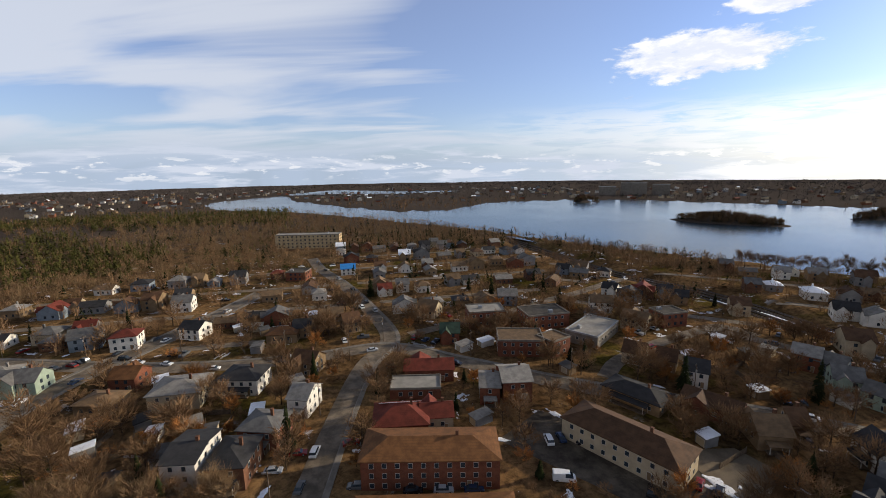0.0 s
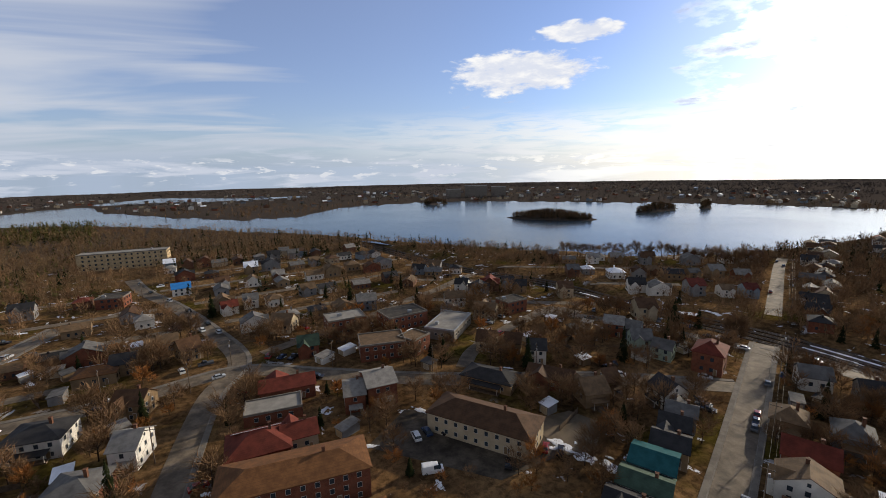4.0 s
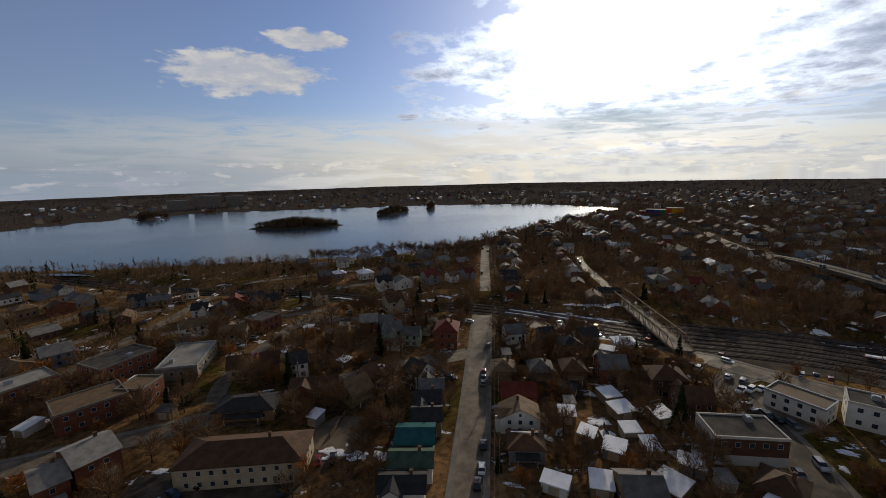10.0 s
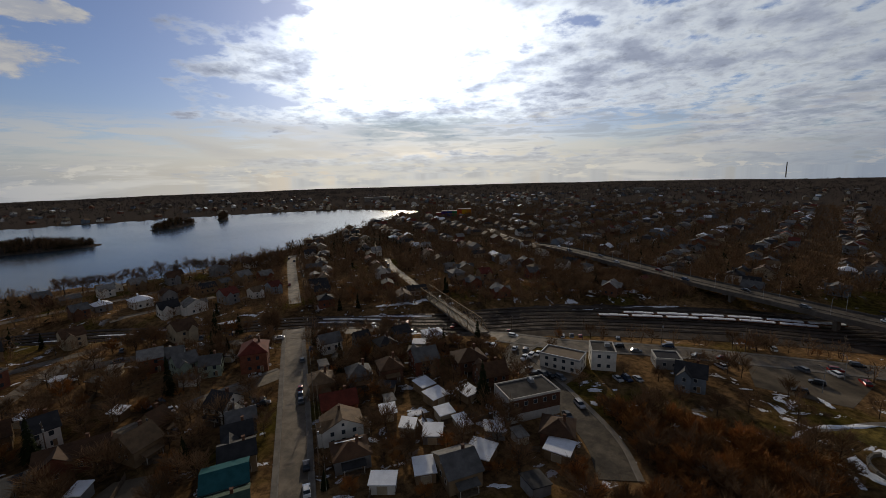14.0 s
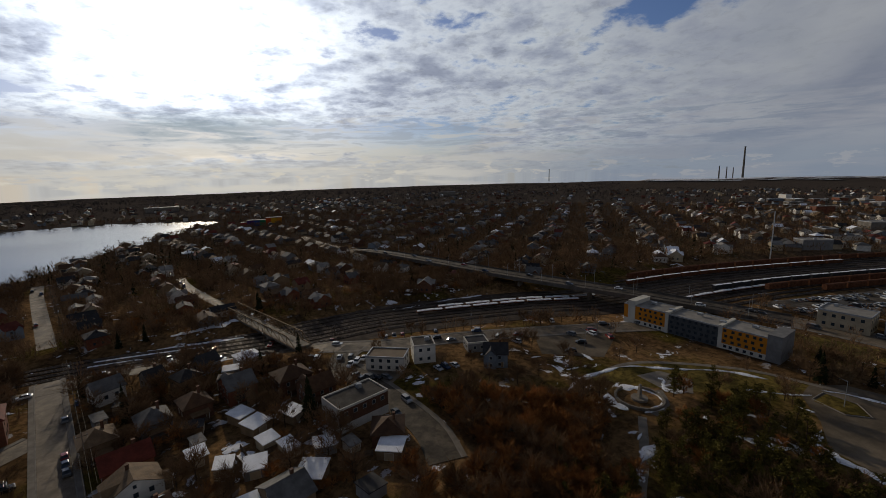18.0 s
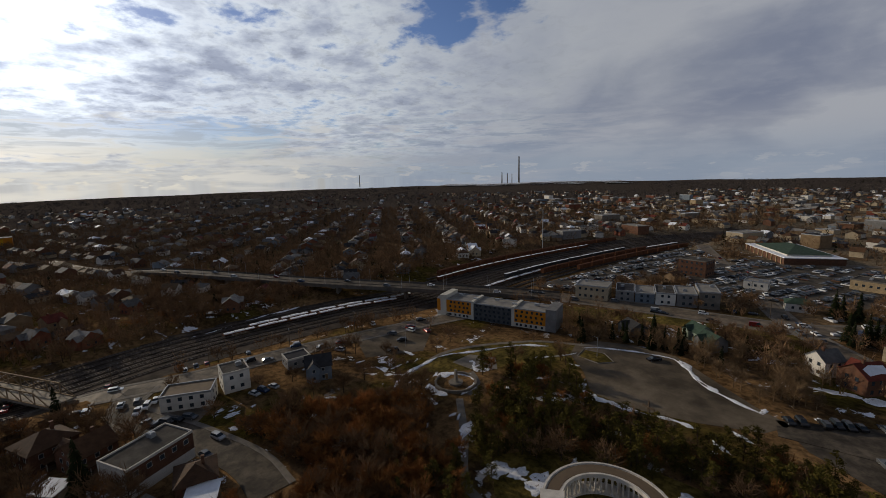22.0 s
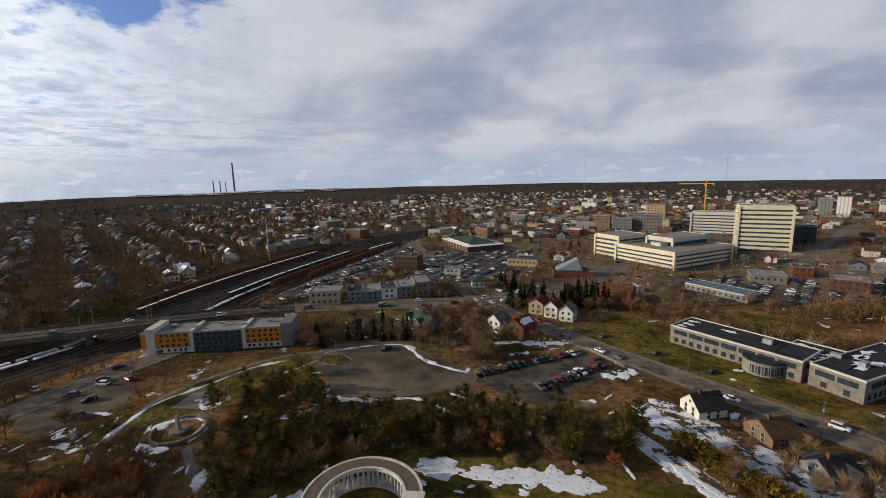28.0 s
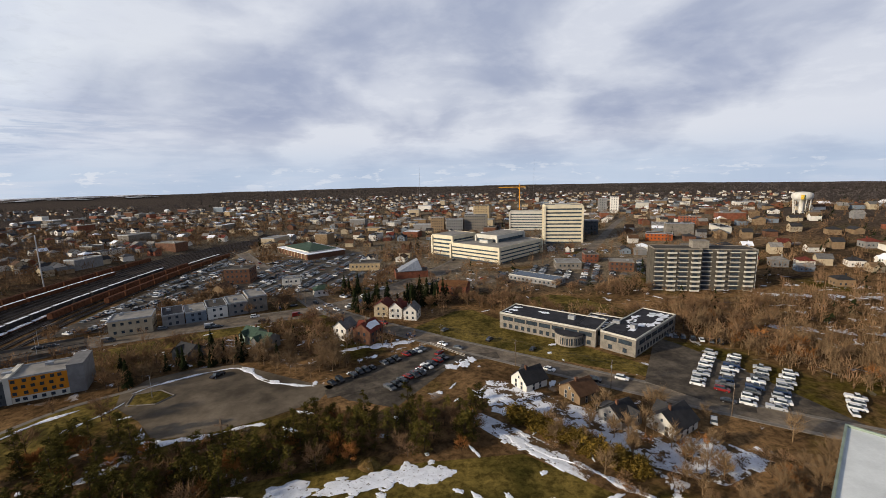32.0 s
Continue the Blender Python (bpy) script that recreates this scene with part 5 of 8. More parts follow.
def slab(x, y, rot):
    """The grey slab of flats: two stepped halves with pale balcony bands over dark glass."""
    KEEP.append((x, y, 34))
    root = thing("apartment_slab", x, y, gz(x, y) - 0.5, rot, "nine-storey grey slab of flats with pale stacked balconies", "apartment building")
    n, sh, d = 9, 2.9, 15.0
    face = surface("slab_brick", (0.085, 0.075, 0.060), 0.9, 0.3, 0.3, 4.0, 0.2)
    bal = Shape().box(-2.5, 2.5, 0, 1.5, -0.12, 0.05).box(-2.5, 2.5, 1.40, 1.5, 0.05, 1.0).box(-2.5, -2.42, 0, 1.40, 0.05, 1.0).box(2.42, 2.5, 0, 1.40, 0.05, 1.0).mesh("balcony", WALLS["pale"])
    dark = window_mesh(2.6, 1.7, GLASS, DARKMETAL)
    wide = window_mesh(4.4, 1.5, GLASS, DARKMETAL)
    for x0, x1, off, tall in ((-29.0, -2.0, 0.0, 0.0), (-2.0, 29.0, 3.2, -0.6)):
        w, c, top = x1 - x0, (x0 + x1) / 2, n * sh + tall
        half = part("half", Shape().box(-w / 2, w / 2 - 0.02, -d / 2, d / 2, -5, top).mesh("half", face), root, "grey-brown brick half of the slab", pose(c, off, 0))
        part("roof", flat_roof(w - 0.1, d, top, "tar").mesh("roof", WALLS["stone"], ROOFS["tar"]), half)
        for st in range(n):
            z = st * sh + 0.3
            for i in range(4):
                u = -w / 2 + w * (i + 0.5) / 4
                if i % 2:
                    b = part("balcony", bal, half, "", pose(u, -d / 2, z, 0, 0, 180))
                else:
                    part("window", wide, half, "", pose(u, -d / 2 - 0.02, z + 0.75, 0, 0, 180))
                part("window", dark, half, "", pose(u, -d / 2 - 0.015, z + 0.45, 0, 0, 180)) if i % 2 else part("spandrel", once("slab_band", lambda: Shape().box(-2.9, 2.9, -0.09, 0.02, 0, 0.55).mesh("spandrel", WALLS["pale"])), half, "", pose(u, -d / 2 - 0.02, z + 0.05))
    part("end_wall", Shape().box(29.0, 29.25, -d / 2 + 3.2, d / 2 + 3.2, -5, n * sh - 0.2).mesh("end_wall", WALLS["white"]), root, "blank white end wall")
    part("lift_house", Shape().box(-6, 3, -3, 4, n * sh, n * sh + 4.2).box(-6.2, 3.2, -3.2, 4.2, n * sh + 4.2, n * sh + 4.5).mesh("lift_house", WALLS["stone"]), root)


slab(-184, -241, 163)


def library(label="two-storey grey stone civic building with black flat roofs and snow patches"):
    root = thing("library", -71, -188, 0, 0, label, "library")
    KEEP.extend([(-60, -198, 12), (-78, -182, 16), (-98, -166, 20), (-112, -176, 16)])
    wings = [(-69, -186, 46, 17, 138, 7.6), (-104, -171, 43, 15, -143 + 180, 7.6), (-90, -174, 20, 20, 138, 7.2)]
    for x, y, w, d, rot, h in wings:
        m = pose(x + 71, y + 188, 0, 0, 0, rot)
        wl = part("wing", walls(w, d, h).mesh("wing", WALLS["stone"]), root, "", m)
        part("roof", flat_roof(w, d, h, "black").mesh("roof", WALLS["pale"], ROOFS["black"]), wl)
        for st in range(2):
            for side in (0, 180):
                for u in row_of(w, 6.2 if st else 3.1):
                    part("window", window_mesh(5.5 if st else 1.7, 1.9, GLASS, DARKMETAL), wl, "", pose(0, 0, 0, 0, 0, side) @ pose(u, d / 2, 1.0 + st * 3.5))
        for u in row_of(d, 6.2):
            for side in (90, -90):
                part("window", window_mesh(5.5, 1.9, GLASS, DARKMETAL), wl, "", pose(0, 0, 0, 0, 0, side) @ pose(u, w / 2, 4.5))
                part("window", window_mesh(1.7, 1.9, GLASS, DARKMETAL), wl, "", pose(0, 0, 0, 0, 0, side) @ pose(u, w / 2, 1.0))
        rng = random.Random(int(w))
        for k in range(4 if w > 45 else 13):
            px, py = rng.uniform(-0.42, 0.42) * w, rng.uniform(-0.34, 0.34) * d
            if w > 45:
                px = -0.1 * w - abs(px)
            pts = [(min(w * 0.47, max(-w * 0.47, px + math.cos(a) * rng.uniform(1, 4.6))), min(d * 0.46, max(-d * 0.46, py + math.sin(a) * rng.uniform(0.6, 2.2)))) for a in [i * math.tau / 13 for i in range(13)]]
            part("snow_patch", Shape().prism(pts, h + 0.03, h + 0.11).mesh("snow_patch", SNOW), wl, "thin snow left on the roof")
        part("roof_unit", Shape().box(-1.5, 1.5, -1, 1, h, h + 1.8).mesh("roof_unit", GREYMETAL), wl, "", pose(w * 0.2, 1, 0))
    b = [(math.cos(i * math.tau / 20) * 6.2, math.sin(i * math.tau / 20) * 6.2) for i in range(20)]
    bay = part("bay", Shape().prism(b, -1, 5.0).mesh("bay", WALLS["stone"]), root, "round stone bay with tall windows", pose(-72 + 71, -172 + 188, 0))
    part("roof", Shape().prism([(x * 1.04, y * 1.04) for x, y in b], 5.0, 5.5).mesh("roof", ROOFS["black"]), bay)
    for i in range(9):
        a = 90 + (i - 4) * 18 + 20
        part("window", window_mesh(1.4, 3.0, GLASS, DARKMETAL), bay, "", pose(0, 0, 0, 0, 0, a - 90) @ pose(0, 6.15, 0.9))


library()
# solar-panelled canopy building
sl = block(-92, -279, 36, 14, 133, 4.2, "grey", "black", "low building roofed with dark blue panels", 1, units=0, rim=TRIM)
for i in range(6):
    for j in range(2):
        part("solar_panel", once("solar", lambda: Shape().box(-2.6, 2.6, -2.8, 2.8, 0, 0.08).mesh("solar_panel", BLUEGLASS)), sl, "", pose(-14 + i * 5.6, -3 + j * 6, 4.45, 4, 0, 0))
# houses below the hill
house(28, -194, 8, 7.5, 59, 6, "gable", 3.0, "white", "grey", "", 2)
house(17, -189, 10, 9.5, 59, 6, "gable", 3.4, "brown", "red", "dark brick house with a broad gable", 2, snow=True)
house(11, -226, 9.6, 8, 72, 6, "gable", 2.4, "cream", "red", "", 2)
house(3.5, -221, 8.5, 7, 72, 6, "gable", 3.0, "white", "red", "", 2)
house(-4, -217, 8.0, 7, 72, 5.4, "gable", 3.0, "white", "grey", "", 2)
house(-32, -260, 18, 11, 158, 6.4, "gable", 2.4, "brick", "orange", "", 2)
house(-43, -137, 9.5, 8, 25, 3.0, "gable", 3.6, "white", "dark", "white gabled house with a steep black roof", 2)
house(-57, -127, 9, 9, 25, 3.0, "gable", 3.0, "tan", "brown", "", 2)
house(-63, -112, 8.5, 8, 27, 2.8, "gable", 3.0, "grey", "dark", "", 2)
house(-76, -106, 11, 9, 27, 3.0, "gable", 3.6, "white", "dark", "white house with a dark steep roof by the lane", 2)
house(70, -196, 8, 8, 150, 4.4, "gable", 2.6, "green", "green", "", 1)
house(62, -188, 8, 8, 150, 4.4, "gable", 2.6, "grey", "green", "", 1)
house(92, -182, 9, 8, 150, 3.6, "gable", 2.4, "charcoal", "dark", "", 1)
# the pale roof close by on the last headings
near_tower = block(-68.9, -43.75, 26, 18, 38, 30, "white", "white", "tall pale building with a white membrane roof and mint parapet", 9, rim=WALLS["green"], units=2, name="apartment_tower", category="apartment building", z=0)


def mural_building(x, y, rot):
    root = thing("mural_building", x, y, gz(x, y), rot, "former hospital painted in broad bright colour fields", "building")
    KEEP.append((x, y, 40))
    cols = [(0.45, 0.03, 0.05), (0.10, 0.04, 0.25), (0.03, 0.09, 0.35), (0.03, 0.25, 0.10), (0.65, 0.10, 0.02), (0.75, 0.38, 0.02), (0.70, 0.25, 0.02)]
    xs = [-36, -26, -16, -7, 2, 10, 18, 26]
    for i, c in enumerate(cols):
        hh = 6 if i < 1 else 9 + (i > 3) * 3
        part("painted_block", Shape().box(xs[i], xs[i + 1] - 0.02, -9, 9, -1, hh).mesh("painted_block", surface("mural_paint", tuple(q * 0.6 for q in c), 0.6, 0.2, 0.08, 2.0, 0.1)), root)
        part("roof", flat_roof(xs[i + 1] - xs[i], 18, hh, "membrane").mesh("roof", CONCRETE, ROOFS["membrane"]), root, "", pose((xs[i] + xs[i + 1]) / 2, 0, 0))


mural_building(735, 122, -84)

house(-69, 296, 10, 9, 14, 4.6, "gable", 2.8, "white", "blue", "white house with a bright blue metal roof", 2)
# ---------------------------------------------------------------- bridges
VIA = [(436, -6, 0.5), (394, -29, 4.2), (345, -58, 5.2), (288, -93, 5.2), (238, -128, 5.2), (200, -158, 4.6), (176, -186, 1.6), (150, -206, 0.3)]


def long_bridge():
    """The four-lane concrete viaduct over the rail yard."""
    root = thing("viaduct", 238, -128, 0, 0, "long grey concrete road viaduct on piers over the rail yard", "bridge")
    line = smooth_line(VIA, 5.0)
    flat_line = [q[:2] for q in line]
    base = [q[2] for q in line]
    rel = pose(-238, 128, 0)
    ROADS.append((flat_line, 9))
    for name, a, b, top, thick, mat in (("deck", 8.2, -8.2, 0.0, 1.3, OLDCONCRETE), ("carriageway", 7.0, -7.0, 0.06, 0.05, ASPHALT), ("parapet", 8.2, 7.9, 1.0, 1.0, OLDCONCRETE),
                                        ("parapet", -7.9, -8.2, 1.0, 1.0, OLDCONCRETE), ("median", 0.4, -0.4, 0.3, 0.25, OLDCONCRETE)):
        s = Shape()
        ribbon(s, flat_line, a, b, top, thick, 0, base)
        part(name, s.mesh(name, mat), root, "", rel)
    for i in range(4, len(line) - 8, 9):
        x, y, z = line[i]
        d = line[i + 1][:2] - line[i][:2]
        rot = math.degrees(math.atan2(d[1], d[0]))
        p = part("pier", Shape().box(-0.8, 0.8, -2.2, 2.2, gz(x, y) - 1, z - 2.2).box(-1.1, 1.1, -7, 7, z - 2.2, z - 1.3).mesh("pier", CONCRETE), root, "", rel @ pose(x, y, 0, 0, 0, rot))
    return line


via_line = long_bridge()


def street_lamp(x, y, z, rot, group="street lamps"):
    if "lamp" not in MESHES:
        MESHES["lamp"] = (Shape().tube((0, 0, -0.3), (0, 0, 8.5), 0.11, 0.06, 6).mesh("pole", GREYMETAL), Shape().tube((0, 0, 8.4), (1.7, 0, 8.9), 0.05, 0.04, 5).mesh("arm", GREYMETAL),
                          Shape().box(1.5, 2.2, -0.14, 0.14, 8.82, 8.96).mesh("lamp_head", DARKMETAL))
    root = thing("street_lamp", x, y, z, rot, "tall galvanised street lamp with a single arm", "street lamp", group)
    for n, me in zip(("pole", "arm", "lamp_head"), MESHES["lamp"]):
        part(n, me, root)


for i in range(4, len(via_line) - 3, 5):
    a, b = via_line[i], via_line[i + 1]
    d = (b - a)[:2]
    d = d / np.linalg.norm(d)
    for k in (7.6, -7.6):
        street_lamp(a[0] - d[1] * k, a[1] + d[0] * k, a[2], math.degrees(math.atan2(d[1], d[0])) + (90 if k < 0 else -90), "viaduct street lamps")


def truss_bridge():
    """The old pony-truss road bridge over the tracks."""
    a, b = np.array([186.0, 20.0]), np.array([258.0, 68.0])
    L = np.linalg.norm(b - a)
    rot = math.degrees(math.atan2(*(b - a)[::-1]))
    c = (a + b) / 2
    root = thing("truss_bridge", c[0], c[1], 0.35, rot, "narrow old steel truss road bridge with a timber walkway", "bridge")
    KEEP.append((c[0], c[1], 20))
    part("deck", Shape().box(-L / 2, L / 2, -4.2, 4.2, -0.6, 0).mesh("deck", CONCRETE), root)
    part("carriageway", Shape().box(-L / 2, L / 2, -3.2, 3.2, 0, 0.06).mesh("carriageway", ROAD), root)
    n = 12
    p = L / n
    for k in (-3.8, 3.8):
        part("chord", Shape().box(-L / 2 + p, L / 2 - p, k - 0.2, k + 0.2, 3.9, 4.3).mesh("chord", WALLS["tan"]), root, "rusty tan steel top chord")
        part("chord", Shape().box(-L / 2, L / 2, k - 0.2, k + 0.2, -0.2, 0.25).mesh("chord", WALLS["tan"]), root)
        for i in range(n):
            x0, x1 = -L / 2 + i * p, -L / 2 + (i + 1) * p
            lo, hi = ((x0, k, 0.1), (x1, k, 4.1)) if i < n / 2 else ((x0, k, 4.1), (x1, k, 0.1))
            part("diagonal", Shape().tube(lo, hi, 0.16, 0.16, 4).mesh("diagonal", WALLS["tan"]), root)
            if 0 < i:
                part("upright", Shape().box(x0 - 0.13, x0 + 0.13, k - 0.13, k + 0.13, 0.1, 4.0).mesh("upright", WALLS["tan"]), root)
    for i in range(2, n - 1, 2):
        x0 = -L / 2 + i * p
        part("crossbeam", Shape().box(x0 - 0.12, x0 + 0.12, -3.6, 3.6, 4.31, 4.5).mesh("crossbeam", WALLS["tan"]), root)
    for x0 in (-L / 6, L / 6):
        part("pier", Shape().box(x0 - 0.7, x0 + 0.7, -3, 3, -5, -0.6).mesh("pier", CONCRETE), root)


truss_bridge()


# ---------------------------------------------------------------- landmarks
def chimney_stack(az, r, base_z, top, rad, bands=False):
    x, y = r * math.sin(radians(az)), r * math.cos(radians(az))
    root = thing("smokestack", x, y, base_z, 0, "tall grey smelter smokestack on the horizon" if top > 150 else "slim smelter chimney on the horizon", "smokestack", "smelter stacks")
    part("shaft", Shape().tube((0, 0, -20), (0, 0, top), rad * 1.5, rad, 14).mesh("shaft", CONCRETE), root)
    part("rim", Shape().tube((0, 0, top), (0, 0, top + 4), rad * 1.12, rad * 1.12, 14).mesh("rim", DARKMETAL), root)


chimney_stack(138.4, 4250, 10, 228, 5.6)
chimney_stack(136.2, 4200, 10, 80, 4.0)
chimney_stack(136.9, 4200, 10, 72, 3.4)
chimney_stack(137.5, 4230, 10, 64, 3.0)
chimney_stack(117.4, 4200, 10, 90, 3.0)


def water_tower(x, y, z):
    root = thing("water_tower", x, y, z, 0, "white bowl-shaped municipal water tower with a coloured emblem panel", "water tower")
    KEEP.append((x, y, 18))
    root.scale = (0.7, 0.7, 0.75)
    prof = [(4, 0), (3.4, 8), (3.6, 16), (9, 19), (13.5, 22), (14, 26), (12.5, 29), (7, 30.6), (0.3, 31.2)]
    n = 24
    s = Shape()
    v = [(r * math.cos(i * math.tau / n), r * math.sin(i * math.tau / n), h) for r, h in prof for i in range(n)]
    f = [(j * n + i, j * n + (i + 1) % n, (j + 1) * n + (i + 1) % n, (j + 1) * n + i) for j in range(len(prof) - 1) for i in range(n)]
    part("tank", s.add(v, f).mesh("tank", WALLS["white"], smooth=True), root)
    for i in range(10):
        a = i * math.tau / 10
        part("leg", Shape().tube((9.5 * math.cos(a), 9.5 * math.sin(a), -4), (12 * math.cos(a), 12 * math.sin(a), 21), 0.6, 0.5, 6).mesh("leg", WALLS["white"]), root)
    a = math.atan2(-y, -x)
    part("emblem", Shape().box(14.05, 14.2, -4, 0, 20.5, 27).box(14.05, 14.2, 0.05, 1.6, 20.5, 27, 1).mesh("emblem", YELLOW, ROOFS["green"]), root, "yellow and green emblem panel", pose(0, 0, 0, 0, 0, math.degrees(a) + 10))


water_tower(-437, -424, gz(-437, -424))


def tower_crane(x, y):
    root = thing("tower_crane", x, y, gz(x, y), -20, "yellow tower crane over a building site", "crane")
    yel = surface("crane_yellow", (0.65, 0.32, 0.03), 0.5, 0.1)
    part("mast", Shape().box(-0.8, 0.8, -0.8, 0.8, -1, 52).mesh("mast", yel), root)
    part("jib", Shape().box(-12, 40, -0.5, 0.5, 52, 53.1).mesh("jib", yel), root)
    part("cab", Shape().box(-1, 3, -3, -1.4, 49, 52).mesh("cab", yel), root)
    part("counterweight", Shape().box(-12, -8, -1.4, 1.4, 49, 52).mesh("counterweight", CONCRETE), root)
    part("apex", Shape().tube((0, 0, 54), (0, 0, 60), 1.2, 0.2, 4).mesh("apex", yel), root)


tower_crane(-228, -800)


def antenna_mast(x, y, top):
    root = thing("radio_mast", x, y, gz(x, y), 0, "thin lattice radio mast", "radio mast", "radio masts")
    part("lattice", Shape().tube((0, 0, -1), (0, 0, top), 0.5, 0.35, 4).mesh("lattice", GREYMETAL), root)


antenna_mast(262, -330, 42)
antenna_mast(-70, -1500, 120)
antenna_mast(-640, -2000, 150)


def colonnade(x, y, R, rot):
    """The white curved colonnade of the hill garden."""
    root = thing("colonnade", x, y, gz(x, y), rot, "white curved stone colonnade with paired columns and a flat ring beam", "colonnade")
    stone = surface("weathered_white_stone", (0.55, 0.51, 0.45), 0.8, 0.2, 0.4, 4.0, 0.2)
    KEEP.append((x, y, R + 2))
    n, a0, a1 = 30, -105, 105
    pts = [radians(a0 + (a1 - a0) * i / n) for i in range(n + 1)]

    def ring(r0, r1, z0, z1, mat, name, slot_name=""):
        s = Shape()
        v, f = [], []
        for a in pts:
            c, q = math.cos(a), math.sin(a)
            v += [(r0 * c, r0 * q, z0), (r1 * c, r1 * q, z0), (r1 * c, r1 * q, z1), (r0 * c, r0 * q, z1)]
        for i in range(n):
            k = 4 * i
            f += [(k + j, k + (j + 1) % 4, k + 4 + (j + 1) % 4, k + 4 + j) for j in range(4)]
        f += [(0, 3, 2, 1), (4 * n, 4 * n + 1, 4 * n + 2, 4 * n + 3)]
        part(name, s.add(v, [q[::-1] for q in f]).mesh(name, mat), root)

    ring(R - 1.9, R + 1.9, -0.6, 0.35, stone, "plinth")
    ring(R - 1.9, R + 1.9, 4.3, 5.1, stone, "ring_beam")
    ring(R - 1.3, R + 1.3, 5.1, 5.25, ROOFS["tan"], "roof")
    ring(R - 2.1, R - 1.6, 5.1, 5.4, stone, "cornice")
    ring(R + 1.6, R + 2.1, 5.1, 5.4, stone, "cornice")
    col = Shape().box(-0.35, 0.35, -0.35, 0.35, 0, 0.3).tube((0, 0, 0.3), (0, 0, 3.6), 0.26, 0.21, 10).box(-0.33, 0.33, -0.33, 0.33, 3.6, 3.96).mesh("column", stone)
    for i in range(0, n + 1):
        for r in (R - 1.4, R + 1.4):
            part("column", col, root, "", pose(r * math.cos(pts[i]), r * math.sin(pts[i]), 0.35))
    for e in (0, n):
        part("end_pavilion", Shape().box(-2.3, 2.3, -1.4, 1.4, 4.2, 5.7).box(-2.5, 2.5, -1.6, 1.6, 5.7, 5.95).mesh("end_pavilion", stone), root, "", pose(R * math.cos(pts[e]), R * math.sin(pts[e]), 0, 0, 0, math.degrees(pts[e])))
    part("paving", Shape().prism([(1.6 * math.cos(i * math.tau / 24), 1.6 * math.sin(i * math.tau / 24)) for i in range(24)], 0.02, 0.3).mesh("paving", CONCRETE), root)


colonnade(40.5, -73.5, 11.2, -65)


def monument(x, y):
    root = thing("monument", x, y, gz(x, y), 0, "small stone pillar monument inside a low round wall", "monument")
    KEEP.append((x, y, 9))
    part("base", Shape().prism([(2.6 * math.cos(i * math.tau / 16), 2.6 * math.sin(i * math.tau / 16)) for i in range(16)], -0.2, 0.7).mesh("base", CONCRETE), root)
    part("pillar", Shape().prism([(-0.6, -0.6), (0.6, -0.6), (0.6, 0.6), (-0.6, 0.6)], 0.7, 5.2, top=[(-0.3, -0.3), (0.3, -0.3), (0.3, 0.3), (-0.3, 0.3)]).mesh("pillar", WALLS["stone"]), root)
    for i in range(14):
        a = radians(20 + i * 22)
        part("wall_block", Shape().box(-1.3, 1.3, -0.3, 0.3, -0.2, 1.0).mesh("wall_block", CONCRETE), root, "", pose(7.2 * math.cos(a), 7.2 * math.sin(a), 0, 0, 0, math.degrees(a) + 90))


monument(109, -90)


def cross(x, y):
    root = thing("wooden_cross", x, y, gz(x, y), -10, "tall dark wooden cross beside the loop road", "cross")
    part("upright", Shape().box(-0.25, 0.25, -0.2, 0.2, -0.5, 8.6).mesh("upright", POLE), root)
    part("crossbar", Shape().box(-1.9, 1.9, -0.16, 0.16, 6.4, 6.9).mesh("crossbar", POLE), root)
    part("plinth", Shape().box(-0.9, 0.9, -0.9, 0.9, -0.3, 0.5).mesh("plinth", CONCRETE), root)


cross(52, -114)


# ---------------------------------------------------------------- poles and wires
def utility_pole(x, y, rot, transformer=False):
    if "upole" not in MESHES:
        MESHES["upole"] = (Shape().tube((0, 0, -0.5), (0, 0, 10.5), 0.17, 0.11, 7).mesh("pole", POLE), Shape().box(-1.3, 1.3, -0.07, 0.07, 9.5, 9.68).mesh("crossarm", POLE),
                           Shape().tube((0, 0, 0), (0, 0, 0.28), 0.07, 0.04, 6).mesh("insulator", GREYMETAL), Shape().tube((0, 0, 0), (0, 0, 0.9), 0.25, 0.25, 8).mesh("transformer", GREYMETAL))
    root = thing("utility_pole", x, y, gz(x, y), rot, "weathered wooden utility pole with a crossarm", "utility pole", "utility poles")
    part("pole", MESHES["upole"][0], root)
    part("crossarm", MESHES["upole"][1], root)
    for k in (-1.15, 0, 1.15):
        part("insulator", MESHES["upole"][2], root, "", pose(k, 0, 9.68 if k else 10.5))
    if transformer:
        part("transformer", MESHES["upole"][3], root, "", pose(0.4, 0, 7.8))


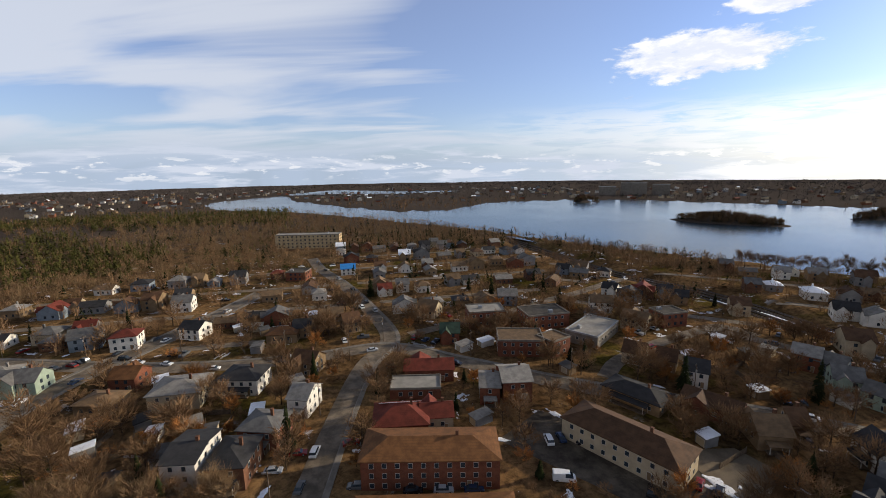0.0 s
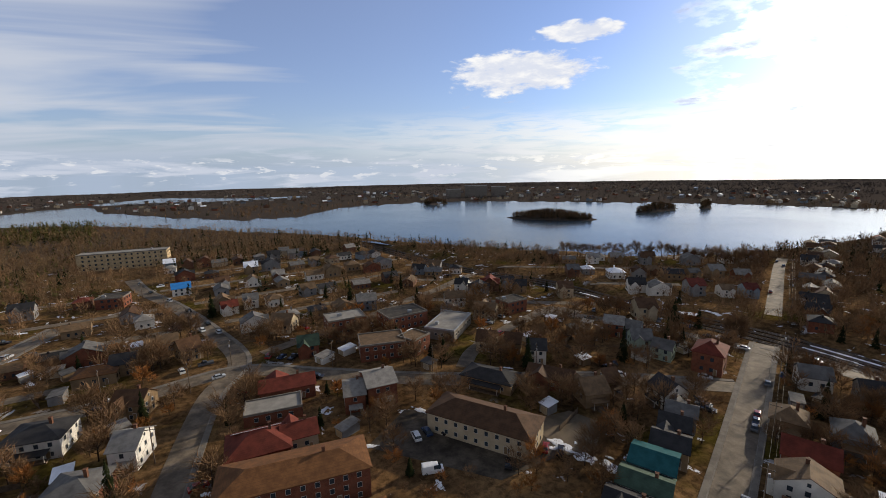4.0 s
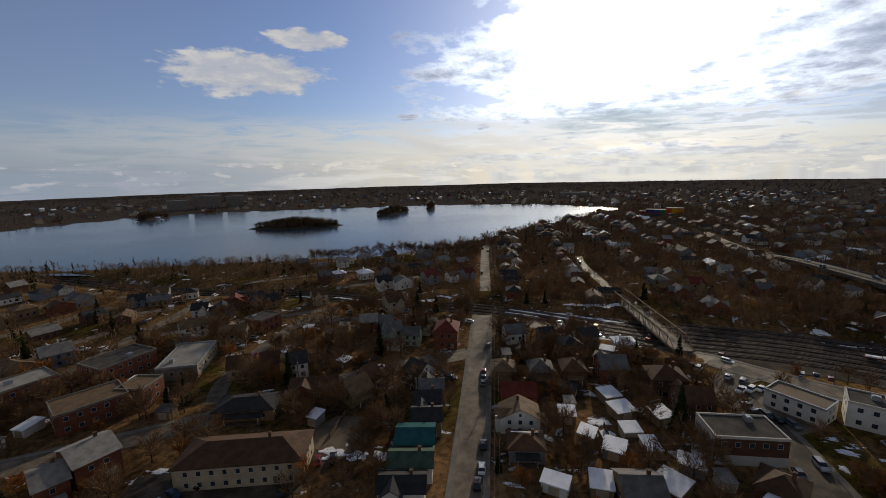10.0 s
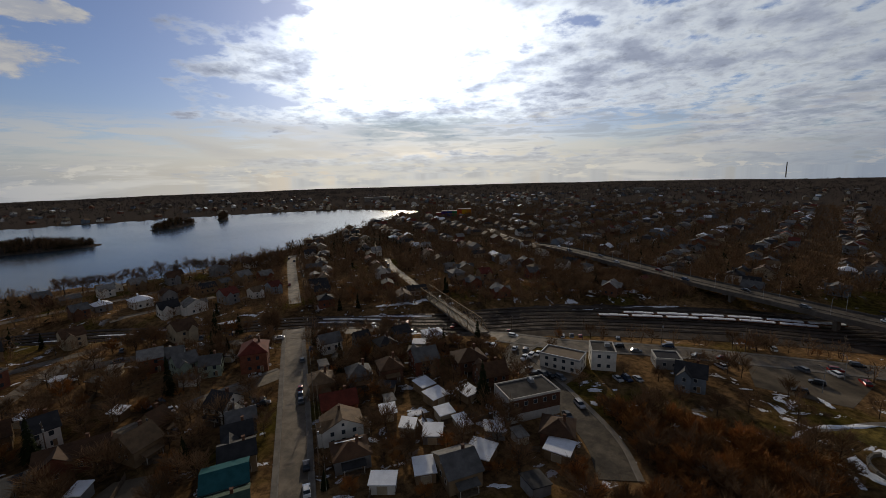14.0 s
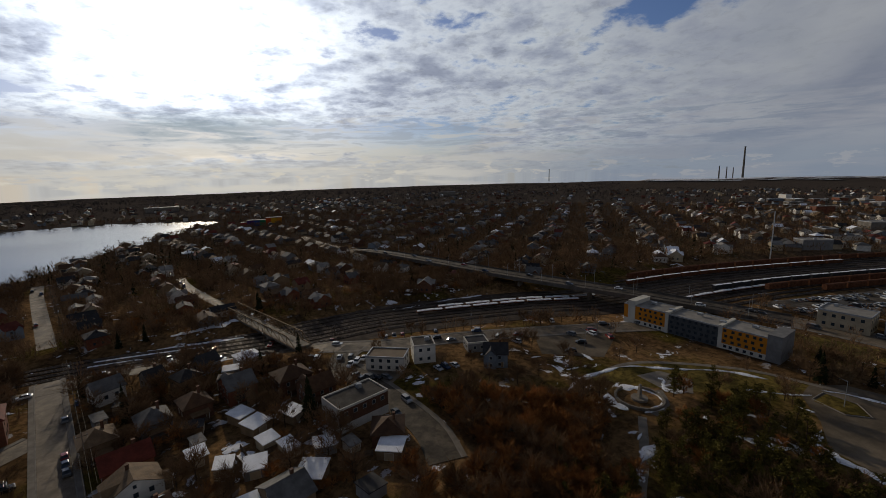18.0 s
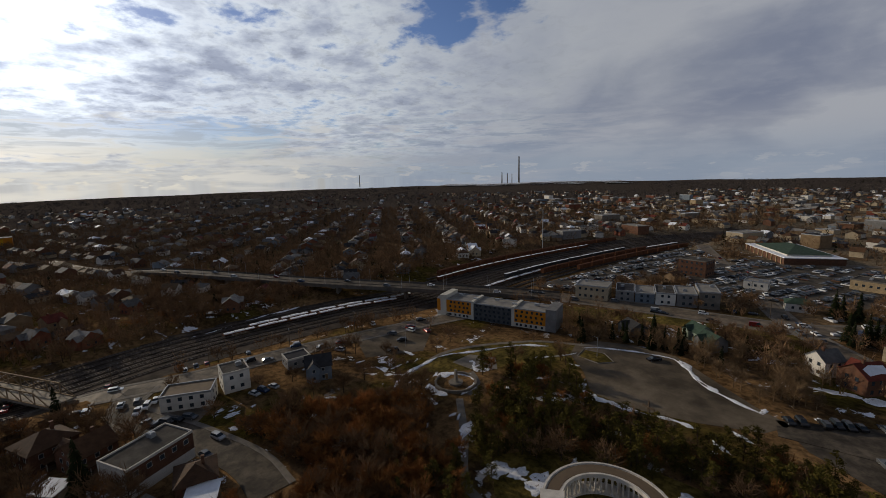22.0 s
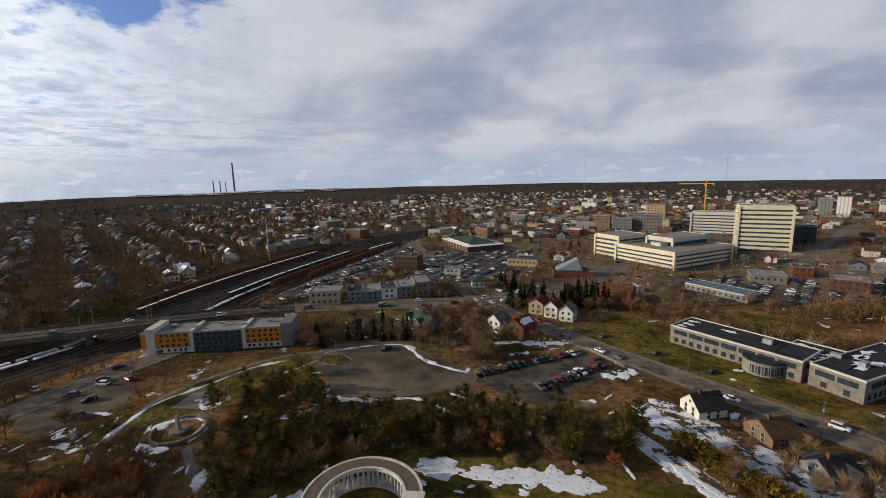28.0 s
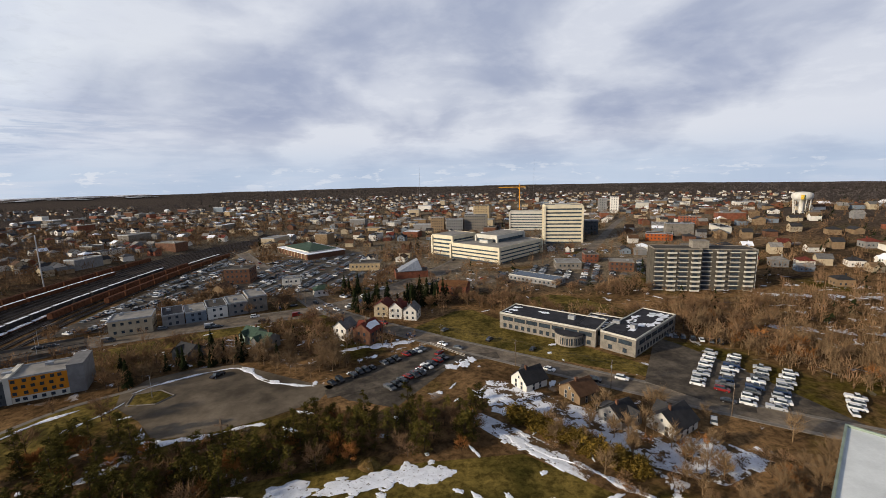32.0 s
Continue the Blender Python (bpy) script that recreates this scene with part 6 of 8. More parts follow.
def pole_line(points, side, spacing=34):
    """Poles beside a street with sagging wires between them."""
    line = smooth_line(points, 2.0)
    off = sides(line, side)
    tops, last = [], None
    for i, (x, y) in enumerate(off):
        if last is None or math.hypot(x - last[0], y - last[1]) > spacing:
            j = min(i + 1, len(off) - 1)
            rot = math.degrees(math.atan2(off[j][1] - y, off[j][0] - x)) - 90 if j > i else 0
            utility_pole(x, y, rot, len(tops) % 3 == 1)
            tops.append((x, y, gz(x, y), rot))
            last = (x, y)
    s = Shape()
    for a, b in zip(tops[:-1], tops[1:]):
        for k in (-1.15, 0, 1.15):
            z0 = 9.9 if k else 10.7
            ca, sa = math.cos(radians(a[3])), math.sin(radians(a[3]))
            cb, sb = math.cos(radians(b[3])), math.sin(radians(b[3]))
            p0, p1 = Vector((a[0] + ca * k, a[1] + sa * k, a[2] + z0)), Vector((b[0] + cb * k, b[1] + sb * k, b[2] + z0))
            prev = p0
            for q in range(1, 7):
                t = q / 6
                cur = p0.lerp(p1, t) - Vector((0, 0, 4 * 0.7 * t * (1 - t)))
                s.tube(prev, cur, 0.018, 0.018, 3, caps=False)
                prev = cur
    tagged(new("overhead_wires", s.mesh("overhead_wires", DARKMETAL)), "thin dark overhead wires between utility poles", "overhead wires", kind="stuff")


pole_line([(60, 42), (106, 68.5), (165, 103), (188, 116)], -6.2, 30)
pole_line([(218, 133), (262, 160), (326, 199)], -6.5)
pole_line([(-32.5, 80), (-32.5, 115), (-31, 150), (-41, 216), (-67, 267), (-94, 311)], 6.0, 36)
pole_line([(-182, 156), (-111, 150), (-60, 155), (-25, 166), (36, 136), (97, 112), (136, 90)], 6.4, 38)
pole_line([(190, 70), (188, 30), (178, -15), (177, -48), (174, -80), (166, -130)], 6.5, 30)
pole_line([(304, 97), (345, 122), (420, 150)], 6)
pole_line([(85, -313), (46, -242), (-7, -190), (-40, -162), (-78, -131), (-110, -106)], -6.0, 34)
for q in ((88, -146), (149, -95), (160, -108)):
    street_lamp(q[0], q[1], 0, 40)


# ---------------------------------------------------------------- vehicles
def car_meshes(kind):
    """Body, glasshouse, roof panel and wheel of a car."""
    L, W, H = {"sedan": (4.6, 1.8, 1.45), "suv": (4.7, 1.9, 1.75), "van": (5.4, 2.0, 2.3), "pickup": (5.6, 2.0, 1.85)}[kind]
    hb = {"sedan": 0.92, "suv": 1.05, "van": 1.25, "pickup": 1.1}[kind]
    cab = {"sedan": (-1.75, -1.1, 0.55, 1.2), "suv": (-2.15, -1.9, 0.6, 1.3), "van": (-2.6, -2.5, 1.3, 2.1), "pickup": (-0.5, -0.3, 0.9, 1.5)}[kind]
    y = W / 2
    prof = [(-L / 2, 0.35), (-L / 2 + 0.08, hb - 0.1), (-L / 2 + 0.25, hb), (cab[3], hb), (L / 2 - 0.25, hb - 0.14), (L / 2, hb - 0.3), (L / 2, 0.35), (L / 2 - 0.2, 0.22), (-L / 2 + 0.2, 0.22)]
    n = len(prof)
    b = Shape()
    v = [(px, -y + (0.08 if pz > hb - 0.05 else 0), pz) for px, pz in prof] + [(px, y - (0.08 if pz > hb - 0.05 else 0), pz) for px, pz in prof]
    b.add(v, [tuple(range(n)), tuple(range(n, 2 * n))[::-1]] + [(i, n + i, n + (i + 1) % n, (i + 1) % n) for i in range(n)])
    g = Shape()
    yt = y - 0.22
    g.add([(cab[0], -y + 0.08, hb), (cab[3], -y + 0.08, hb), (cab[3], y - 0.08, hb), (cab[0], y - 0.08, hb), (cab[1], -yt, H - 0.05), (cab[2], -yt, H - 0.05), (cab[2], yt, H - 0.05), (cab[1], yt, H - 0.05)],
          [(0, 3, 2, 1), (4, 5, 6, 7), (0, 1, 5, 4), (1, 2, 6, 5), (2, 3, 7, 6), (3, 0, 4, 7)], 0 if kind != "van" else 0)
    r = Shape()
    r.prism([(cab[1] - 0.04, -yt - 0.02), (cab[2] + 0.04, -yt - 0.02), (cab[2] + 0.04, yt + 0.02), (cab[1] - 0.04, yt + 0.02)], H - 0.05, H,
            top=[(cab[1] + 0.1, -yt + 0.1), (cab[2] - 0.1, -yt + 0.1), (cab[2] - 0.1, yt - 0.1), (cab[1] + 0.1, yt - 0.1)])
    if kind == "van":
        r.box(-2.62, 0.2, -y + 0.05, y - 0.05, hb - 0.02, H - 0.06)
    wh = Shape().tube((0, -0.11, 0), (0, 0.11, 0), 0.33, 0.33, 12).tube((0, -0.115, 0), (0, 0.115, 0), 0.19, 0.19, 8, 1)
    return b, g, r, wh, L, y


FAR_CARS = Shape()
FAR_PAINT = ["white", "black", "grey", "silver", "red", "blue", "brown"]


def far_car(x, y, rot, paint, kind):
    """A car of the far lots, joined with the others there."""
    b, g, r, wh, L, hy = once(("shape", kind), lambda: car_meshes(kind))
    m = pose(x, y, gz(x, y) + 0.15, 0, 0, rot)
    for sh, slot in ((b, FAR_PAINT.index(paint)), (g, len(FAR_PAINT)), (r, FAR_PAINT.index(paint))):
        FAR_CARS.add([m @ Vector(v) for v in sh.v], sh.f, slot)


def car(x, y, rot, paint="white", kind="sedan", near=True, z=None, group="parked cars"):
    if not near:
        return far_car(x, y, rot, paint, kind)
    key = ("car", kind, paint)
    if key not in MESHES:
        b, g, r, wh, L, hy = car_meshes(kind)
        MESHES[key] = (b.mesh("body", CARPAINT[paint], TRIM), g.mesh("glasshouse", GLASS), r.mesh("roof", CARPAINT[paint]), once(("wheel", kind), lambda: wh.mesh("wheel", TYRE, GREYMETAL)), L, hy)
    b, g, r, wh, L, hy = MESHES[key]
    word = {"sedan": "sedan", "suv": "sport utility car", "van": "delivery van", "pickup": "pickup truck"}[kind]
    root = thing("car" if kind in ("sedan", "suv") else kind, x, y, (gz(x, y) if z is None else z) + 0.1, rot, f"{paint} {word} parked on the asphalt", "car", group)
    part("body", b, root)
    part("glasshouse", g, root)
    part("roof", r, root)
    if near:
        for sx in (-L * 0.31, L * 0.31):
            for sy in (-hy + 0.1, hy - 0.1):
                part("wheel", wh, root, "", pose(sx, sy, 0.31))
    return root


rng = random.Random(5)
PAINTS = ["white", "black", "grey", "silver", "red", "blue", "black", "grey", "white"]


def parked(x0, y0, x1, y1, n, rot, near=True, mix=None, kinds=("sedan", "suv", "sedan", "pickup"), gaps=0.08):
    for i in range(n):
        if rng.random() < gaps:
            continue
        t = i / max(1, n - 1)
        car(x0 + (x1 - x0) * t + rng.uniform(-0.2, 0.2), y0 + (y1 - y0) * t + rng.uniform(-0.3, 0.3), rot + rng.choice((0, 180)) + rng.uniform(-3, 3), rng.choice(mix or PAINTS), rng.choice(kinds), near)


parked(27, -147.5, -7, -174, 16, 38 + 90, True, ["black", "black", "grey", "red", "white", "black"])
parked(-3, -151, -15, -163, 6, 130, True, ["white", "grey", "black", "red", "white"])
parked(2, -146, -10, -158, 6, 130, True, ["black", "black", "red", "grey", "black", "black"])
parked(6, -141, -5, -151, 6, 130, True, ["black", "grey", "black"], gaps=0.2)
for a, b, n in (((-100, -128), (-123, -151), 8), ((-105.5, -123), (-129, -146), 8), ((-107, -114), (-131, -135), 8), ((-113, -110), (-137, -130), 8), ((-133, -103), (-142, -112), 4)):
    parked(*a, *b, n, -42, True, ["white", "white", "silver", "white", "silver", "red", "white", "grey", "blue"], ("pickup", "suv", "suv"))
parked(-112, -176, -134, -160, 9, 60, True, ["black", "grey", "white"])
for q in ((165, -98, 20, "grey"), (155, -97, 60, "black"), (163, -107, 10, "white"), (148, -88, 70, "black"), (181, -58, 80, "blue"), (178, -38, 88, "black"), (172, -66, 90, "grey"), (164, -71, 30, "silver")):
    car(q[0], q[1], q[2], q[3], "suv")
car(72, -160, 60, "black", "pickup")
parked(161, 0, 170, -10, 5, -20, True, ["white", "white", "grey"])
parked(150, -2, 146, -12, 4, 40, True, ["black", "grey"])
parked(148, -32, 150, -42, 4, 20, True)
for x, y, r, p, k in ((27.5, 103, 92, "white", "suv"), (31, 104, 96, "blue", "sedan"), (35, 103, 110, "black", "sedan"), (27.5, 88.5, -8, "white", "van"), (-39, 99, 10, "red", "sedan"), (-43, 92.5, 5, "silver", "sedan"),
                      (-26, 103, 20, "red", "sedan"), (6, 85.5, 2, "blue", "sedan"), (-1, 85.4, 0, "silver", "sedan"), (-8, 85.4, 0, "black", "sedan"), (58, 86, 50, "red", "sedan"), (61, 83.5, 50, "black", "sedan"),
                      (46, 84, 60, "black", "sedan"), (-30, 163, 20, "silver", "sedan"), (-120, 154, 5, "white", "suv"), (-108, 153, -8, "white", "sedan"), (-128, 158, 0, "black", "suv"), (-64, 158, 10, "silver", "sedan"),
                      (131, 99, -60, "silver", "sedan"), (146, 88, 30, "grey", "sedan"), (113, 84, -55, "black", "pickup"), (88, 54.5, 31, "black", "sedan"), (80, 50, 31, "white", "sedan"), (150, 110, 100, "white", "sedan"), (153, 113, 100, "silver", "sedan"), (157, 90, 20, "blue", "sedan")):
    car(x, y, r, p, k)
# traffic on the viaduct and the far lots
for i, t in enumerate((8, 13, 19, 24, 30, 35, 41, 47, 52, 60, 64)):
    if t < len(via_line) - 1:
        a, b = via_line[t], via_line[t + 1]
        d = (b - a)[:2] / np.linalg.norm((b - a)[:2])
        k = 3.4 * (-1) ** i
        car(a[0] - d[1] * k, a[1] + d[0] * k, math.degrees(math.atan2(d[1], d[0])), PAINTS[i % 9], ("sedan", "suv")[i % 2], True, a[2] + 0.02, "cars on the viaduct")
for t in range(6, 44, 5):
    a, b = viaduct[t], viaduct[t + 1]
    d = (b - a) / np.linalg.norm(b - a)
    k = 4.0 * (-1) ** t
    car(a[0] - d[1] * k, a[1] + d[0] * k, math.degrees(math.atan2(d[1], d[0])), PAINTS[t % 9], ("suv", "van")[t % 10 == 1], True, None, "cars on the street")
def train(start, n, off, kind, paint):
    """Railway cars coupled along one track."""
    pts = sides(rail_line, off)
    acc, k, i = 0.0, 0, start
    step = 16.5
    pos = []
    for j in range(start, len(pts) - 1):
        seg = math.hypot(pts[j + 1][0] - pts[j][0], pts[j + 1][1] - pts[j][1])
        while acc <= seg and len(pos) < n:
            t = acc / seg
            pos.append((pts[j][0] + (pts[j + 1][0] - pts[j][0]) * t, pts[j][1] + (pts[j + 1][1] - pts[j][1]) * t, math.degrees(math.atan2(pts[j + 1][1] - pts[j][1], pts[j + 1][0] - pts[j][0]))))
            acc += step
        acc -= seg
    for x, y, r in pos:
        root = thing("railway_car", x, y, gz(x, y) + 0.5, r, f"{paint[1]} {kind} railway car standing on the track", "railway car", "standing trains")
        if kind == "flat":
            part("deck", once("rc_flat", lambda: Shape().box(-7.8, 7.8, -1.35, 1.35, 0.9, 1.3).mesh("deck", RUST)), root)
            part("load", once("rc_load", lambda: Shape().box(-7.2, -2.6, -1.0, 0.9, 1.3, 1.75).box(-2.2, 2.4, -0.9, 1.05, 1.3, 1.85).box(2.8, 7.2, -1.0, 1.0, 1.3, 1.7).mesh("load", THAW)), root, "snow lying on the deck")
        elif kind == "box":
            part("body", once(("rc_box", paint[1]), lambda: Shape().box(-7.6, 7.6, -1.45, 1.45, 0.9, 4.0).prism([(-7.7, -1.5), (7.7, -1.5), (7.7, 1.5), (-7.7, 1.5)], 4.0, 4.35, top=[(-7.7, -0.7), (7.7, -0.7), (7.7, 0.7), (-7.7, 0.7)]).mesh("body", paint[0])), root)
            part("door", once("rc_door", lambda: Shape().box(-1.3, 1.3, -1.52, 1.52, 1.0, 3.9).mesh("door", RUST)), root)
        else:
            part("hopper", once(("rc_hop", paint[1]), lambda: Shape().prism([(-7.0, -0.9), (7.0, -0.9), (7.0, 0.9), (-7.0, 0.9)], 0.8, 3.4, top=[(-7.7, -1.45), (7.7, -1.45), (7.7, 1.45), (-7.7, 1.45)]).mesh("hopper", paint[0])), root)
            part("snow_load", once("rc_snow", lambda: Shape().box(-7.3, -0.4, -0.9, 1.1, 3.4, 3.5).box(0.5, 7.2, -1.1, 0.8, 3.4, 3.5).mesh("snow_load", THAW)), root, "thin snow on the load")
        for k in (-5.4, 5.4):
            part("bogie", once("rc_bogie", lambda: Shape().box(-1.4, 1.4, -1.0, 1.0, 0.25, 0.9).tube((-0.9, -0.85, 0.45), (-0.9, 0.85, 0.45), 0.45, 0.45, 10).tube((0.9, -0.85, 0.45), (0.9, 0.85, 0.45), 0.45, 0.45, 10).mesh("bogie", DARKMETAL)), root, "", pose(k, 0, 0))


def rail_index(y):
    return min(range(len(rail_line)), key=lambda i: abs(rail_line[i][1] - y) + (1000 if rail_line[i][1] > 450 else 0))


train(rail_index(-44), 6, 2, "flat", (RUST, "snow-topped"))
train(rail_index(-60), 6, 7, "flat", (RUST, "snow-topped"))
train(rail_index(-190), 12, 19, "hopper", (RUST, "rust-brown"))
train(rail_index(-205), 15, 31, "box", (RUST, "rust-red"))
train(rail_index(-230), 10, -14, "hopper", (DARKMETAL, "dark grey"))
train(rail_index(-260), 9, -26, "box", (RUST, "rust-red"))
train(rail_index(-290), 10, -38, "box", (RUST, "rust-red"))
train(rail_index(-175), 18, -20, "flat", (RUST, "snow-topped"))


def on_kerb(line, half, every, seed, near_to=165):
    """Cars drawn up along a street and in the drives behind it."""
    rnd = random.Random(seed)
    for side in (1, -1):
        off = sides(line, side * (half - 1.2))
        drive = sides(line, side * (half + 7.5))
        for i in range(2, len(line) - 2):
            r = math.hypot(*line[i][:2])
            if r < 78 or r > 420:
                continue
            d = line[i + 1] - line[i]
            rot = math.degrees(math.atan2(d[1], d[0]))
            if rnd.random() < every:
                car(*off[i], rot, rnd.choice(PAINTS), rnd.choice(("sedan", "suv")), r < near_to)
            if rnd.random() < every * 1.6 and not any((drive[i][0] - k[0]) ** 2 + (drive[i][1] - k[1]) ** 2 < (k[2] - 0.5) ** 2 for k in KEEP):
                car(*drive[i], rot + 90, rnd.choice(PAINTS), rnd.choice(("sedan", "suv", "pickup")), r < near_to)


lot_rng = random.Random(77)


def lot_has(poly, x, y):
    c = False
    for (x0, y0), (x1, y1) in zip(poly, poly[1:] + poly[:1]):
        if (y0 > y) != (y1 > y) and x < (x1 - x0) * (y - y0) / (y1 - y0) + x0:
            c = not c
    return c


for name, outline, _, _ in PARKS:
    if name in ("parking_mall", "parking_yard", "parking_civic"):
        a = radians(-15 if name != "parking_civic" else -28)
        ca, sa = math.cos(a), math.sin(a)
        for i in range(-60, 60):
            for j in range(-90, 90):
                u, v = i * 9.5 + (5.2 if j % 2 else 0) * 0 + (0 if i % 2 else 2.2), j * 2.9
                x, y = 30 + u * ca - v * sa, -330 + u * sa + v * ca
                if lot_has(outline, x, y) and lot_rng.random() < 0.62 and not any((x - k[0]) ** 2 + (y - k[1]) ** 2 < (k[2] + 1) ** 2 for k in KEEP):
                    far_car(x, y, math.degrees(a) + lot_rng.choice((0, 180)), lot_rng.choice(("black", "grey", "grey", "black", "brown", "silver", "white", "black")), lot_rng.choice(("sedan", "suv")))
for q, (line, half) in enumerate(ROADS[:16]):
    on_kerb(line, half, 0.07, 50 + q)
tagged(new("far_parked_cars", FAR_CARS.mesh("far_parked_cars", *[CARPAINT[p] for p in FAR_PAINT], GLASS)), "rows of small parked cars in the downtown lots", "cars", kind="stuff")




def rail_fence(points, label):
    """A white-painted post and rail fence."""
    x0, y0 = points[0]
    root = thing("fence", x0, y0, gz(x0, y0), 0, label, "fence")
    for (ax, ay), (bx, by) in zip(points[:-1], points[1:]):
        L = math.hypot(bx - ax, by - ay)
        rot = math.degrees(math.atan2(by - ay, bx - ax))
        n = max(2, int(L / 2.2))
        for i in range(n):
            t = i / n
            part("post", once("fpost", lambda: Shape().box(-0.08, 0.08, -0.08, 0.08, -0.3, 1.35).mesh("post", TRIM)), root, "", pose(ax + (bx - ax) * t - x0, ay + (by - ay) * t - y0, 0))
        for z in (0.5, 1.1):
            part("rail", Shape().box(0, L, -0.04, 0.04, z, z + 0.14).mesh("rail", TRIM), root, "", pose(ax - x0, ay - y0, 0, 0, 0, rot))


rail_fence([(-6, -178), (-11, -178.5), (-24, -163)], "white post and rail fence round the parking lot")


def wood_fence(x, y, L, rot, h=1.7):
    root = thing("board_fence", x, y, gz(x, y), rot, "weathered grey board fence between back yards", "fence", "yard fences")
    part("fence_panel", once(("boards", round(L)), lambda: Shape().box(-L / 2, L / 2, -0.03, 0.03, 0.05, h).mesh("fence_panel", POLE)), root)
    for k in (-0.5, 0, 0.5):
        part("post", once("bpost", lambda: Shape().box(-0.07, 0.07, -0.07, 0.07, -0.3, 1.85).mesh("post", POLE)), root, "", pose(k * L, 0.1, 0))


fence_rng = random.Random(14)
for _ in range(400):
    az, r = fence_rng.uniform(-45, 92), fence_rng.uniform(88, 185)
    x, y = r * math.sin(radians(az)), r * math.cos(radians(az))
    L = fence_rng.choice((8, 12, 16))
    if sum(1 for o in bpy.data.objects if o.name.startswith("board_fence")) >= 45:
        break
    if not any((x - k[0]) ** 2 + (y - k[1]) ** 2 < (k[2] + L / 2) ** 2 for k in KEEP) and not any((x - p[0]) ** 2 + (y - p[1]) ** 2 < (half + L / 2 + 2) ** 2 for line, half in ROADS for p in line[::2]):
        wood_fence(x, y, L, fence_rng.choice((-58, 32, 4, 94)) + fence_rng.uniform(-4, 4))


def dirt_mound(x, y):
    root = thing("dirt_mound", x, y, gz(x, y), 0, "rough brown earth mound on the lawn", "mound")
    s = Shape()
    n = 16
    v = [(r * math.cos(i * math.tau / n) * (1 + 0.12 * math.sin(3 * i)), r * math.sin(i * math.tau / n) * (1 + 0.1 * math.cos(5 * i)), z) for r, z in ((3.4, -0.2), (2.6, 0.7), (1.3, 1.5), (0.3, 1.8)) for i in range(n)]
    f = [(j * n + i, j * n + (i + 1) % n, (j + 1) * n + (i + 1) % n, (j + 1) * n + i) for j in range(3) for i in range(n)] + [tuple(range(3 * n, 4 * n))]
    part("earth", s.add(v, f).mesh("earth", GROUND), root)
    KEEP.append((x, y, 4))


dirt_mound(10.5, -101)
# ---------------------------------------------------------------- trees
def ribbon_twig(v, f, a, b, wid, rnd):
    """A flat tapering twig of two triangles."""
    d = (b - a)
    side = d.cross(Vector((rnd.uniform(-1, 1), rnd.uniform(-1, 1), rnd.uniform(-0.3, 0.3)))).normalized() * wid
    k = len(v)
    v += [a - side, a + side, b]
    f.append((k, k + 1, k + 2))


def bare_tree(seed, h, spread, twigs=520, wid=0.075, fork=0.32):
    """Trunk with limbs, and a crown of fine bare twigs."""
    rnd = random.Random(seed)
    s = Shape()
    v, f = [], []
    top = Vector((rnd.uniform(-0.3, 0.3), rnd.uniform(-0.3, 0.3), h * 0.62))
    s.tube((0, 0, -0.5), top * 0.5, h * 0.022, h * 0.016, 6, caps=False)
    s.tube(top * 0.5, top, h * 0.016, h * 0.007, 5, caps=False)
    tips = []
    n = 11
    for i in range(n):
        t = fork + (1 - fork) * i / n
        a = top * t
        ang = i * 2.4 + rnd.uniform(-0.4, 0.4)
        ln = spread * (1.0 - 0.45 * (i / n)) * rnd.uniform(0.75, 1.1)
        rise = h * rnd.uniform(0.16, 0.34)
        mid = a + Vector((math.cos(ang) * ln * 0.5, math.sin(ang) * ln * 0.5, rise * 0.45))
        end = a + Vector((math.cos(ang) * ln, math.sin(ang) * ln, rise))
        s.tube(a, mid, h * 0.0085, h * 0.006, 4, caps=False)
        s.tube(mid, end, h * 0.006, h * 0.002, 3, caps=False)
        tips += [(mid, end - mid), (mid.lerp(end, 0.5), end - mid), (end, end - mid), (mid.lerp(end, 0.75), end - mid)]
    tips.append((top, Vector((0, 0, h * 0.2))))
    tips.append((top * 0.85, Vector((0, 0, h * 0.2))))
    for i in range(twigs):
        p, d = tips[rnd.randrange(len(tips))]
        q = p + Vector((rnd.gauss(0, 1), rnd.gauss(0, 1), rnd.gauss(0.1, 0.8))) * spread * 0.13
        e = q + (d.normalized() + Vector((rnd.uniform(-1, 1), rnd.uniform(-1, 1), rnd.uniform(-0.2, 1.0)))) * rnd.uniform(0.08, 0.20) * h
        ribbon_twig(v, f, q, e, wid * rnd.uniform(0.6, 1.5), rnd)
    return s, v, f


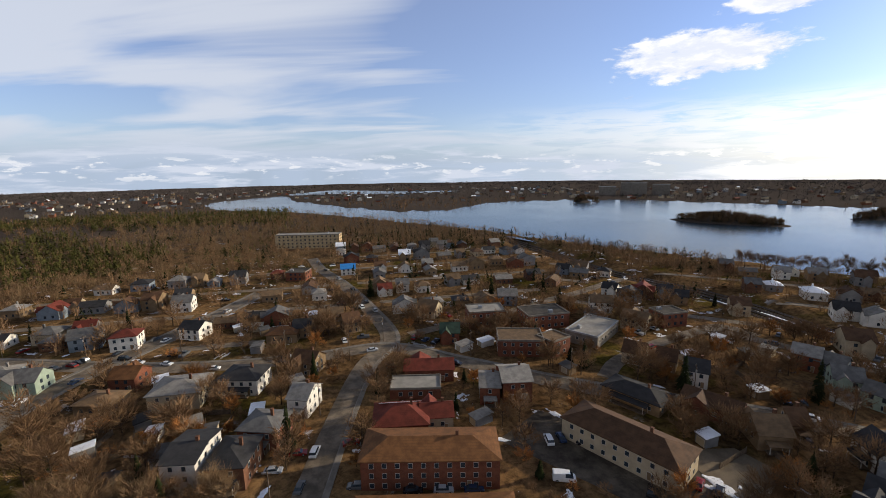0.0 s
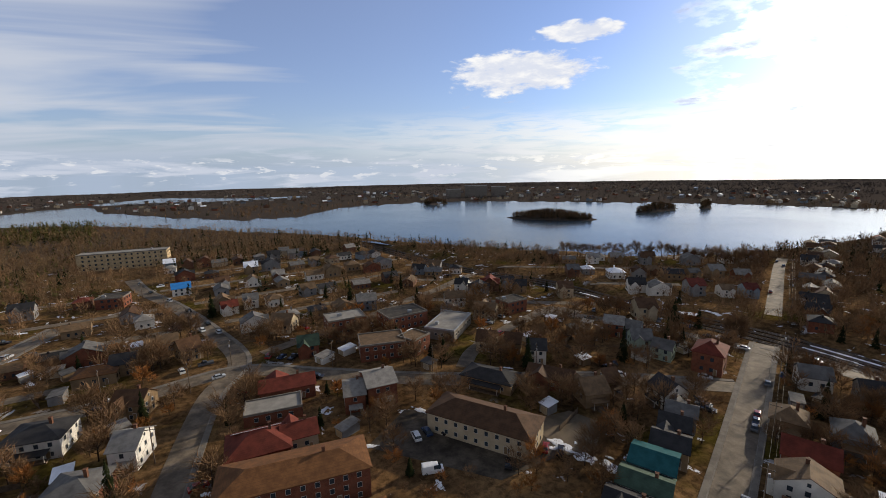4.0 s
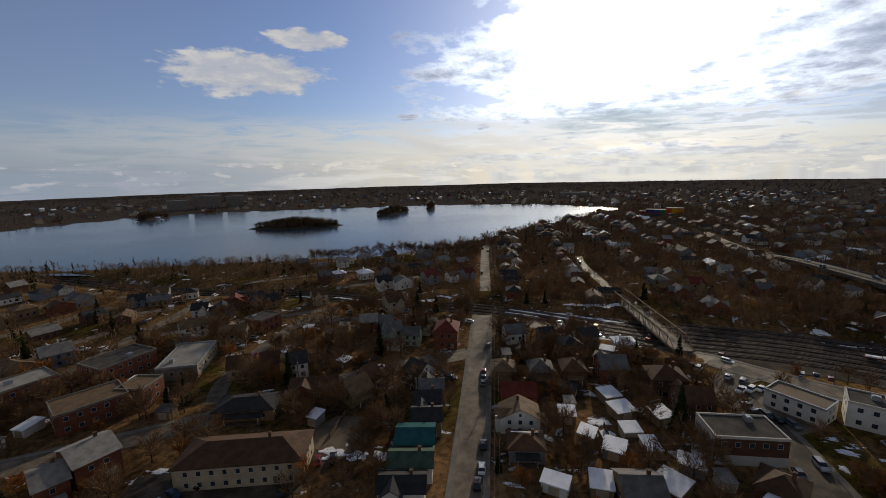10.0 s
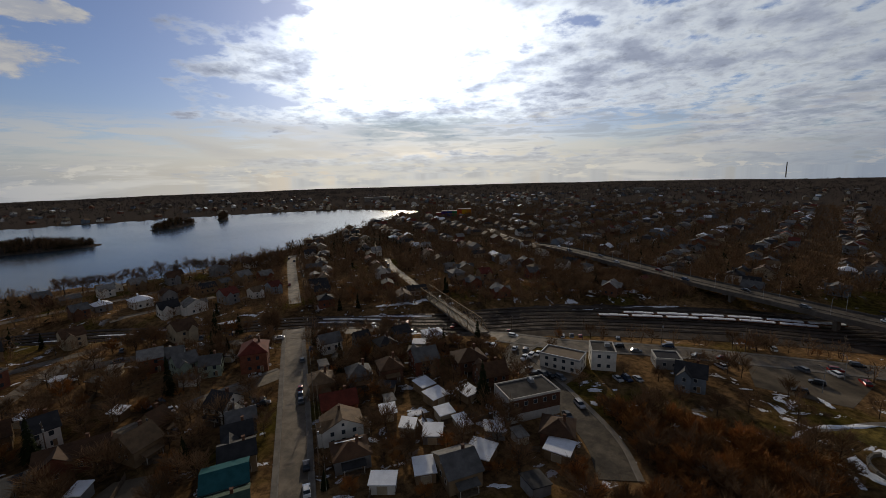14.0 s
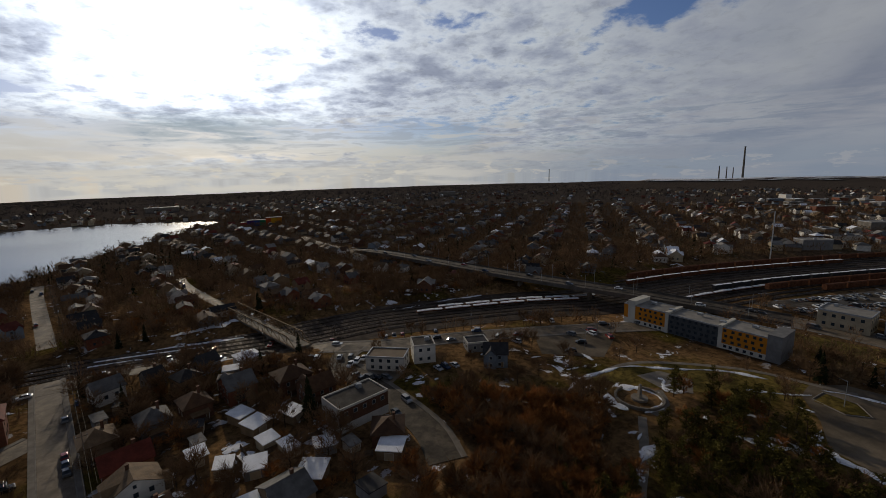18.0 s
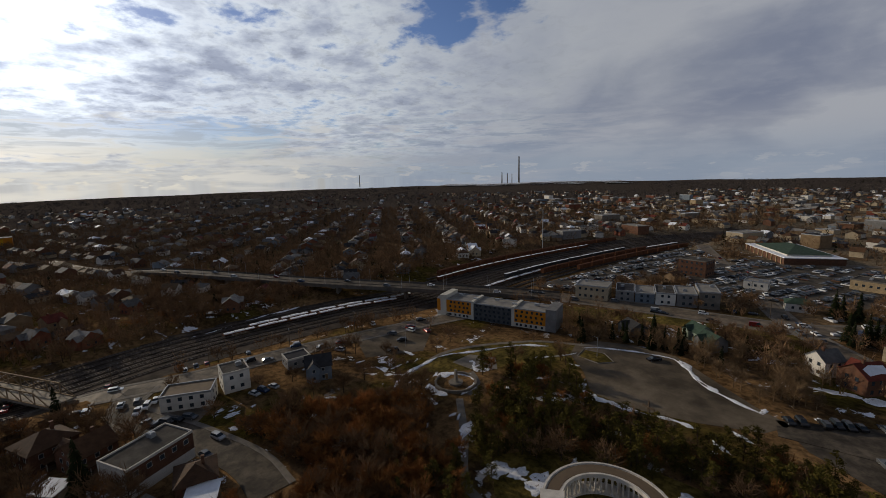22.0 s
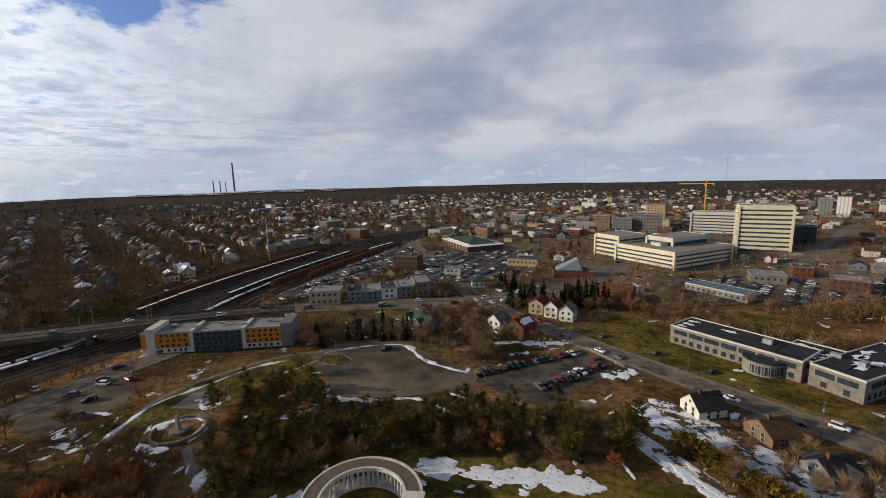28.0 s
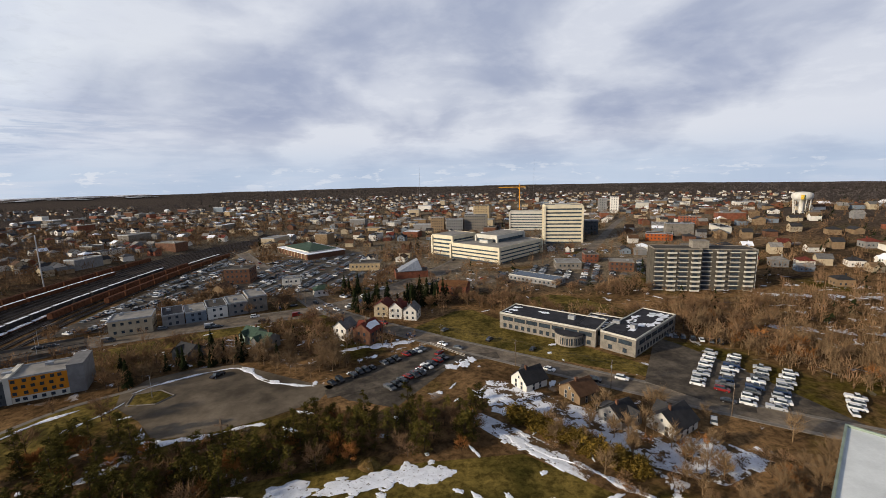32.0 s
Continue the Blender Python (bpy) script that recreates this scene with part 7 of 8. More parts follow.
def conifer(seed, h, r, tiers=26, per=15, open_=0.0):
    """A spruce or pine: boughs of drooping needle sprays round a trunk."""
    rnd = random.Random(seed)
    s = Shape()
    s.tube((0, 0, -0.5), (0, 0, h * 0.95), h * 0.018, 0.03, 6)
    v, f = [], []
    for i in range(tiers):
        t = (i + rnd.random()) / tiers
        z = h * (0.06 + open_ + (0.95 - open_) * t)
        rr = r * ((1 - t) ** 0.8 + 0.04) * rnd.uniform(0.65, 1.15)
        if open_:
            rr = r * math.sin(math.pi * min(1, 0.18 + t * 0.82)) ** 0.6 * rnd.uniform(0.6, 1.1)
        for j in range(per):
            a = rnd.uniform(0, math.tau)
            c, q = math.cos(a), math.sin(a)
            base = Vector((c * rr * 0.15, q * rr * 0.15, z + 0.04 * h))
            tip = Vector((c * rr, q * rr, z - rr * rnd.uniform(0.05, 0.35)))
            mid = base.lerp(tip, 0.55) + Vector((0, 0, 0.06 * rr))
            side = Vector((-q, c, rnd.uniform(-0.25, 0.25))) * rr * rnd.uniform(0.12, 0.24)
            k = len(v)
            v += [base, mid - side, tip, mid + side]
            f += [(k, k + 1, k + 2), (k, k + 2, k + 3)]
    return s, v, f


def bushy_pine(seed, h, r, clumps=22, per=34):
    """A pine with an uneven crown of needle clumps and gaps between them."""
    rnd = random.Random(seed)
    s = Shape()
    lean = Vector((rnd.uniform(-0.5, 0.5), rnd.uniform(-0.5, 0.5), h * 0.9))
    s.tube((0, 0, -0.5), lean, h * 0.018, 0.04, 6)
    v, f = [], []
    for i in range(clumps):
        t = 0.12 + 0.88 * (i + rnd.random()) / clumps
        a = rnd.uniform(0, math.tau)
        rr = r * (1.05 - t) ** 0.55 * rnd.uniform(0.25, 0.95)
        c = lean * t + Vector((math.cos(a) * rr, math.sin(a) * rr, rnd.uniform(-0.3, 0.3)))
        s.tube(lean * max(0.05, t - 0.1), c, 0.05, 0.02, 3, caps=False)
        size = rnd.uniform(0.55, 1.05) * (0.5 + 0.5 * (1.1 - t))
        for j in range(per):
            d = Vector((rnd.gauss(0, 1), rnd.gauss(0, 1), rnd.gauss(0, 0.6)))
            p = c + d * size * 0.62
            q = p + Vector((rnd.uniform(-1, 1), rnd.uniform(-1, 1), rnd.uniform(-0.2, 0.8))) * 0.55
            side = Vector((rnd.uniform(-1, 1), rnd.uniform(-1, 1), rnd.uniform(-0.6, 0.6))).normalized() * 0.17
            k = len(v)
            v += [p - side, p + side, q]
            f.append((k, k + 1, k + 2))
    return s, v, f


KINDS = {}


LITE = {}      # the same trees with fewer, broader twigs, for those farther off


def tree_kind(name, made, bark, leaf, lite=None):
    for store, form in ((KINDS, made), (LITE, lite or made)):
        s, v, f = form
        store[name] = (s.mesh("trunk", bark), mesh("crown", v, f, leaf))


for i in range(5):
    tree_kind(("bare", i), bare_tree(40 + i, 11, 4.3 + 0.4 * (i % 3), 1100, 0.046), BARK, TWIG, bare_tree(40 + i, 11, 4.3 + 0.4 * (i % 3), 420, 0.078))
for i in range(3):
    tree_kind(("russet", i), bare_tree(60 + i, 8.5, 3.4, 1200, 0.065, 0.2), BARK, RUSSET, bare_tree(60 + i, 8.5, 3.4, 480, 0.10, 0.2))
for i in range(3):
    tree_kind(("birch", i), bare_tree(80 + i, 10.5, 2.6, 900, 0.032), BIRCH, BIRCH, bare_tree(80 + i, 10.5, 2.6, 420, 0.055))
for i in range(3):
    tree_kind(("shrub", i), bare_tree(90 + i, 4.2, 2.4, 600, 0.04, 0.1), BARK, (TWIG, RUSSET, TWIG)[i], bare_tree(90 + i, 4.2, 2.4, 260, 0.07, 0.1))
for i in range(4):
    tree_kind(("spruce", i), conifer(10 + i, 12, 2.5, 30, 17), BARK, NEEDLE)
for i in range(4):
    tree_kind(("pine", i), bushy_pine(20 + i, 9, 2.9), BARK, PINE)
for i in range(2):
    tree_kind(("cedar", i), bushy_pine(30 + i, 3.4, 1.5, 12, 26), BARK, CEDAR)

TREE_LABEL = {"bare": "bare deciduous tree with fine brown twigs", "russet": "small tree holding russet dead leaves", "birch": "slender bare birch with pale twigs", "shrub": "leafless brown shrub in a yard",
              "spruce": "dark green pointed spruce tree", "pine": "bushy olive-green pine of the park", "cedar": "clipped cedar of a hedge"}
tree_rng = random.Random(11)


def tree(kind, x, y, size=1.0, group="trees of the town"):
    i = tree_rng.randrange(sum(1 for k in KINDS if k[0] == kind))
    trunk, crown = KINDS[(kind, i)]
    root = thing("tree" if kind not in ("shrub", "cedar") else "shrub", x, y, gz(x, y), tree_rng.uniform(0, 360), TREE_LABEL[kind], "tree" if kind != "shrub" else "shrub", group)
    root.scale = (size * tree_rng.uniform(0.9, 1.15), size * tree_rng.uniform(0.9, 1.15), size * tree_rng.uniform(0.85, 1.15))
    part("trunk", trunk, root)
    part("crown", crown, root)


MASS = {}


def massed(kind, x, y, size):
    """A tree of a thicket or of the far streets, joined with its like."""
    i = tree_rng.randrange(sum(1 for k in KINDS if k[0] == kind))
    MASS.setdefault((kind, i), []).append((x, y, gz(x, y), tree_rng.uniform(0, math.tau), size * tree_rng.uniform(0.85, 1.15), size * tree_rng.uniform(0.85, 1.15)))


def build_masses():
    label = {"bare": "bare brown street and garden trees", "russet": "russet-leaved thicket trees", "birch": "pale leafless birches", "shrub": "tangled leafless shrubs", "spruce": "dark spruces between the houses", "pine": "olive-green pines", "cedar": "olive-gold cedar hedge along the snowy yards"}
    for (kind, i), spots in MASS.items():
        P = np.array(spots)
        V, L, C, M, base = [], [], [], [], 0
        for slot, me in enumerate(LITE[(kind, i)]):
            nv, nl, nf = len(me.vertices), len(me.loops), len(me.polygons)
            v, loop, count = np.empty(nv * 3), np.empty(nl, np.int32), np.empty(nf, np.int32)
            me.vertices.foreach_get("co", v)
            me.loops.foreach_get("vertex_index", loop)
            me.polygons.foreach_get("loop_total", count)
            v = v.reshape(-1, 3)
            c, s = np.cos(P[:, 3])[:, None], np.sin(P[:, 3])[:, None]
            X = (v[None, :, 0] * c - v[None, :, 1] * s) * P[:, 4:5] + P[:, 0:1]
            Y = (v[None, :, 0] * s + v[None, :, 1] * c) * P[:, 4:5] + P[:, 1:2]
            Z = np.repeat(v[None, :, 2], len(P), 0) * P[:, 5:6] + P[:, 2:3]
            V.append(np.stack([X, Y, Z], -1).reshape(-1, 3))
            L.append((loop[None] + base + nv * np.arange(len(P))[:, None]).ravel())
            C.append(np.tile(count, len(P)))
            M.append(np.full(nf * len(P), slot))
            base += len(P) * nv
        V, L, C, M = (np.concatenate(q) for q in (V, L, C, M))
        me = bpy.data.meshes.new("tree_mass")
        me.vertices.add(len(V))
        me.vertices.foreach_set("co", V.ravel())
        me.loops.add(len(L))
        me.loops.foreach_set("vertex_index", L.astype(np.int32))
        me.polygons.add(len(C))
        me.polygons.foreach_set("loop_start", np.concatenate([[0], np.cumsum(C)[:-1]]).astype(np.int32))
        me.polygons.foreach_set("loop_total", C.astype(np.int32))
        for part_of in KINDS[(kind, i)]:
            me.materials.append(part_of.materials[0])
        me.polygons.foreach_set("material_index", M.astype(np.int32))
        me.update(calc_edges=True)
        tagged(new({"shrub": "shrub_mass", "cedar": "hedge"}.get(kind, "tree_mass"), me), label[kind], "trees", kind="stuff")


SEGMENTS = []
for line, half in ROADS:
    for p in line[::2]:
        SEGMENTS.append((p[0], p[1], half + 1.5))
SEG = np.array(SEGMENTS)
PARK_POLY = [o for _, o, _, _ in PARKS]
OPEN_POLY = [o for _, o, _ in LAWNS if len(o) > 4]


def inside(poly, x, y):
    c = False
    n = len(poly)
    for i in range(n):
        x0, y0 = poly[i]
        x1, y1 = poly[(i + 1) % n]
        if (y0 > y) != (y1 > y) and x < (x1 - x0) * (y - y0) / (y1 - y0) + x0:
            c = not c
    return c


KEPT = [None, 0]


def is_free(x, y, pad=0.0, grass_too=False):
    if KEPT[1] != len(KEEP):
        KEPT[0], KEPT[1] = np.array(KEEP), len(KEEP)
    k = KEPT[0]
    if ((k[:, 0] - x) ** 2 + (k[:, 1] - y) ** 2 < (k[:, 2] + pad) ** 2).any():
        return False
    if ((SEG[:, 0] - x) ** 2 + (SEG[:, 1] - y) ** 2 < (SEG[:, 2] + pad + 2) ** 2).any():
        return False
    if not (-100 < x < 150 and -150 < y < 160):
        g, h = rail_gap(np.float64(x), np.float64(y))
        if g < h + 3 + pad or in_lake(np.float64(x), np.float64(y), -8):
            return False
    if any(inside(p, x, y) for p in PARK_POLY):
        return False
    return not (grass_too and any(inside(p, x, y) for p in OPEN_POLY))


def polar(az, r):
    return r * math.sin(radians(az)), r * math.cos(radians(az))


def in_forest(az, r):
    """Woods: the slopes left of the first view, the shore belt, the hill behind the library lot."""
    return (-62 < az < -14 and 330 < r < 900) or (-14 <= az < 14 and 400 < r < 640) or (14 <= az < 34 and 330 < r < 500) or (222 < az < 246 and 175 < r < 290)


# ---------------------------------------------------------------- the rest of the town: streets of small houses out to the ridge
fill = random.Random(3)
far_roofs = ["dark", "grey", "brown", "grey", "tan", "dark", "pale", "red", "brown", "dark", "pale", "tan", "dark", "brown", "snow"]
far_walls = ["white", "cream", "grey", "tan", "brick", "grey", "bluegrey", "brown", "tan", "white"]
PROTO = {}


FAR_HOUSES = Shape()
FAR_MATS = [WALLS[k] for k in sorted(set(far_walls))] + [ROOFS[k] for k in sorted(set(far_roofs))]


def far_house(x, y, rot):
    wl, tp, form = fill.choice(("tan", "brown", "grey", "brick", "white", "cream", "white", "cream", "bluegrey", "tan")), fill.choice(far_roofs), fill.randrange(4)
    w, d, h, rise = ((9, 8, 4.8, 2.8), (11, 8, 3.6, 2.0), (8, 10, 5.6, 2.6), (9.5, 9, 4.4, 2.4))[form]
    m = pose(x, y, gz(x, y), 0, 0, rot)
    s = walls(w, d, h, rise if form != 3 else 0)
    FAR_HOUSES.add([m @ Vector(v) for v in s.v], s.f, sorted(set(far_walls)).index(wl))
    s = hip_roof(w, d, h, rise) if form == 3 else gable_roof(w, d, h, rise)
    FAR_HOUSES.add([m @ Vector(v) for v in s.v], s.f, len(set(far_walls)) + sorted(set(far_roofs)).index(tp))
    KEEP.append((x, y, 6.5))


def small_house(x, y, rot):
    """A house seen from afar: walls, window rows, roof with chimney."""
    wl, tp, form = fill.choice(far_walls), fill.choice(far_roofs), fill.randrange(4)
    w, d, h, rise = ((9, 8, 4.8, 2.8), (11, 8, 3.6, 2.0), (8, 10, 5.6, 2.6), (9.5, 9, 4.4, 2.4))[form]
    if ("wall", wl, form) not in PROTO:
        s = walls(w, d, h, rise if form != 3 else 0)
        for side in ((1, -1) if form in (0, 2) else ()):
            e = ell(w, d, h - 0.3, rise, side)[0]
            s.add(e.v, e.f)
        PROTO[("wall", wl, form)] = s.mesh("wall", WALLS[wl])
    if ("rows", form) not in PROTO:
        s = Shape()
        for u in row_of(w, 2.8):
            for k in (1, -1):
                s.box(u - 0.5, u + 0.5, k * d / 2 - 0.03, k * d / 2 + 0.03, 1.0, 2.3)
                if h > 4.5:
                    s.box(u - 0.5, u + 0.5, k * d / 2 - 0.03, k * d / 2 + 0.03, 3.4, 4.5)
        for u in row_of(d, 3.2):
            for k in (1, -1):
                s.box(k * w / 2 - 0.03, k * w / 2 + 0.03, u - 0.5, u + 0.5, 1.0, 2.3)
        PROTO[("rows", form)] = s.mesh("glazing", GLASS)
    if ("roof", tp, form) not in PROTO:
        s = hip_roof(w, d, h, rise) if form == 3 else gable_roof(w, d, h, rise)
        for side in ((1, -1) if form in (0, 2) else ()):
            e = ell(w, d, h - 0.3, rise, side)[1]
            s.add(e.v, e.f)
        s.box(w * 0.2 - 0.35, w * 0.2 + 0.35, -0.1, 0.6, h + rise * 0.5, h + rise + 0.9)
        PROTO[("roof", tp, form)] = s.mesh("roof", ROOFS[tp])
    root = thing("house", x, y, gz(x, y), rot, f"{WORDS[wl]} house with a {WORDS_ROOF[tp]} roof among bare trees", "house", "houses of the town")
    k = fill.uniform(0.85, 1.1)
    root.scale = (k, k, k * fill.uniform(0.9, 1.1))
    part("wall", PROTO[("wall", wl, form)], root)
    part("roof", PROTO[("roof", tp, form)], root)
    tagged(part("glazing", PROTO[("rows", form)], root, "rows of small dark windows"), kind="stuff")
    KEEP.append((x, y, 6.5))


def quarter(az0, az1, r0, r1, rot, gap_u, gap_v, chance, limit, single):
    """Houses in rows along streets that run at rot degrees."""
    c, s = math.cos(radians(rot)), math.sin(radians(rot))
    n = 0
    spots = []
    k = int(r1 / gap_u) + 1
    for i in range(-k, k):
        for j in range(-k, k):
            u, v = i * gap_u, j * gap_v + (7.5 if j % 2 else -7.5)
            x, y = u * c - v * s + fill.uniform(-4.5, 4.5), u * s + v * c + fill.uniform(-4.5, 4.5)
            r, az = math.hypot(x, y), math.degrees(math.atan2(x, y))
            if az < -100:
                az += 360
            if r0 < r < r1 and az0 < az < az1 and fill.random() < chance and not in_forest(az, r):
                spots.append((r + fill.uniform(-60, 60), x, y))
    for _, x, y in sorted(spots):
        if n >= limit:
            break
        if is_free(x, y, 5, True):
            (small_house if n < single else far_house)(x, y, rot + fill.choice((0, 90, 180)) + fill.uniform(-6, 6))
            n += 1
    return n


def back_streets(az0, az1, r0, r1, rot, gap_v):
    """The narrow streets between the rows of houses; trees and sheds keep off them."""
    global SEG
    c, s = math.cos(radians(rot)), math.sin(radians(rot))
    shape, taken = Shape(), []
    for k in range(-12, 12):
        v, run = gap_v * (0.5 + 2 * k), []
        for i in range(-80, 81):
            x, y = i * 6.0 * c - v * s, i * 6.0 * s + v * c
            r, turn = math.hypot(x, y), math.degrees(math.atan2(x, y))
            turn += 360 if turn < -100 else 0
            if r0 < r < r1 and az0 < turn < az1 and i < 80 and not in_forest(turn, r) and is_free(x, y, 0.5):
                run.append(np.array((x, y)))
                continue
            if len(run) > 3:
                ribbon(shape, run, 2.7, -2.7, 0.10, 0.3)
                taken += [(p[0], p[1], 4.0) for p in run]
            run = []
    if taken:
        SEG = np.vstack([SEG, np.array(taken)])
        tagged(new("road_back_street", shape.mesh("road_back_street", ROAD)), "narrow worn asphalt street between rows of houses", "road", kind="structure")


for zone in ((-62, 14, 165, 430, 12, 22), (14, 50, 190, 430, -28, 22), (185, 222, 340, 480, -22, 28)):
    back_streets(*zone)
# sheds and garages in the back yards
shed_rng = random.Random(9)
n_shed = 0
for _ in range(1500):
    x, y = polar(shed_rng.uniform(-45, 92), shed_rng.uniform(86, 215))
    if n_shed < 48 and is_free(x, y, 3.0, True) and not (math.hypot(x, y) < 112 and 0 < math.degrees(math.atan2(x, y)) < 42):
        garage(x, y, shed_rng.uniform(3, 6), shed_rng.uniform(3.5, 6), shed_rng.choice((-58, 32, 10, -80)) + shed_rng.uniform(-6, 6), shed_rng.choice(("snow", "snow", "dark", "grey", "pale")), shed_rng.choice(("white", "tan", "grey", "cream")), shed_rng.uniform(2.3, 2.8))
        n_shed += 1
quarter(-62, 14, 165, 430, 12, 12.5, 22, 0.92, 290, 75)
quarter(14, 58, 190, 430, -28, 12.5, 22, 0.9, 180, 45)
quarter(58, 92, 175, 720, 30, 13, 24, 0.85, 420, 55)
quarter(92, 150, 240, 1000, -32, 14, 26, 0.8, 800, 45)
quarter(150, 185, 270, 1500, -15, 16, 30, 0.5, 420, 15)
quarter(185, 245, 340, 1300, -22, 16, 28, 0.6, 520, 25)
quarter(158, 226, 1000, 2100, -20, 18, 32, 0.25, 600, 0)
quarter(96, 150, 950, 1800, -32, 18, 34, 0.16, 300, 0)
quarter(-56, -18, 1000, 2000, 20, 22, 44, 0.3, 170, 0)
quarter(-18, 62, 980, 1900, 10, 24, 50, 0.25, 220, 0)
quarter(62, 96, 720, 1600, 24, 18, 34, 0.3, 240, 0)
tagged(new("far_houses", FAR_HOUSES.mesh("far_houses", *FAR_MATS)), "small far houses of the town under mixed roofs", "houses", kind="stuff")
# larger roofs in the business quarter
shop = random.Random(8)
n_shop = 0
for _ in range(1600):
    az, r = shop.uniform(140, 222), shop.uniform(430, 1300)
    x, y = polar(az, r)
    if n_shop < 150 and is_free(x, y, 11):
        wl, tp = shop.choice(("white", "brick", "buff", "concrete", "brown", "pale", "cream", "grey", "tan", "bluegrey")), shop.choice(("membrane", "tar", "snow", "membrane", "black"))
        block(x, y, shop.uniform(10, 32), shop.uniform(9, 18), -20 + shop.choice((0, 90)), shop.choice((4, 5, 6, 7, 9, 12)), wl, tp, "", 2, windows=False, units=1, group="downtown buildings")
        n_shop += 1
for az, r, w, hh in ((24, 1180, 60, 30), (21, 1160, 40, 22), (27, 1200, 40, 26), (104, 1500, 60, 14), (70, 1250, 70, 12)):
    x, y = polar(az, r)
    block(x, y, w, 20, -az, hh, "concrete", "membrane", "pale institutional block across the lake", 6, windows=False, units=0)

# ---------------------------------------------------------------- near trees, each a thing of its own
def strew(kind, n, test, size=(0.8, 1.2), pad=0.5, group="trees of the town", tries=60, seed=1, grass=True, single=0):
    """Trees over a stretch: the first `single` as things of their own, the rest joined."""
    rnd = random.Random(seed)
    made = 0
    for _ in range(n * tries):
        x, y = test(rnd)
        if is_free(x, y, pad, grass):
            if made < single:
                tree(kind, x, y, rnd.uniform(*size), group)
            else:
                massed(kind, x, y, rnd.uniform(*size))
            made += 1
            if made >= n:
                break


def sector(az0, az1, r0, r1):
    def pick(rnd):
        r = math.sqrt(rnd.uniform(r0 * r0, r1 * r1))
        return polar(rnd.uniform(az0, az1), r)
    return pick


strew("birch", 26, sector(-52, -30, 84, 118), (0.6, 0.95), seed=2, single=18)
strew("bare", 14, sector(-50, -18, 90, 125), (0.6, 0.9), seed=2, single=10)
strew("bare", 165, sector(-50, 30, 100, 240), (0.5, 1.05), seed=3, single=24)
strew("bare", 190, sector(30, 92, 90, 240), (0.45, 0.95), seed=4, single=24)
strew("russet", 70, sector(-40, 92, 85, 230), (0.4, 0.9), seed=5, single=10)
strew("spruce", 46, sector(-50, 92, 90, 260), (0.45, 1.1), seed=6, single=25)
strew("shrub", 170, sector(-50, 95, 80, 200), (0.5, 1.0), seed=7, single=20)
strew("russet", 130, sector(97, 125, 78, 130), (0.5, 0.95), seed=8, group="hillside thicket", single=12)
strew("bare", 75, sector(95, 125, 78, 138), (0.5, 0.85), seed=9, group="hillside thicket", single=12)
strew("shrub", 240, sector(96, 126, 78, 134), (0.6, 1.2), seed=10, group="hillside thicket", single=12)
strew("pine", 100, sector(137, 191, 103, 124), (0.7, 1.35), seed=12, group="park pines", grass=False, single=22)
strew("pine", 36, sector(132, 140, 92, 128), (0.6, 1.25), seed=13, group="park pines", single=15)
strew("pine", 12, sector(124, 131, 80, 98), (0.6, 1.0), seed=65, group="park pines", grass=False, single=6)
strew("russet", 20, sector(119, 130, 80, 102), (0.4, 0.75), seed=66, group="hillside thicket", grass=False, single=6)
strew("pine", 14, sector(119, 126, 84, 104), (0.5, 0.9), seed=64, group="park pines", single=6)


def within(poly):
    xs, ys = [p[0] for p in poly], [p[1] for p in poly]

    def pick(rnd):
        while True:
            x, y = rnd.uniform(min(xs), max(xs)), rnd.uniform(min(ys), max(ys))
            if inside(poly, x, y):
                return x, y
    return pick


GROVE = [(114, -104), (92, -127), (68, -111), (57, -93), (79, -78), (98, -92)]
strew("pine", 34, within(GROVE), (0.7, 1.25), pad=0.0, seed=70, group="park pines", grass=False, single=14)
strew("russet", 16, within(GROVE), (0.45, 0.75), pad=0.0, seed=71, group="park pines", grass=False, single=4)
strew("bare", 60, sector(94, 118, 205, 300), (0.45, 0.8), seed=72, single=8)
strew("shrub", 120, sector(60, 122, 196, 280), (0.6, 1.2), seed=73, single=6)
strew("russet", 34, sector(133, 190, 102, 126), (0.4, 0.75), seed=44, grass=False, single=6)
strew("bare", 40, sector(133, 190, 100, 126), (0.45, 0.75), seed=14, grass=False, single=6)
strew("birch", 50, sector(148, 172, 158, 190), (0.5, 0.9), seed=15, single=14)
strew("spruce", 16, sector(146, 166, 178, 205), (0.6, 0.95), seed=16, single=12)
strew("birch", 60, sector(198, 238, 94, 140), (0.4, 0.8), seed=17, single=20)
strew("shrub", 100, sector(200, 240, 84, 130), (0.5, 0.9), seed=18, single=10)
strew("bare", 90, sector(185, 225, 180, 300), (0.45, 0.8), seed=19, single=10)
strew("spruce", 44, sector(172, 186, 232, 275), (0.8, 1.25), seed=20, single=12)
strew("bare", 100, sector(92, 150, 140, 330), (0.45, 0.9), seed=21, single=10)
strew("bare", 90, sector(150, 185, 190, 330), (0.45, 0.8), seed=22, single=10)
strew("birch", 95, sector(215, 248, 140, 240), (0.5, 0.9), seed=23, single=10)
strew("russet", 26, sector(212, 248, 140, 240), (0.5, 0.9), seed=24)
for i in range(78):
    t = (i // 2) / 38
    k = (i % 2) * 1.8 - 0.9
    massed("cedar", -31 - 26 * t + k * 0.8 + tree_rng.uniform(-0.5, 0.5), -117 + 30 * t + k * 0.6 + tree_rng.uniform(-0.5, 0.5), tree_rng.uniform(1.2, 1.6))
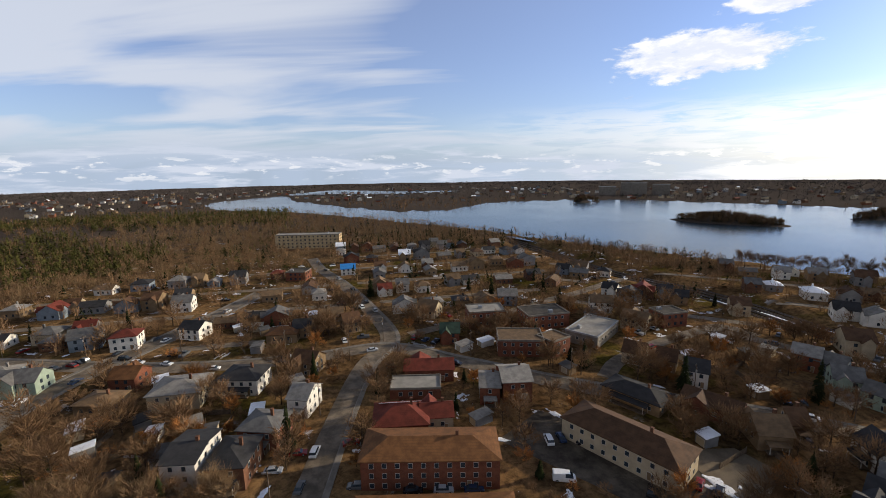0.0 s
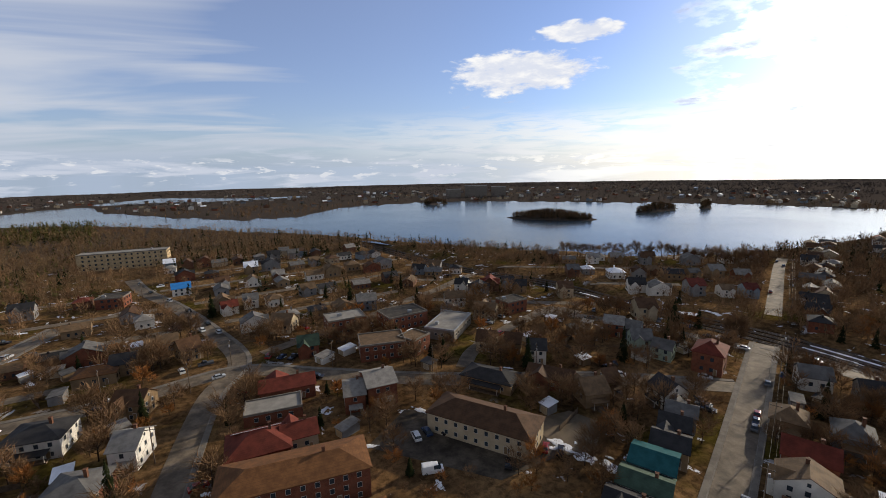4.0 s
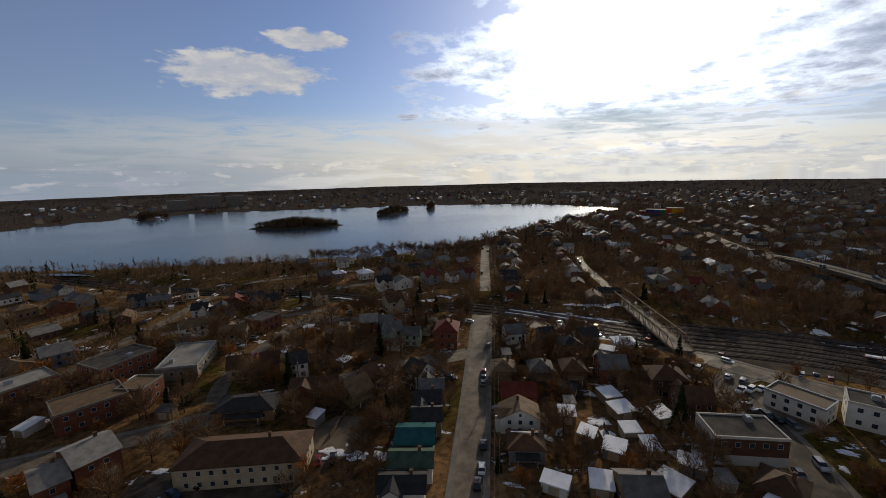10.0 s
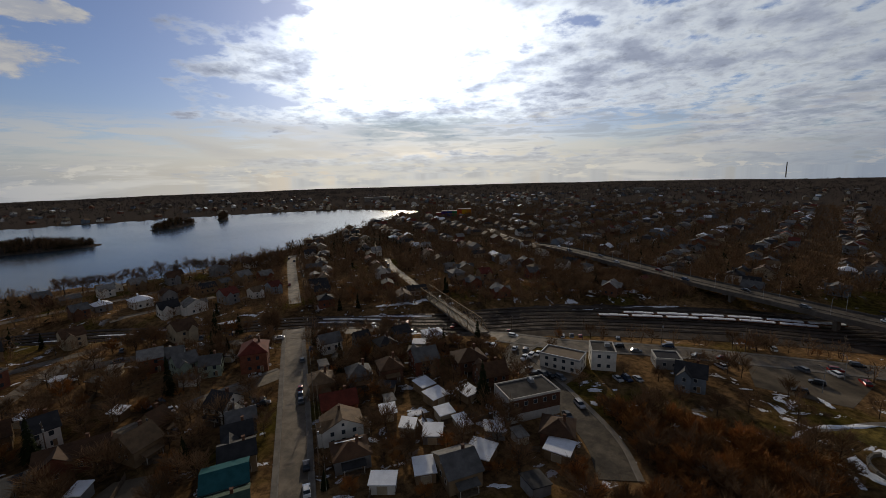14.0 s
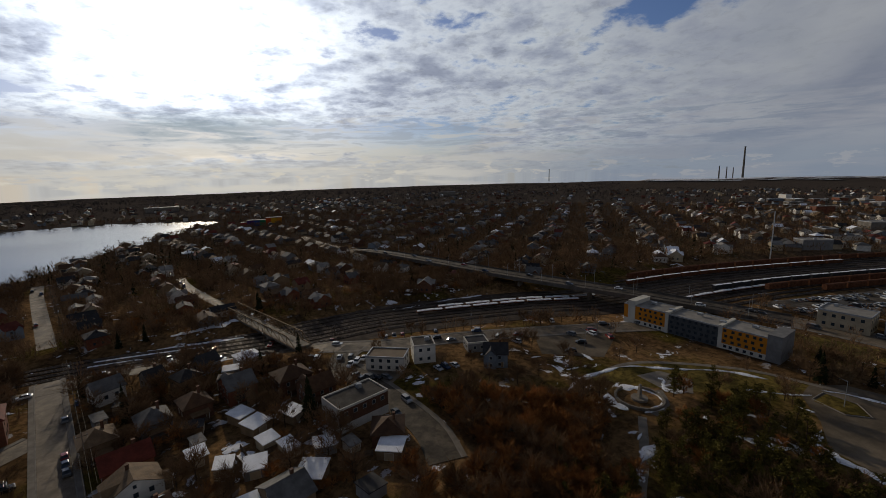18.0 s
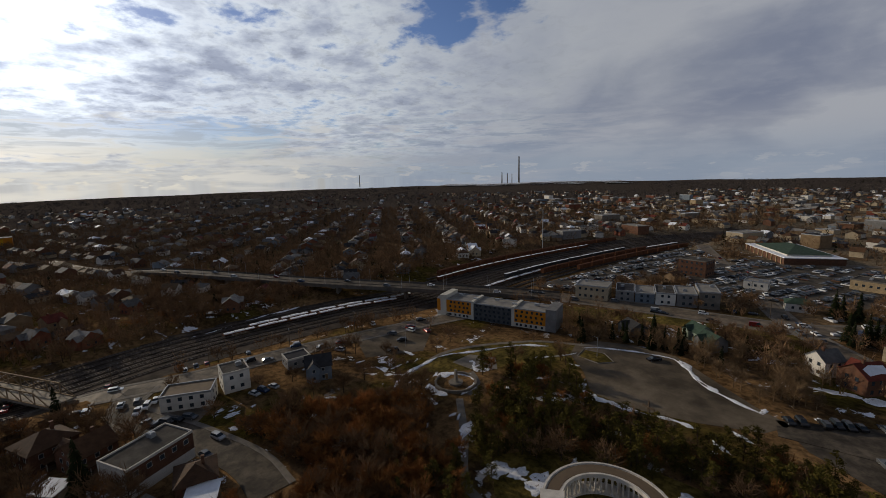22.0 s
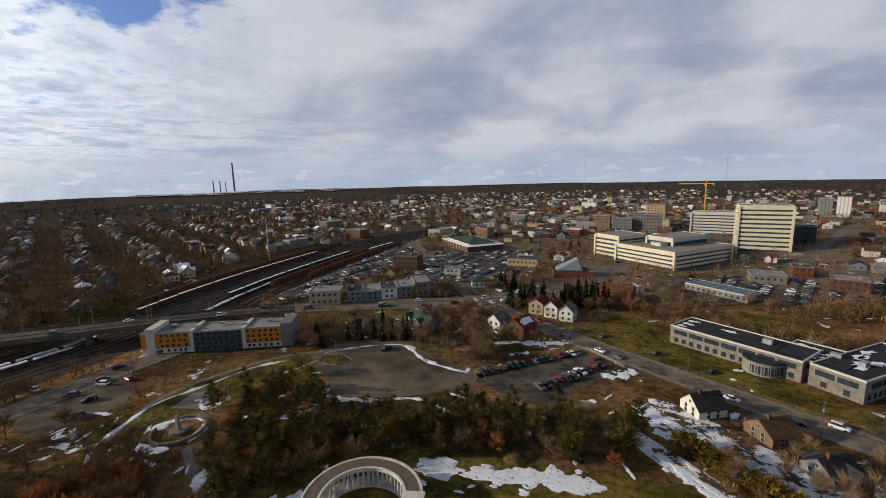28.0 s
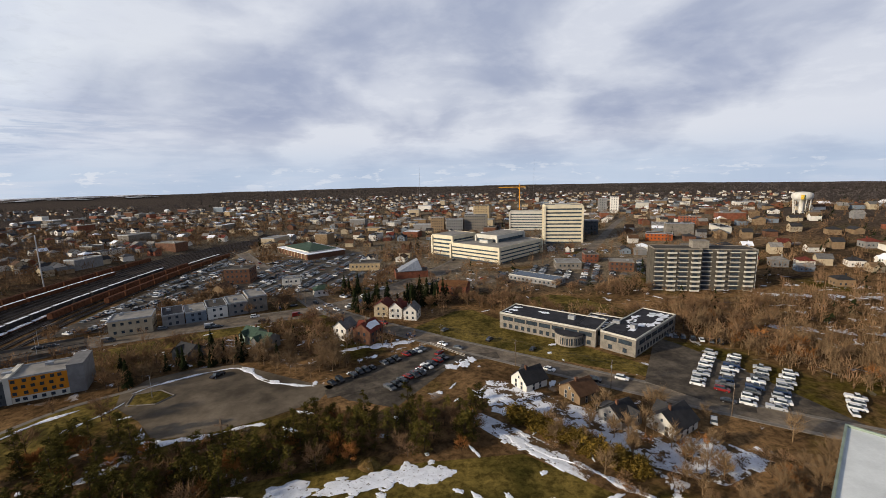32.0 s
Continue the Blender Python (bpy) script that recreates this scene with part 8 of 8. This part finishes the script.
# rows of shore trees
for i in range(16):
    az = 36 + i * 1.4
    x, y = polar(az, 372 + tree_rng.uniform(-8, 6))
    tree("bare", x, y, tree_rng.uniform(1.0, 1.4), "shore trees")


build_masses()


# ---------------------------------------------------------------- far woods as one mass
def wood(name, spots, kind, mat, label, seed, m=34, slim=1.0):
    """Many small tree clumps: upright fans of twigs or boughs."""
    rnd = np.random.RandomState(seed)
    V, F = [], []
    n0 = 0
    heights = height([q[0] for q in spots], [q[1] for q in spots]) - 0.3
    for (x, y, h, wd), z in zip(spots, heights):
        if kind == "conifer":
            m = 16
            t = rnd.rand(m)
            a = rnd.rand(m) * math.tau
            rr = wd * 0.5 * (1 - t * 0.92)
            c, s = np.cos(a), np.sin(a)
            zz = z + h * (0.08 + 0.9 * t)
            wv = 0.35 * rr + 0.12
            p0 = np.stack([x + c * 0.1, y + s * 0.1, zz + h * 0.09], 1)
            p1 = np.stack([x + c * rr - s * wv, y + s * rr + c * wv, zz - h * 0.05], 1)
            p2 = np.stack([x + c * rr + s * wv, y + s * rr - c * wv, zz - h * 0.05], 1)
        else:
            # a loose crown: short twigs all through an upright ellipsoid, and a few stems
            d = rnd.normal(size=(m, 3))
            d /= np.linalg.norm(d, axis=1)[:, None]
            q = d * (rnd.rand(m) ** 0.45)[:, None]
            base = np.stack([x + q[:, 0] * wd * 0.42, y + q[:, 1] * wd * 0.42, z + h * (0.56 + 0.34 * q[:, 2])], 1)
            way = d * 0.55 + rnd.normal(size=(m, 3)) * 0.45 + np.array([0, 0, 0.65])
            tip = base + way * (0.20 * h * rnd.uniform(0.6, 1.3, m))[:, None]
            stem = m // 9
            base[:stem] = np.stack([x + rnd.normal(size=stem) * 0.25, y + rnd.normal(size=stem) * 0.25, np.full(stem, z)], 1)
            tip[:stem] = base[:stem] + np.stack([rnd.normal(size=stem) * wd * 0.16, rnd.normal(size=stem) * wd * 0.16, h * rnd.uniform(0.6, 0.95, stem)], 1)
            b2 = rnd.rand(m) * math.tau
            ww = slim * wd * rnd.uniform(0.02, 0.05, m)
            off = np.stack([np.cos(b2) * ww, np.sin(b2) * ww, 0.4 * ww], 1)
            p0, p1, p2 = base - off, base + off, tip
        V.append(np.stack([p0, p1, p2], 1).reshape(-1, 3))
        n0 += m
    V = np.concatenate(V)
    me = bpy.data.meshes.new(name)
    me.vertices.add(len(V))
    me.vertices.foreach_set("co", V.ravel())
    me.loops.add(len(V))
    me.loops.foreach_set("vertex_index", np.arange(len(V)))
    me.polygons.add(len(V) // 3)
    me.polygons.foreach_set("loop_start", np.arange(0, len(V), 3))
    me.polygons.foreach_set("loop_total", np.full(len(V) // 3, 3))
    me.materials.append(mat)
    me.update(calc_edges=True)
    return tagged(new(name, me), label, "woods", kind="stuff")


def land(n, az0, az1, r0, r1, seed, islands=False, power=1.0, forest=None, free=True):
    rnd = np.random.RandomState(seed)
    az = rnd.uniform(az0, az1, n)
    r = r0 + (r1 - r0) * rnd.rand(n) ** power
    x, y = r * np.sin(np.radians(az)), r * np.cos(np.radians(az))
    ok = ~in_lake(x, y, -6) | (on_island(x, y) > 0.25)
    g, h = rail_gap(x, y)
    ok &= g > h + 4
    near = r < 650
    k = np.array(KEEP)
    for i in np.where(ok & near)[0]:
        if ((k[:, 0] - x[i]) ** 2 + (k[:, 1] - y[i]) ** 2 < (k[:, 2] * 0.9) ** 2).any() or ((SEG[:, 0] - x[i]) ** 2 + (SEG[:, 1] - y[i]) ** 2 < (SEG[:, 2] + 2) ** 2).any() \
                or any(inside(p, x[i], y[i]) for p in PARK_POLY + OPEN_POLY):
            ok[i] = False
    return [(x[i], y[i], az[i], r[i]) for i in np.where(ok)[0]]


wr = random.Random(21)
near = [(x, y, wr.uniform(5, 9.5), wr.uniform(5, 8)) for x, y, a, r in land(4600, -65, 250, 180, 430, 31)]
near += [(x, y, wr.uniform(5, 9), wr.uniform(5, 8)) for x, y, a, r in land(600, 14, 62, 220, 420, 43)]
near += [(x, y, wr.uniform(4, 8.5), wr.uniform(5, 8)) for x, y, a, r in land(3000, 55, 150, 200, 430, 41)]
wood("garden_trees", near, "bare", TWIG, "bare brown trees between the houses", 11, 70, 0.5)
spots = [(x, y, wr.uniform(5, 9.5), wr.uniform(6, 9)) for x, y, a, r in land(5200, -65, 250, 400, 720, 31)]
spots += [(x, y, wr.uniform(5, 9.5), wr.uniform(7, 11)) for x, y, a, r in land(11000, 55, 168, 330, 1000, 42)]
spots += [(x, y, wr.uniform(7, 11), wr.uniform(9, 13)) for x, y, a, r in land(5200, -65, 250, 650, 1500, 32)]
spots += [(x, y, wr.uniform(7, 12), wr.uniform(22, 40)) for x, y, a, r in land(9500, -65, 250, 1300, 4300, 33, power=1.0) if not (126 < a < 154 and r > 1900)]
# beyond 1000 m the woods take the haze-tinted colour
wood("far_slopes", [q for q in spots if math.hypot(q[0], q[1]) > 1000], "bare", HAZEWOOD, "bare woods on the far slopes, distance haze in their colour", 7, 22, 1.2)
spots = [q for q in spots if math.hypot(q[0], q[1]) <= 1000]
wood("town_trees", spots, "bare", TWIG, "masses of bare brown trees through the town", 1, 32, 0.9)
spots = [(x, y, wr.uniform(5, 9), wr.uniform(4.5, 7)) for x, y, a, r in land(5200, -62, 34, 320, 700, 34) if in_forest(a, r) and not (a < -38 and r > 385)]
spots += [(x, y, wr.uniform(6, 9), wr.uniform(4, 6.5)) for x, y, a, r in land(380, 218, 246, 175, 300, 35)]
wood("bare_woods", spots, "bare", BIRCH, "leafless pale brown woodland", 2, 64, 0.5)
spots = [(x, y, wr.uniform(7, 12), wr.uniform(5, 7.5)) for x, y, a, r in land(6200, -64, -14, 330, 900, 36)
         if (a + 4 * math.sin(r / 40.0) < -37.5 and 380 < r < 610) or (r > 610 and a < -20 and math.sin(x / 60.0) + math.sin(y / 75.0) > -0.3) or (r > 300 and wr.random() < 0.05)]
wood("pine_woods", spots, "conifer", PINEWOOD, "olive-green pine woods on the slope above the lake", 6)
spots = [(x, y, wr.uniform(7, 13), wr.uniform(4, 6)) for x, y, a, r in land(420, -14, 75, 380, 480, 37)]
spots += [(x, y, wr.uniform(8, 13), wr.uniform(5, 8)) for x, y, a, r in land(1300, -64, 250, 250, 1100, 38)]
spots += [(x, y, wr.uniform(9, 14), wr.uniform(8, 14)) for x, y, a, r in land(1500, -64, 250, 1000, 3500, 39) if not (126 < a < 154 and r > 1900)]
wood("far_conifers", spots, "conifer", NEEDLE, "dark green conifers among the woods", 3)
ispots = []
for cx, cy, a, b, rot in ISLANDS:
    c, s = math.cos(radians(rot)), math.sin(radians(rot))
    for _ in range(int(a * b * 0.5) + 60):
        u, v = wr.uniform(-1, 1), wr.uniform(-1, 1)
        if u * u + v * v < 0.9:
            ispots.append((cx + u * a * c - v * b * s, cy + u * a * s + v * b * c, wr.uniform(5, 9), wr.uniform(4, 7)))
wood("island_woods", ispots, "bare", TWIG, "wooded lake islands of bare trees", 4)
wood("island_pines", [q for q in ispots if wr.random() < 0.35], "conifer", NEEDLE, "dark pines on the lake islands", 5)

# ---------------------------------------------------------------- snow left on the ground
snow_rng = random.Random(17)


def snow_blob(shape, x, y, a, b, rot):
    """A thin lens of snow with a wandering edge."""
    c, s = math.cos(radians(rot)), math.sin(radians(rot))
    n = 26
    p1, p2, p3 = (snow_rng.uniform(0, math.tau) for _ in range(3))
    z = gz(x, y) + snow_rng.uniform(0.0, 0.06)
    v = []
    for ring, lift in ((1.0, 0.0), (0.9, 0.10), (0.55, 0.16)):
        for i in range(n):
            t = i * math.tau / n
            k = (0.82 + 0.20 * math.sin(2 * t + p1) + 0.14 * math.sin(5 * t + p2) + 0.10 * math.sin(9 * t + p3) + snow_rng.uniform(-0.05, 0.05)) * ring
            u, q = a * k * math.cos(t), b * k * math.sin(t)
            v.append((x + u * c - q * s, y + u * s + q * c, z + 0.03 + lift))
    f = [(r * n + i, r * n + (i + 1) % n, (r + 1) * n + (i + 1) % n, (r + 1) * n + i) for r in range(2) for i in range(n)] + [tuple(range(2 * n, 3 * n))]
    shape.add(v, f)


def snow_field(name, x, y, a, b, rot, label, pieces=9):
    s = Shape()
    c, q = math.cos(radians(rot)), math.sin(radians(rot))
    slim = a / max(b, 0.1) > 4
    for i in range(max(3, pieces // 3) if slim else 3):
        u, v = (i / max(1, (max(3, pieces // 3) if slim else 3) - 1) - 0.5) * 1.5 * a, snow_rng.uniform(-0.3, 0.3) * b
        snow_blob(s, x + u * c - v * q, y + u * q + v * c, (a * 0.9 / max(3, pieces // 3) * snow_rng.uniform(0.8, 1.6)) if slim else a * snow_rng.uniform(0.35, 0.55), b * snow_rng.uniform(0.5, 0.85), rot + snow_rng.uniform(-8, 8))
    for _ in range(pieces):
        u, v = snow_rng.uniform(-1.05, 1.05) * a, snow_rng.gauss(0, 0.6) * b
        snow_blob(s, x + u * c - v * q, y + u * q + v * c, min(a, 7) * snow_rng.uniform(0.06, 0.2), min(b, 4) * snow_rng.uniform(0.1, 0.3), rot + snow_rng.uniform(-25, 25))
    tagged(new(name, s.mesh(name, THAW)), label, "snow", kind="stuff")


snow_field("snow_field", 63, -71, 7, 5, 20, "patchy snow on the hilltop lawn", 14)
snow_field("snow_field", 14, -94, 20, 6.5, 8, "broad snow patch beside the colonnade", 20)
snow_field("snow_field", 0, -96, 9, 4.5, 5, "broad snow patch beside the colonnade", 10)


def snow_bank(points, width, label):
    """A ploughed bank of snow that follows a line, its width and edge wandering."""
    line = smooth_line(points, 0.7)
    s = Shape()
    p1, p2, p3 = (snow_rng.uniform(0, math.tau) for _ in range(3))
    v, f = [], []
    for i, q in enumerate(line):
        d = line[min(i + 1, len(line) - 1)] - line[max(i - 1, 0)]
        d = d / (np.linalg.norm(d) + 1e-9)
        u = i * 0.7
        end = min(1.0, i / 3.0, (len(line) - 1 - i) / 3.0)
        k = max(0.03, width * end * (0.62 + 0.34 * math.sin(u / 4.1 + p1) + 0.28 * math.sin(u / 1.5 + p2) + snow_rng.uniform(-0.2, 0.2)))
        m = width * 0.35 * math.sin(u / 3.3 + p3) + snow_rng.uniform(-0.12, 0.12)
        z = gz(q[0], q[1])
        for off, lift in ((k, 0.0), (k * 0.55, 0.16), (-k * 0.5, 0.19), (-k, 0.0)):
            v.append((q[0] - d[1] * (off + m), q[1] + d[0] * (off + m), z + 0.055 + lift))
    for i in range(len(line) - 1):
        f += [(4 * i + j, 4 * i + j + 1, 4 * i + j + 5, 4 * i + j + 4) for j in range(3)]
    tagged(new("snow_bank", s.add(v, f).mesh("snow_bank", THAW)), label, "snow", kind="stuff")


snow_bank([(81, -127), (77, -120), (72, -117), (65, -119), (57, -121), (50, -123), (43, -124)], 1.5, "snow bank along the near kerb of the loop")
snow_bank([(79, -124), (75, -119), (70, -118)], 2.2, "deep snow at the corner of the loop")
snow_bank([(97, -150), (92, -156), (86, -160), (77, -164), (68, -167), (60, -161), (52, -153), (42, -149), (33, -147)], 0.8, "snow bank along the far kerb of the loop")
snow_bank([(66, -167), (60, -162), (53, -155), (47, -151)], 1.5, "ploughed snow beside the loop")
snow_bank([(120, -70), (126, -79), (129, -88), (130, -102), (127, -110), (123, -117), (118, -131), (108, -141)], 1.0, "snow along the park path")
snow_bank([(104, -127), (100, -134), (96, -144)], 1.2, "snow between the path and the loop")
snow_bank([(118, -107), (112, -103), (108, -108)], 1.2, "snow round the small plaza")
snow_bank([(118, -88), (116, -94), (110, -97), (103, -93), (101, -86)], 1.7, "snow inside the monument's low wall")
snow_bank([(104, -82), (110, -80), (115, -83)], 2.2, "snow before the monument")
snow_bank([(86, -100), (80, -106), (77, -112)], 1.6, "snow left under the pines")
snow_bank([(88, -78), (82, -70), (77, -63)], 1.5, "snow beside the lower path")
snow_bank([(-18, -120), (-26, -110), (-36, -100), (-46, -90), (-56, -80)], 1.3, "snow strip by the cedar hedge")
snow_field("snow_field", -22, -158, 7, 4, 40, "snow beside the parking lot", 8)
snow_field("snow_field", -30, -104, 17, 2.6, 126, "snow strip by the cedar hedge", 16)
snow_field("snow_field", -43, -115, 16, 4.5, 130, "melting snow in the back yards", 30)
snow_field("snow_field", -57, -100, 9, 5, 130, "melting snow in the back yards", 24)
snow_field("snow_field", -81, -94, 9, 4.5, 140, "melting snow in the back yards", 20)
snow_field("snow_field", -27, -127, 8, 3.5, 120, "melting snow in the back yards", 10)
snow_field("snow_field", 12, -182, 14, 4, 10, "snow behind the brick house", 8)
snow_bank([(150, 232), (158, 217), (166, 202), (172, 190), (176, 182)], 3.2, "snow along the railway")
snow_bank([(170, 186), (178, 174), (187, 164), (194, 152)], 3.6, "snow along the railway")
snow_field("snow_field", 208, 78, 26, 8, 105, "broad thin snow on the railway bank", 26)
snow_field("snow_field", 228, 66, 16, 6, 120, "snow beside the tracks", 14)
snow_field("snow_field", 266, -52, 13, 5, 100, "snow on the far railway bank", 12)
snow_bank([(234, -24), (240, -44), (246, -66), (248, -84)], 1.6, "snow along the far tracks")
snow_bank([(176, 70), (184, 44), (190, 36)], 1.2, "snow beside the station road")
snow_field("snow_field", 112, 30, 8, 4, 30, "snow in the back yards", 8)
snow_field("snow_field", 118, 8, 7, 3, 20, "snow in the back yards", 8)
snow_field("snow_field", 40, 108, 14, 2, -50, "snow bank by the yard", 10)
snow_field("snow_field", 66, 80, 9, 3, -60, "snow bank by the yard", 10)
snow_field("snow_field", -230, -205, 30, 6, -35, "snow on the bare hill", 14)
snow_field("snow_field", -185, -160, 26, 5, -45, "snow on the bare hill", 14)
specks = Shape()
for _ in range(560):
    x, y = polar(snow_rng.uniform(-48, 225), snow_rng.uniform(84, 420))
    if is_free(x, y, 0.5):
        snow_blob(specks, x, y, snow_rng.uniform(0.7, 3.6), snow_rng.uniform(0.4, 1.3), snow_rng.uniform(0, 180))
tagged(new("snow_patches", specks.mesh("snow_patches", THAW)), "small melting snow patches in yards and along fences", "snow", kind="stuff")
slag = Shape()
for _ in range(150):
    x, y = polar(snow_rng.uniform(129, 151), snow_rng.uniform(3030, 3700))
    snow_blob(slag, x, y, snow_rng.uniform(40, 110), snow_rng.uniform(15, 40), snow_rng.uniform(20, 60))
slag.v = [(x, y, z + 3.0) for x, y, z in slag.v]
tagged(new("slag_snow", slag.mesh("slag_snow", SNOW)), "snow-covered slag fields below the smelter", "snow", kind="stuff")
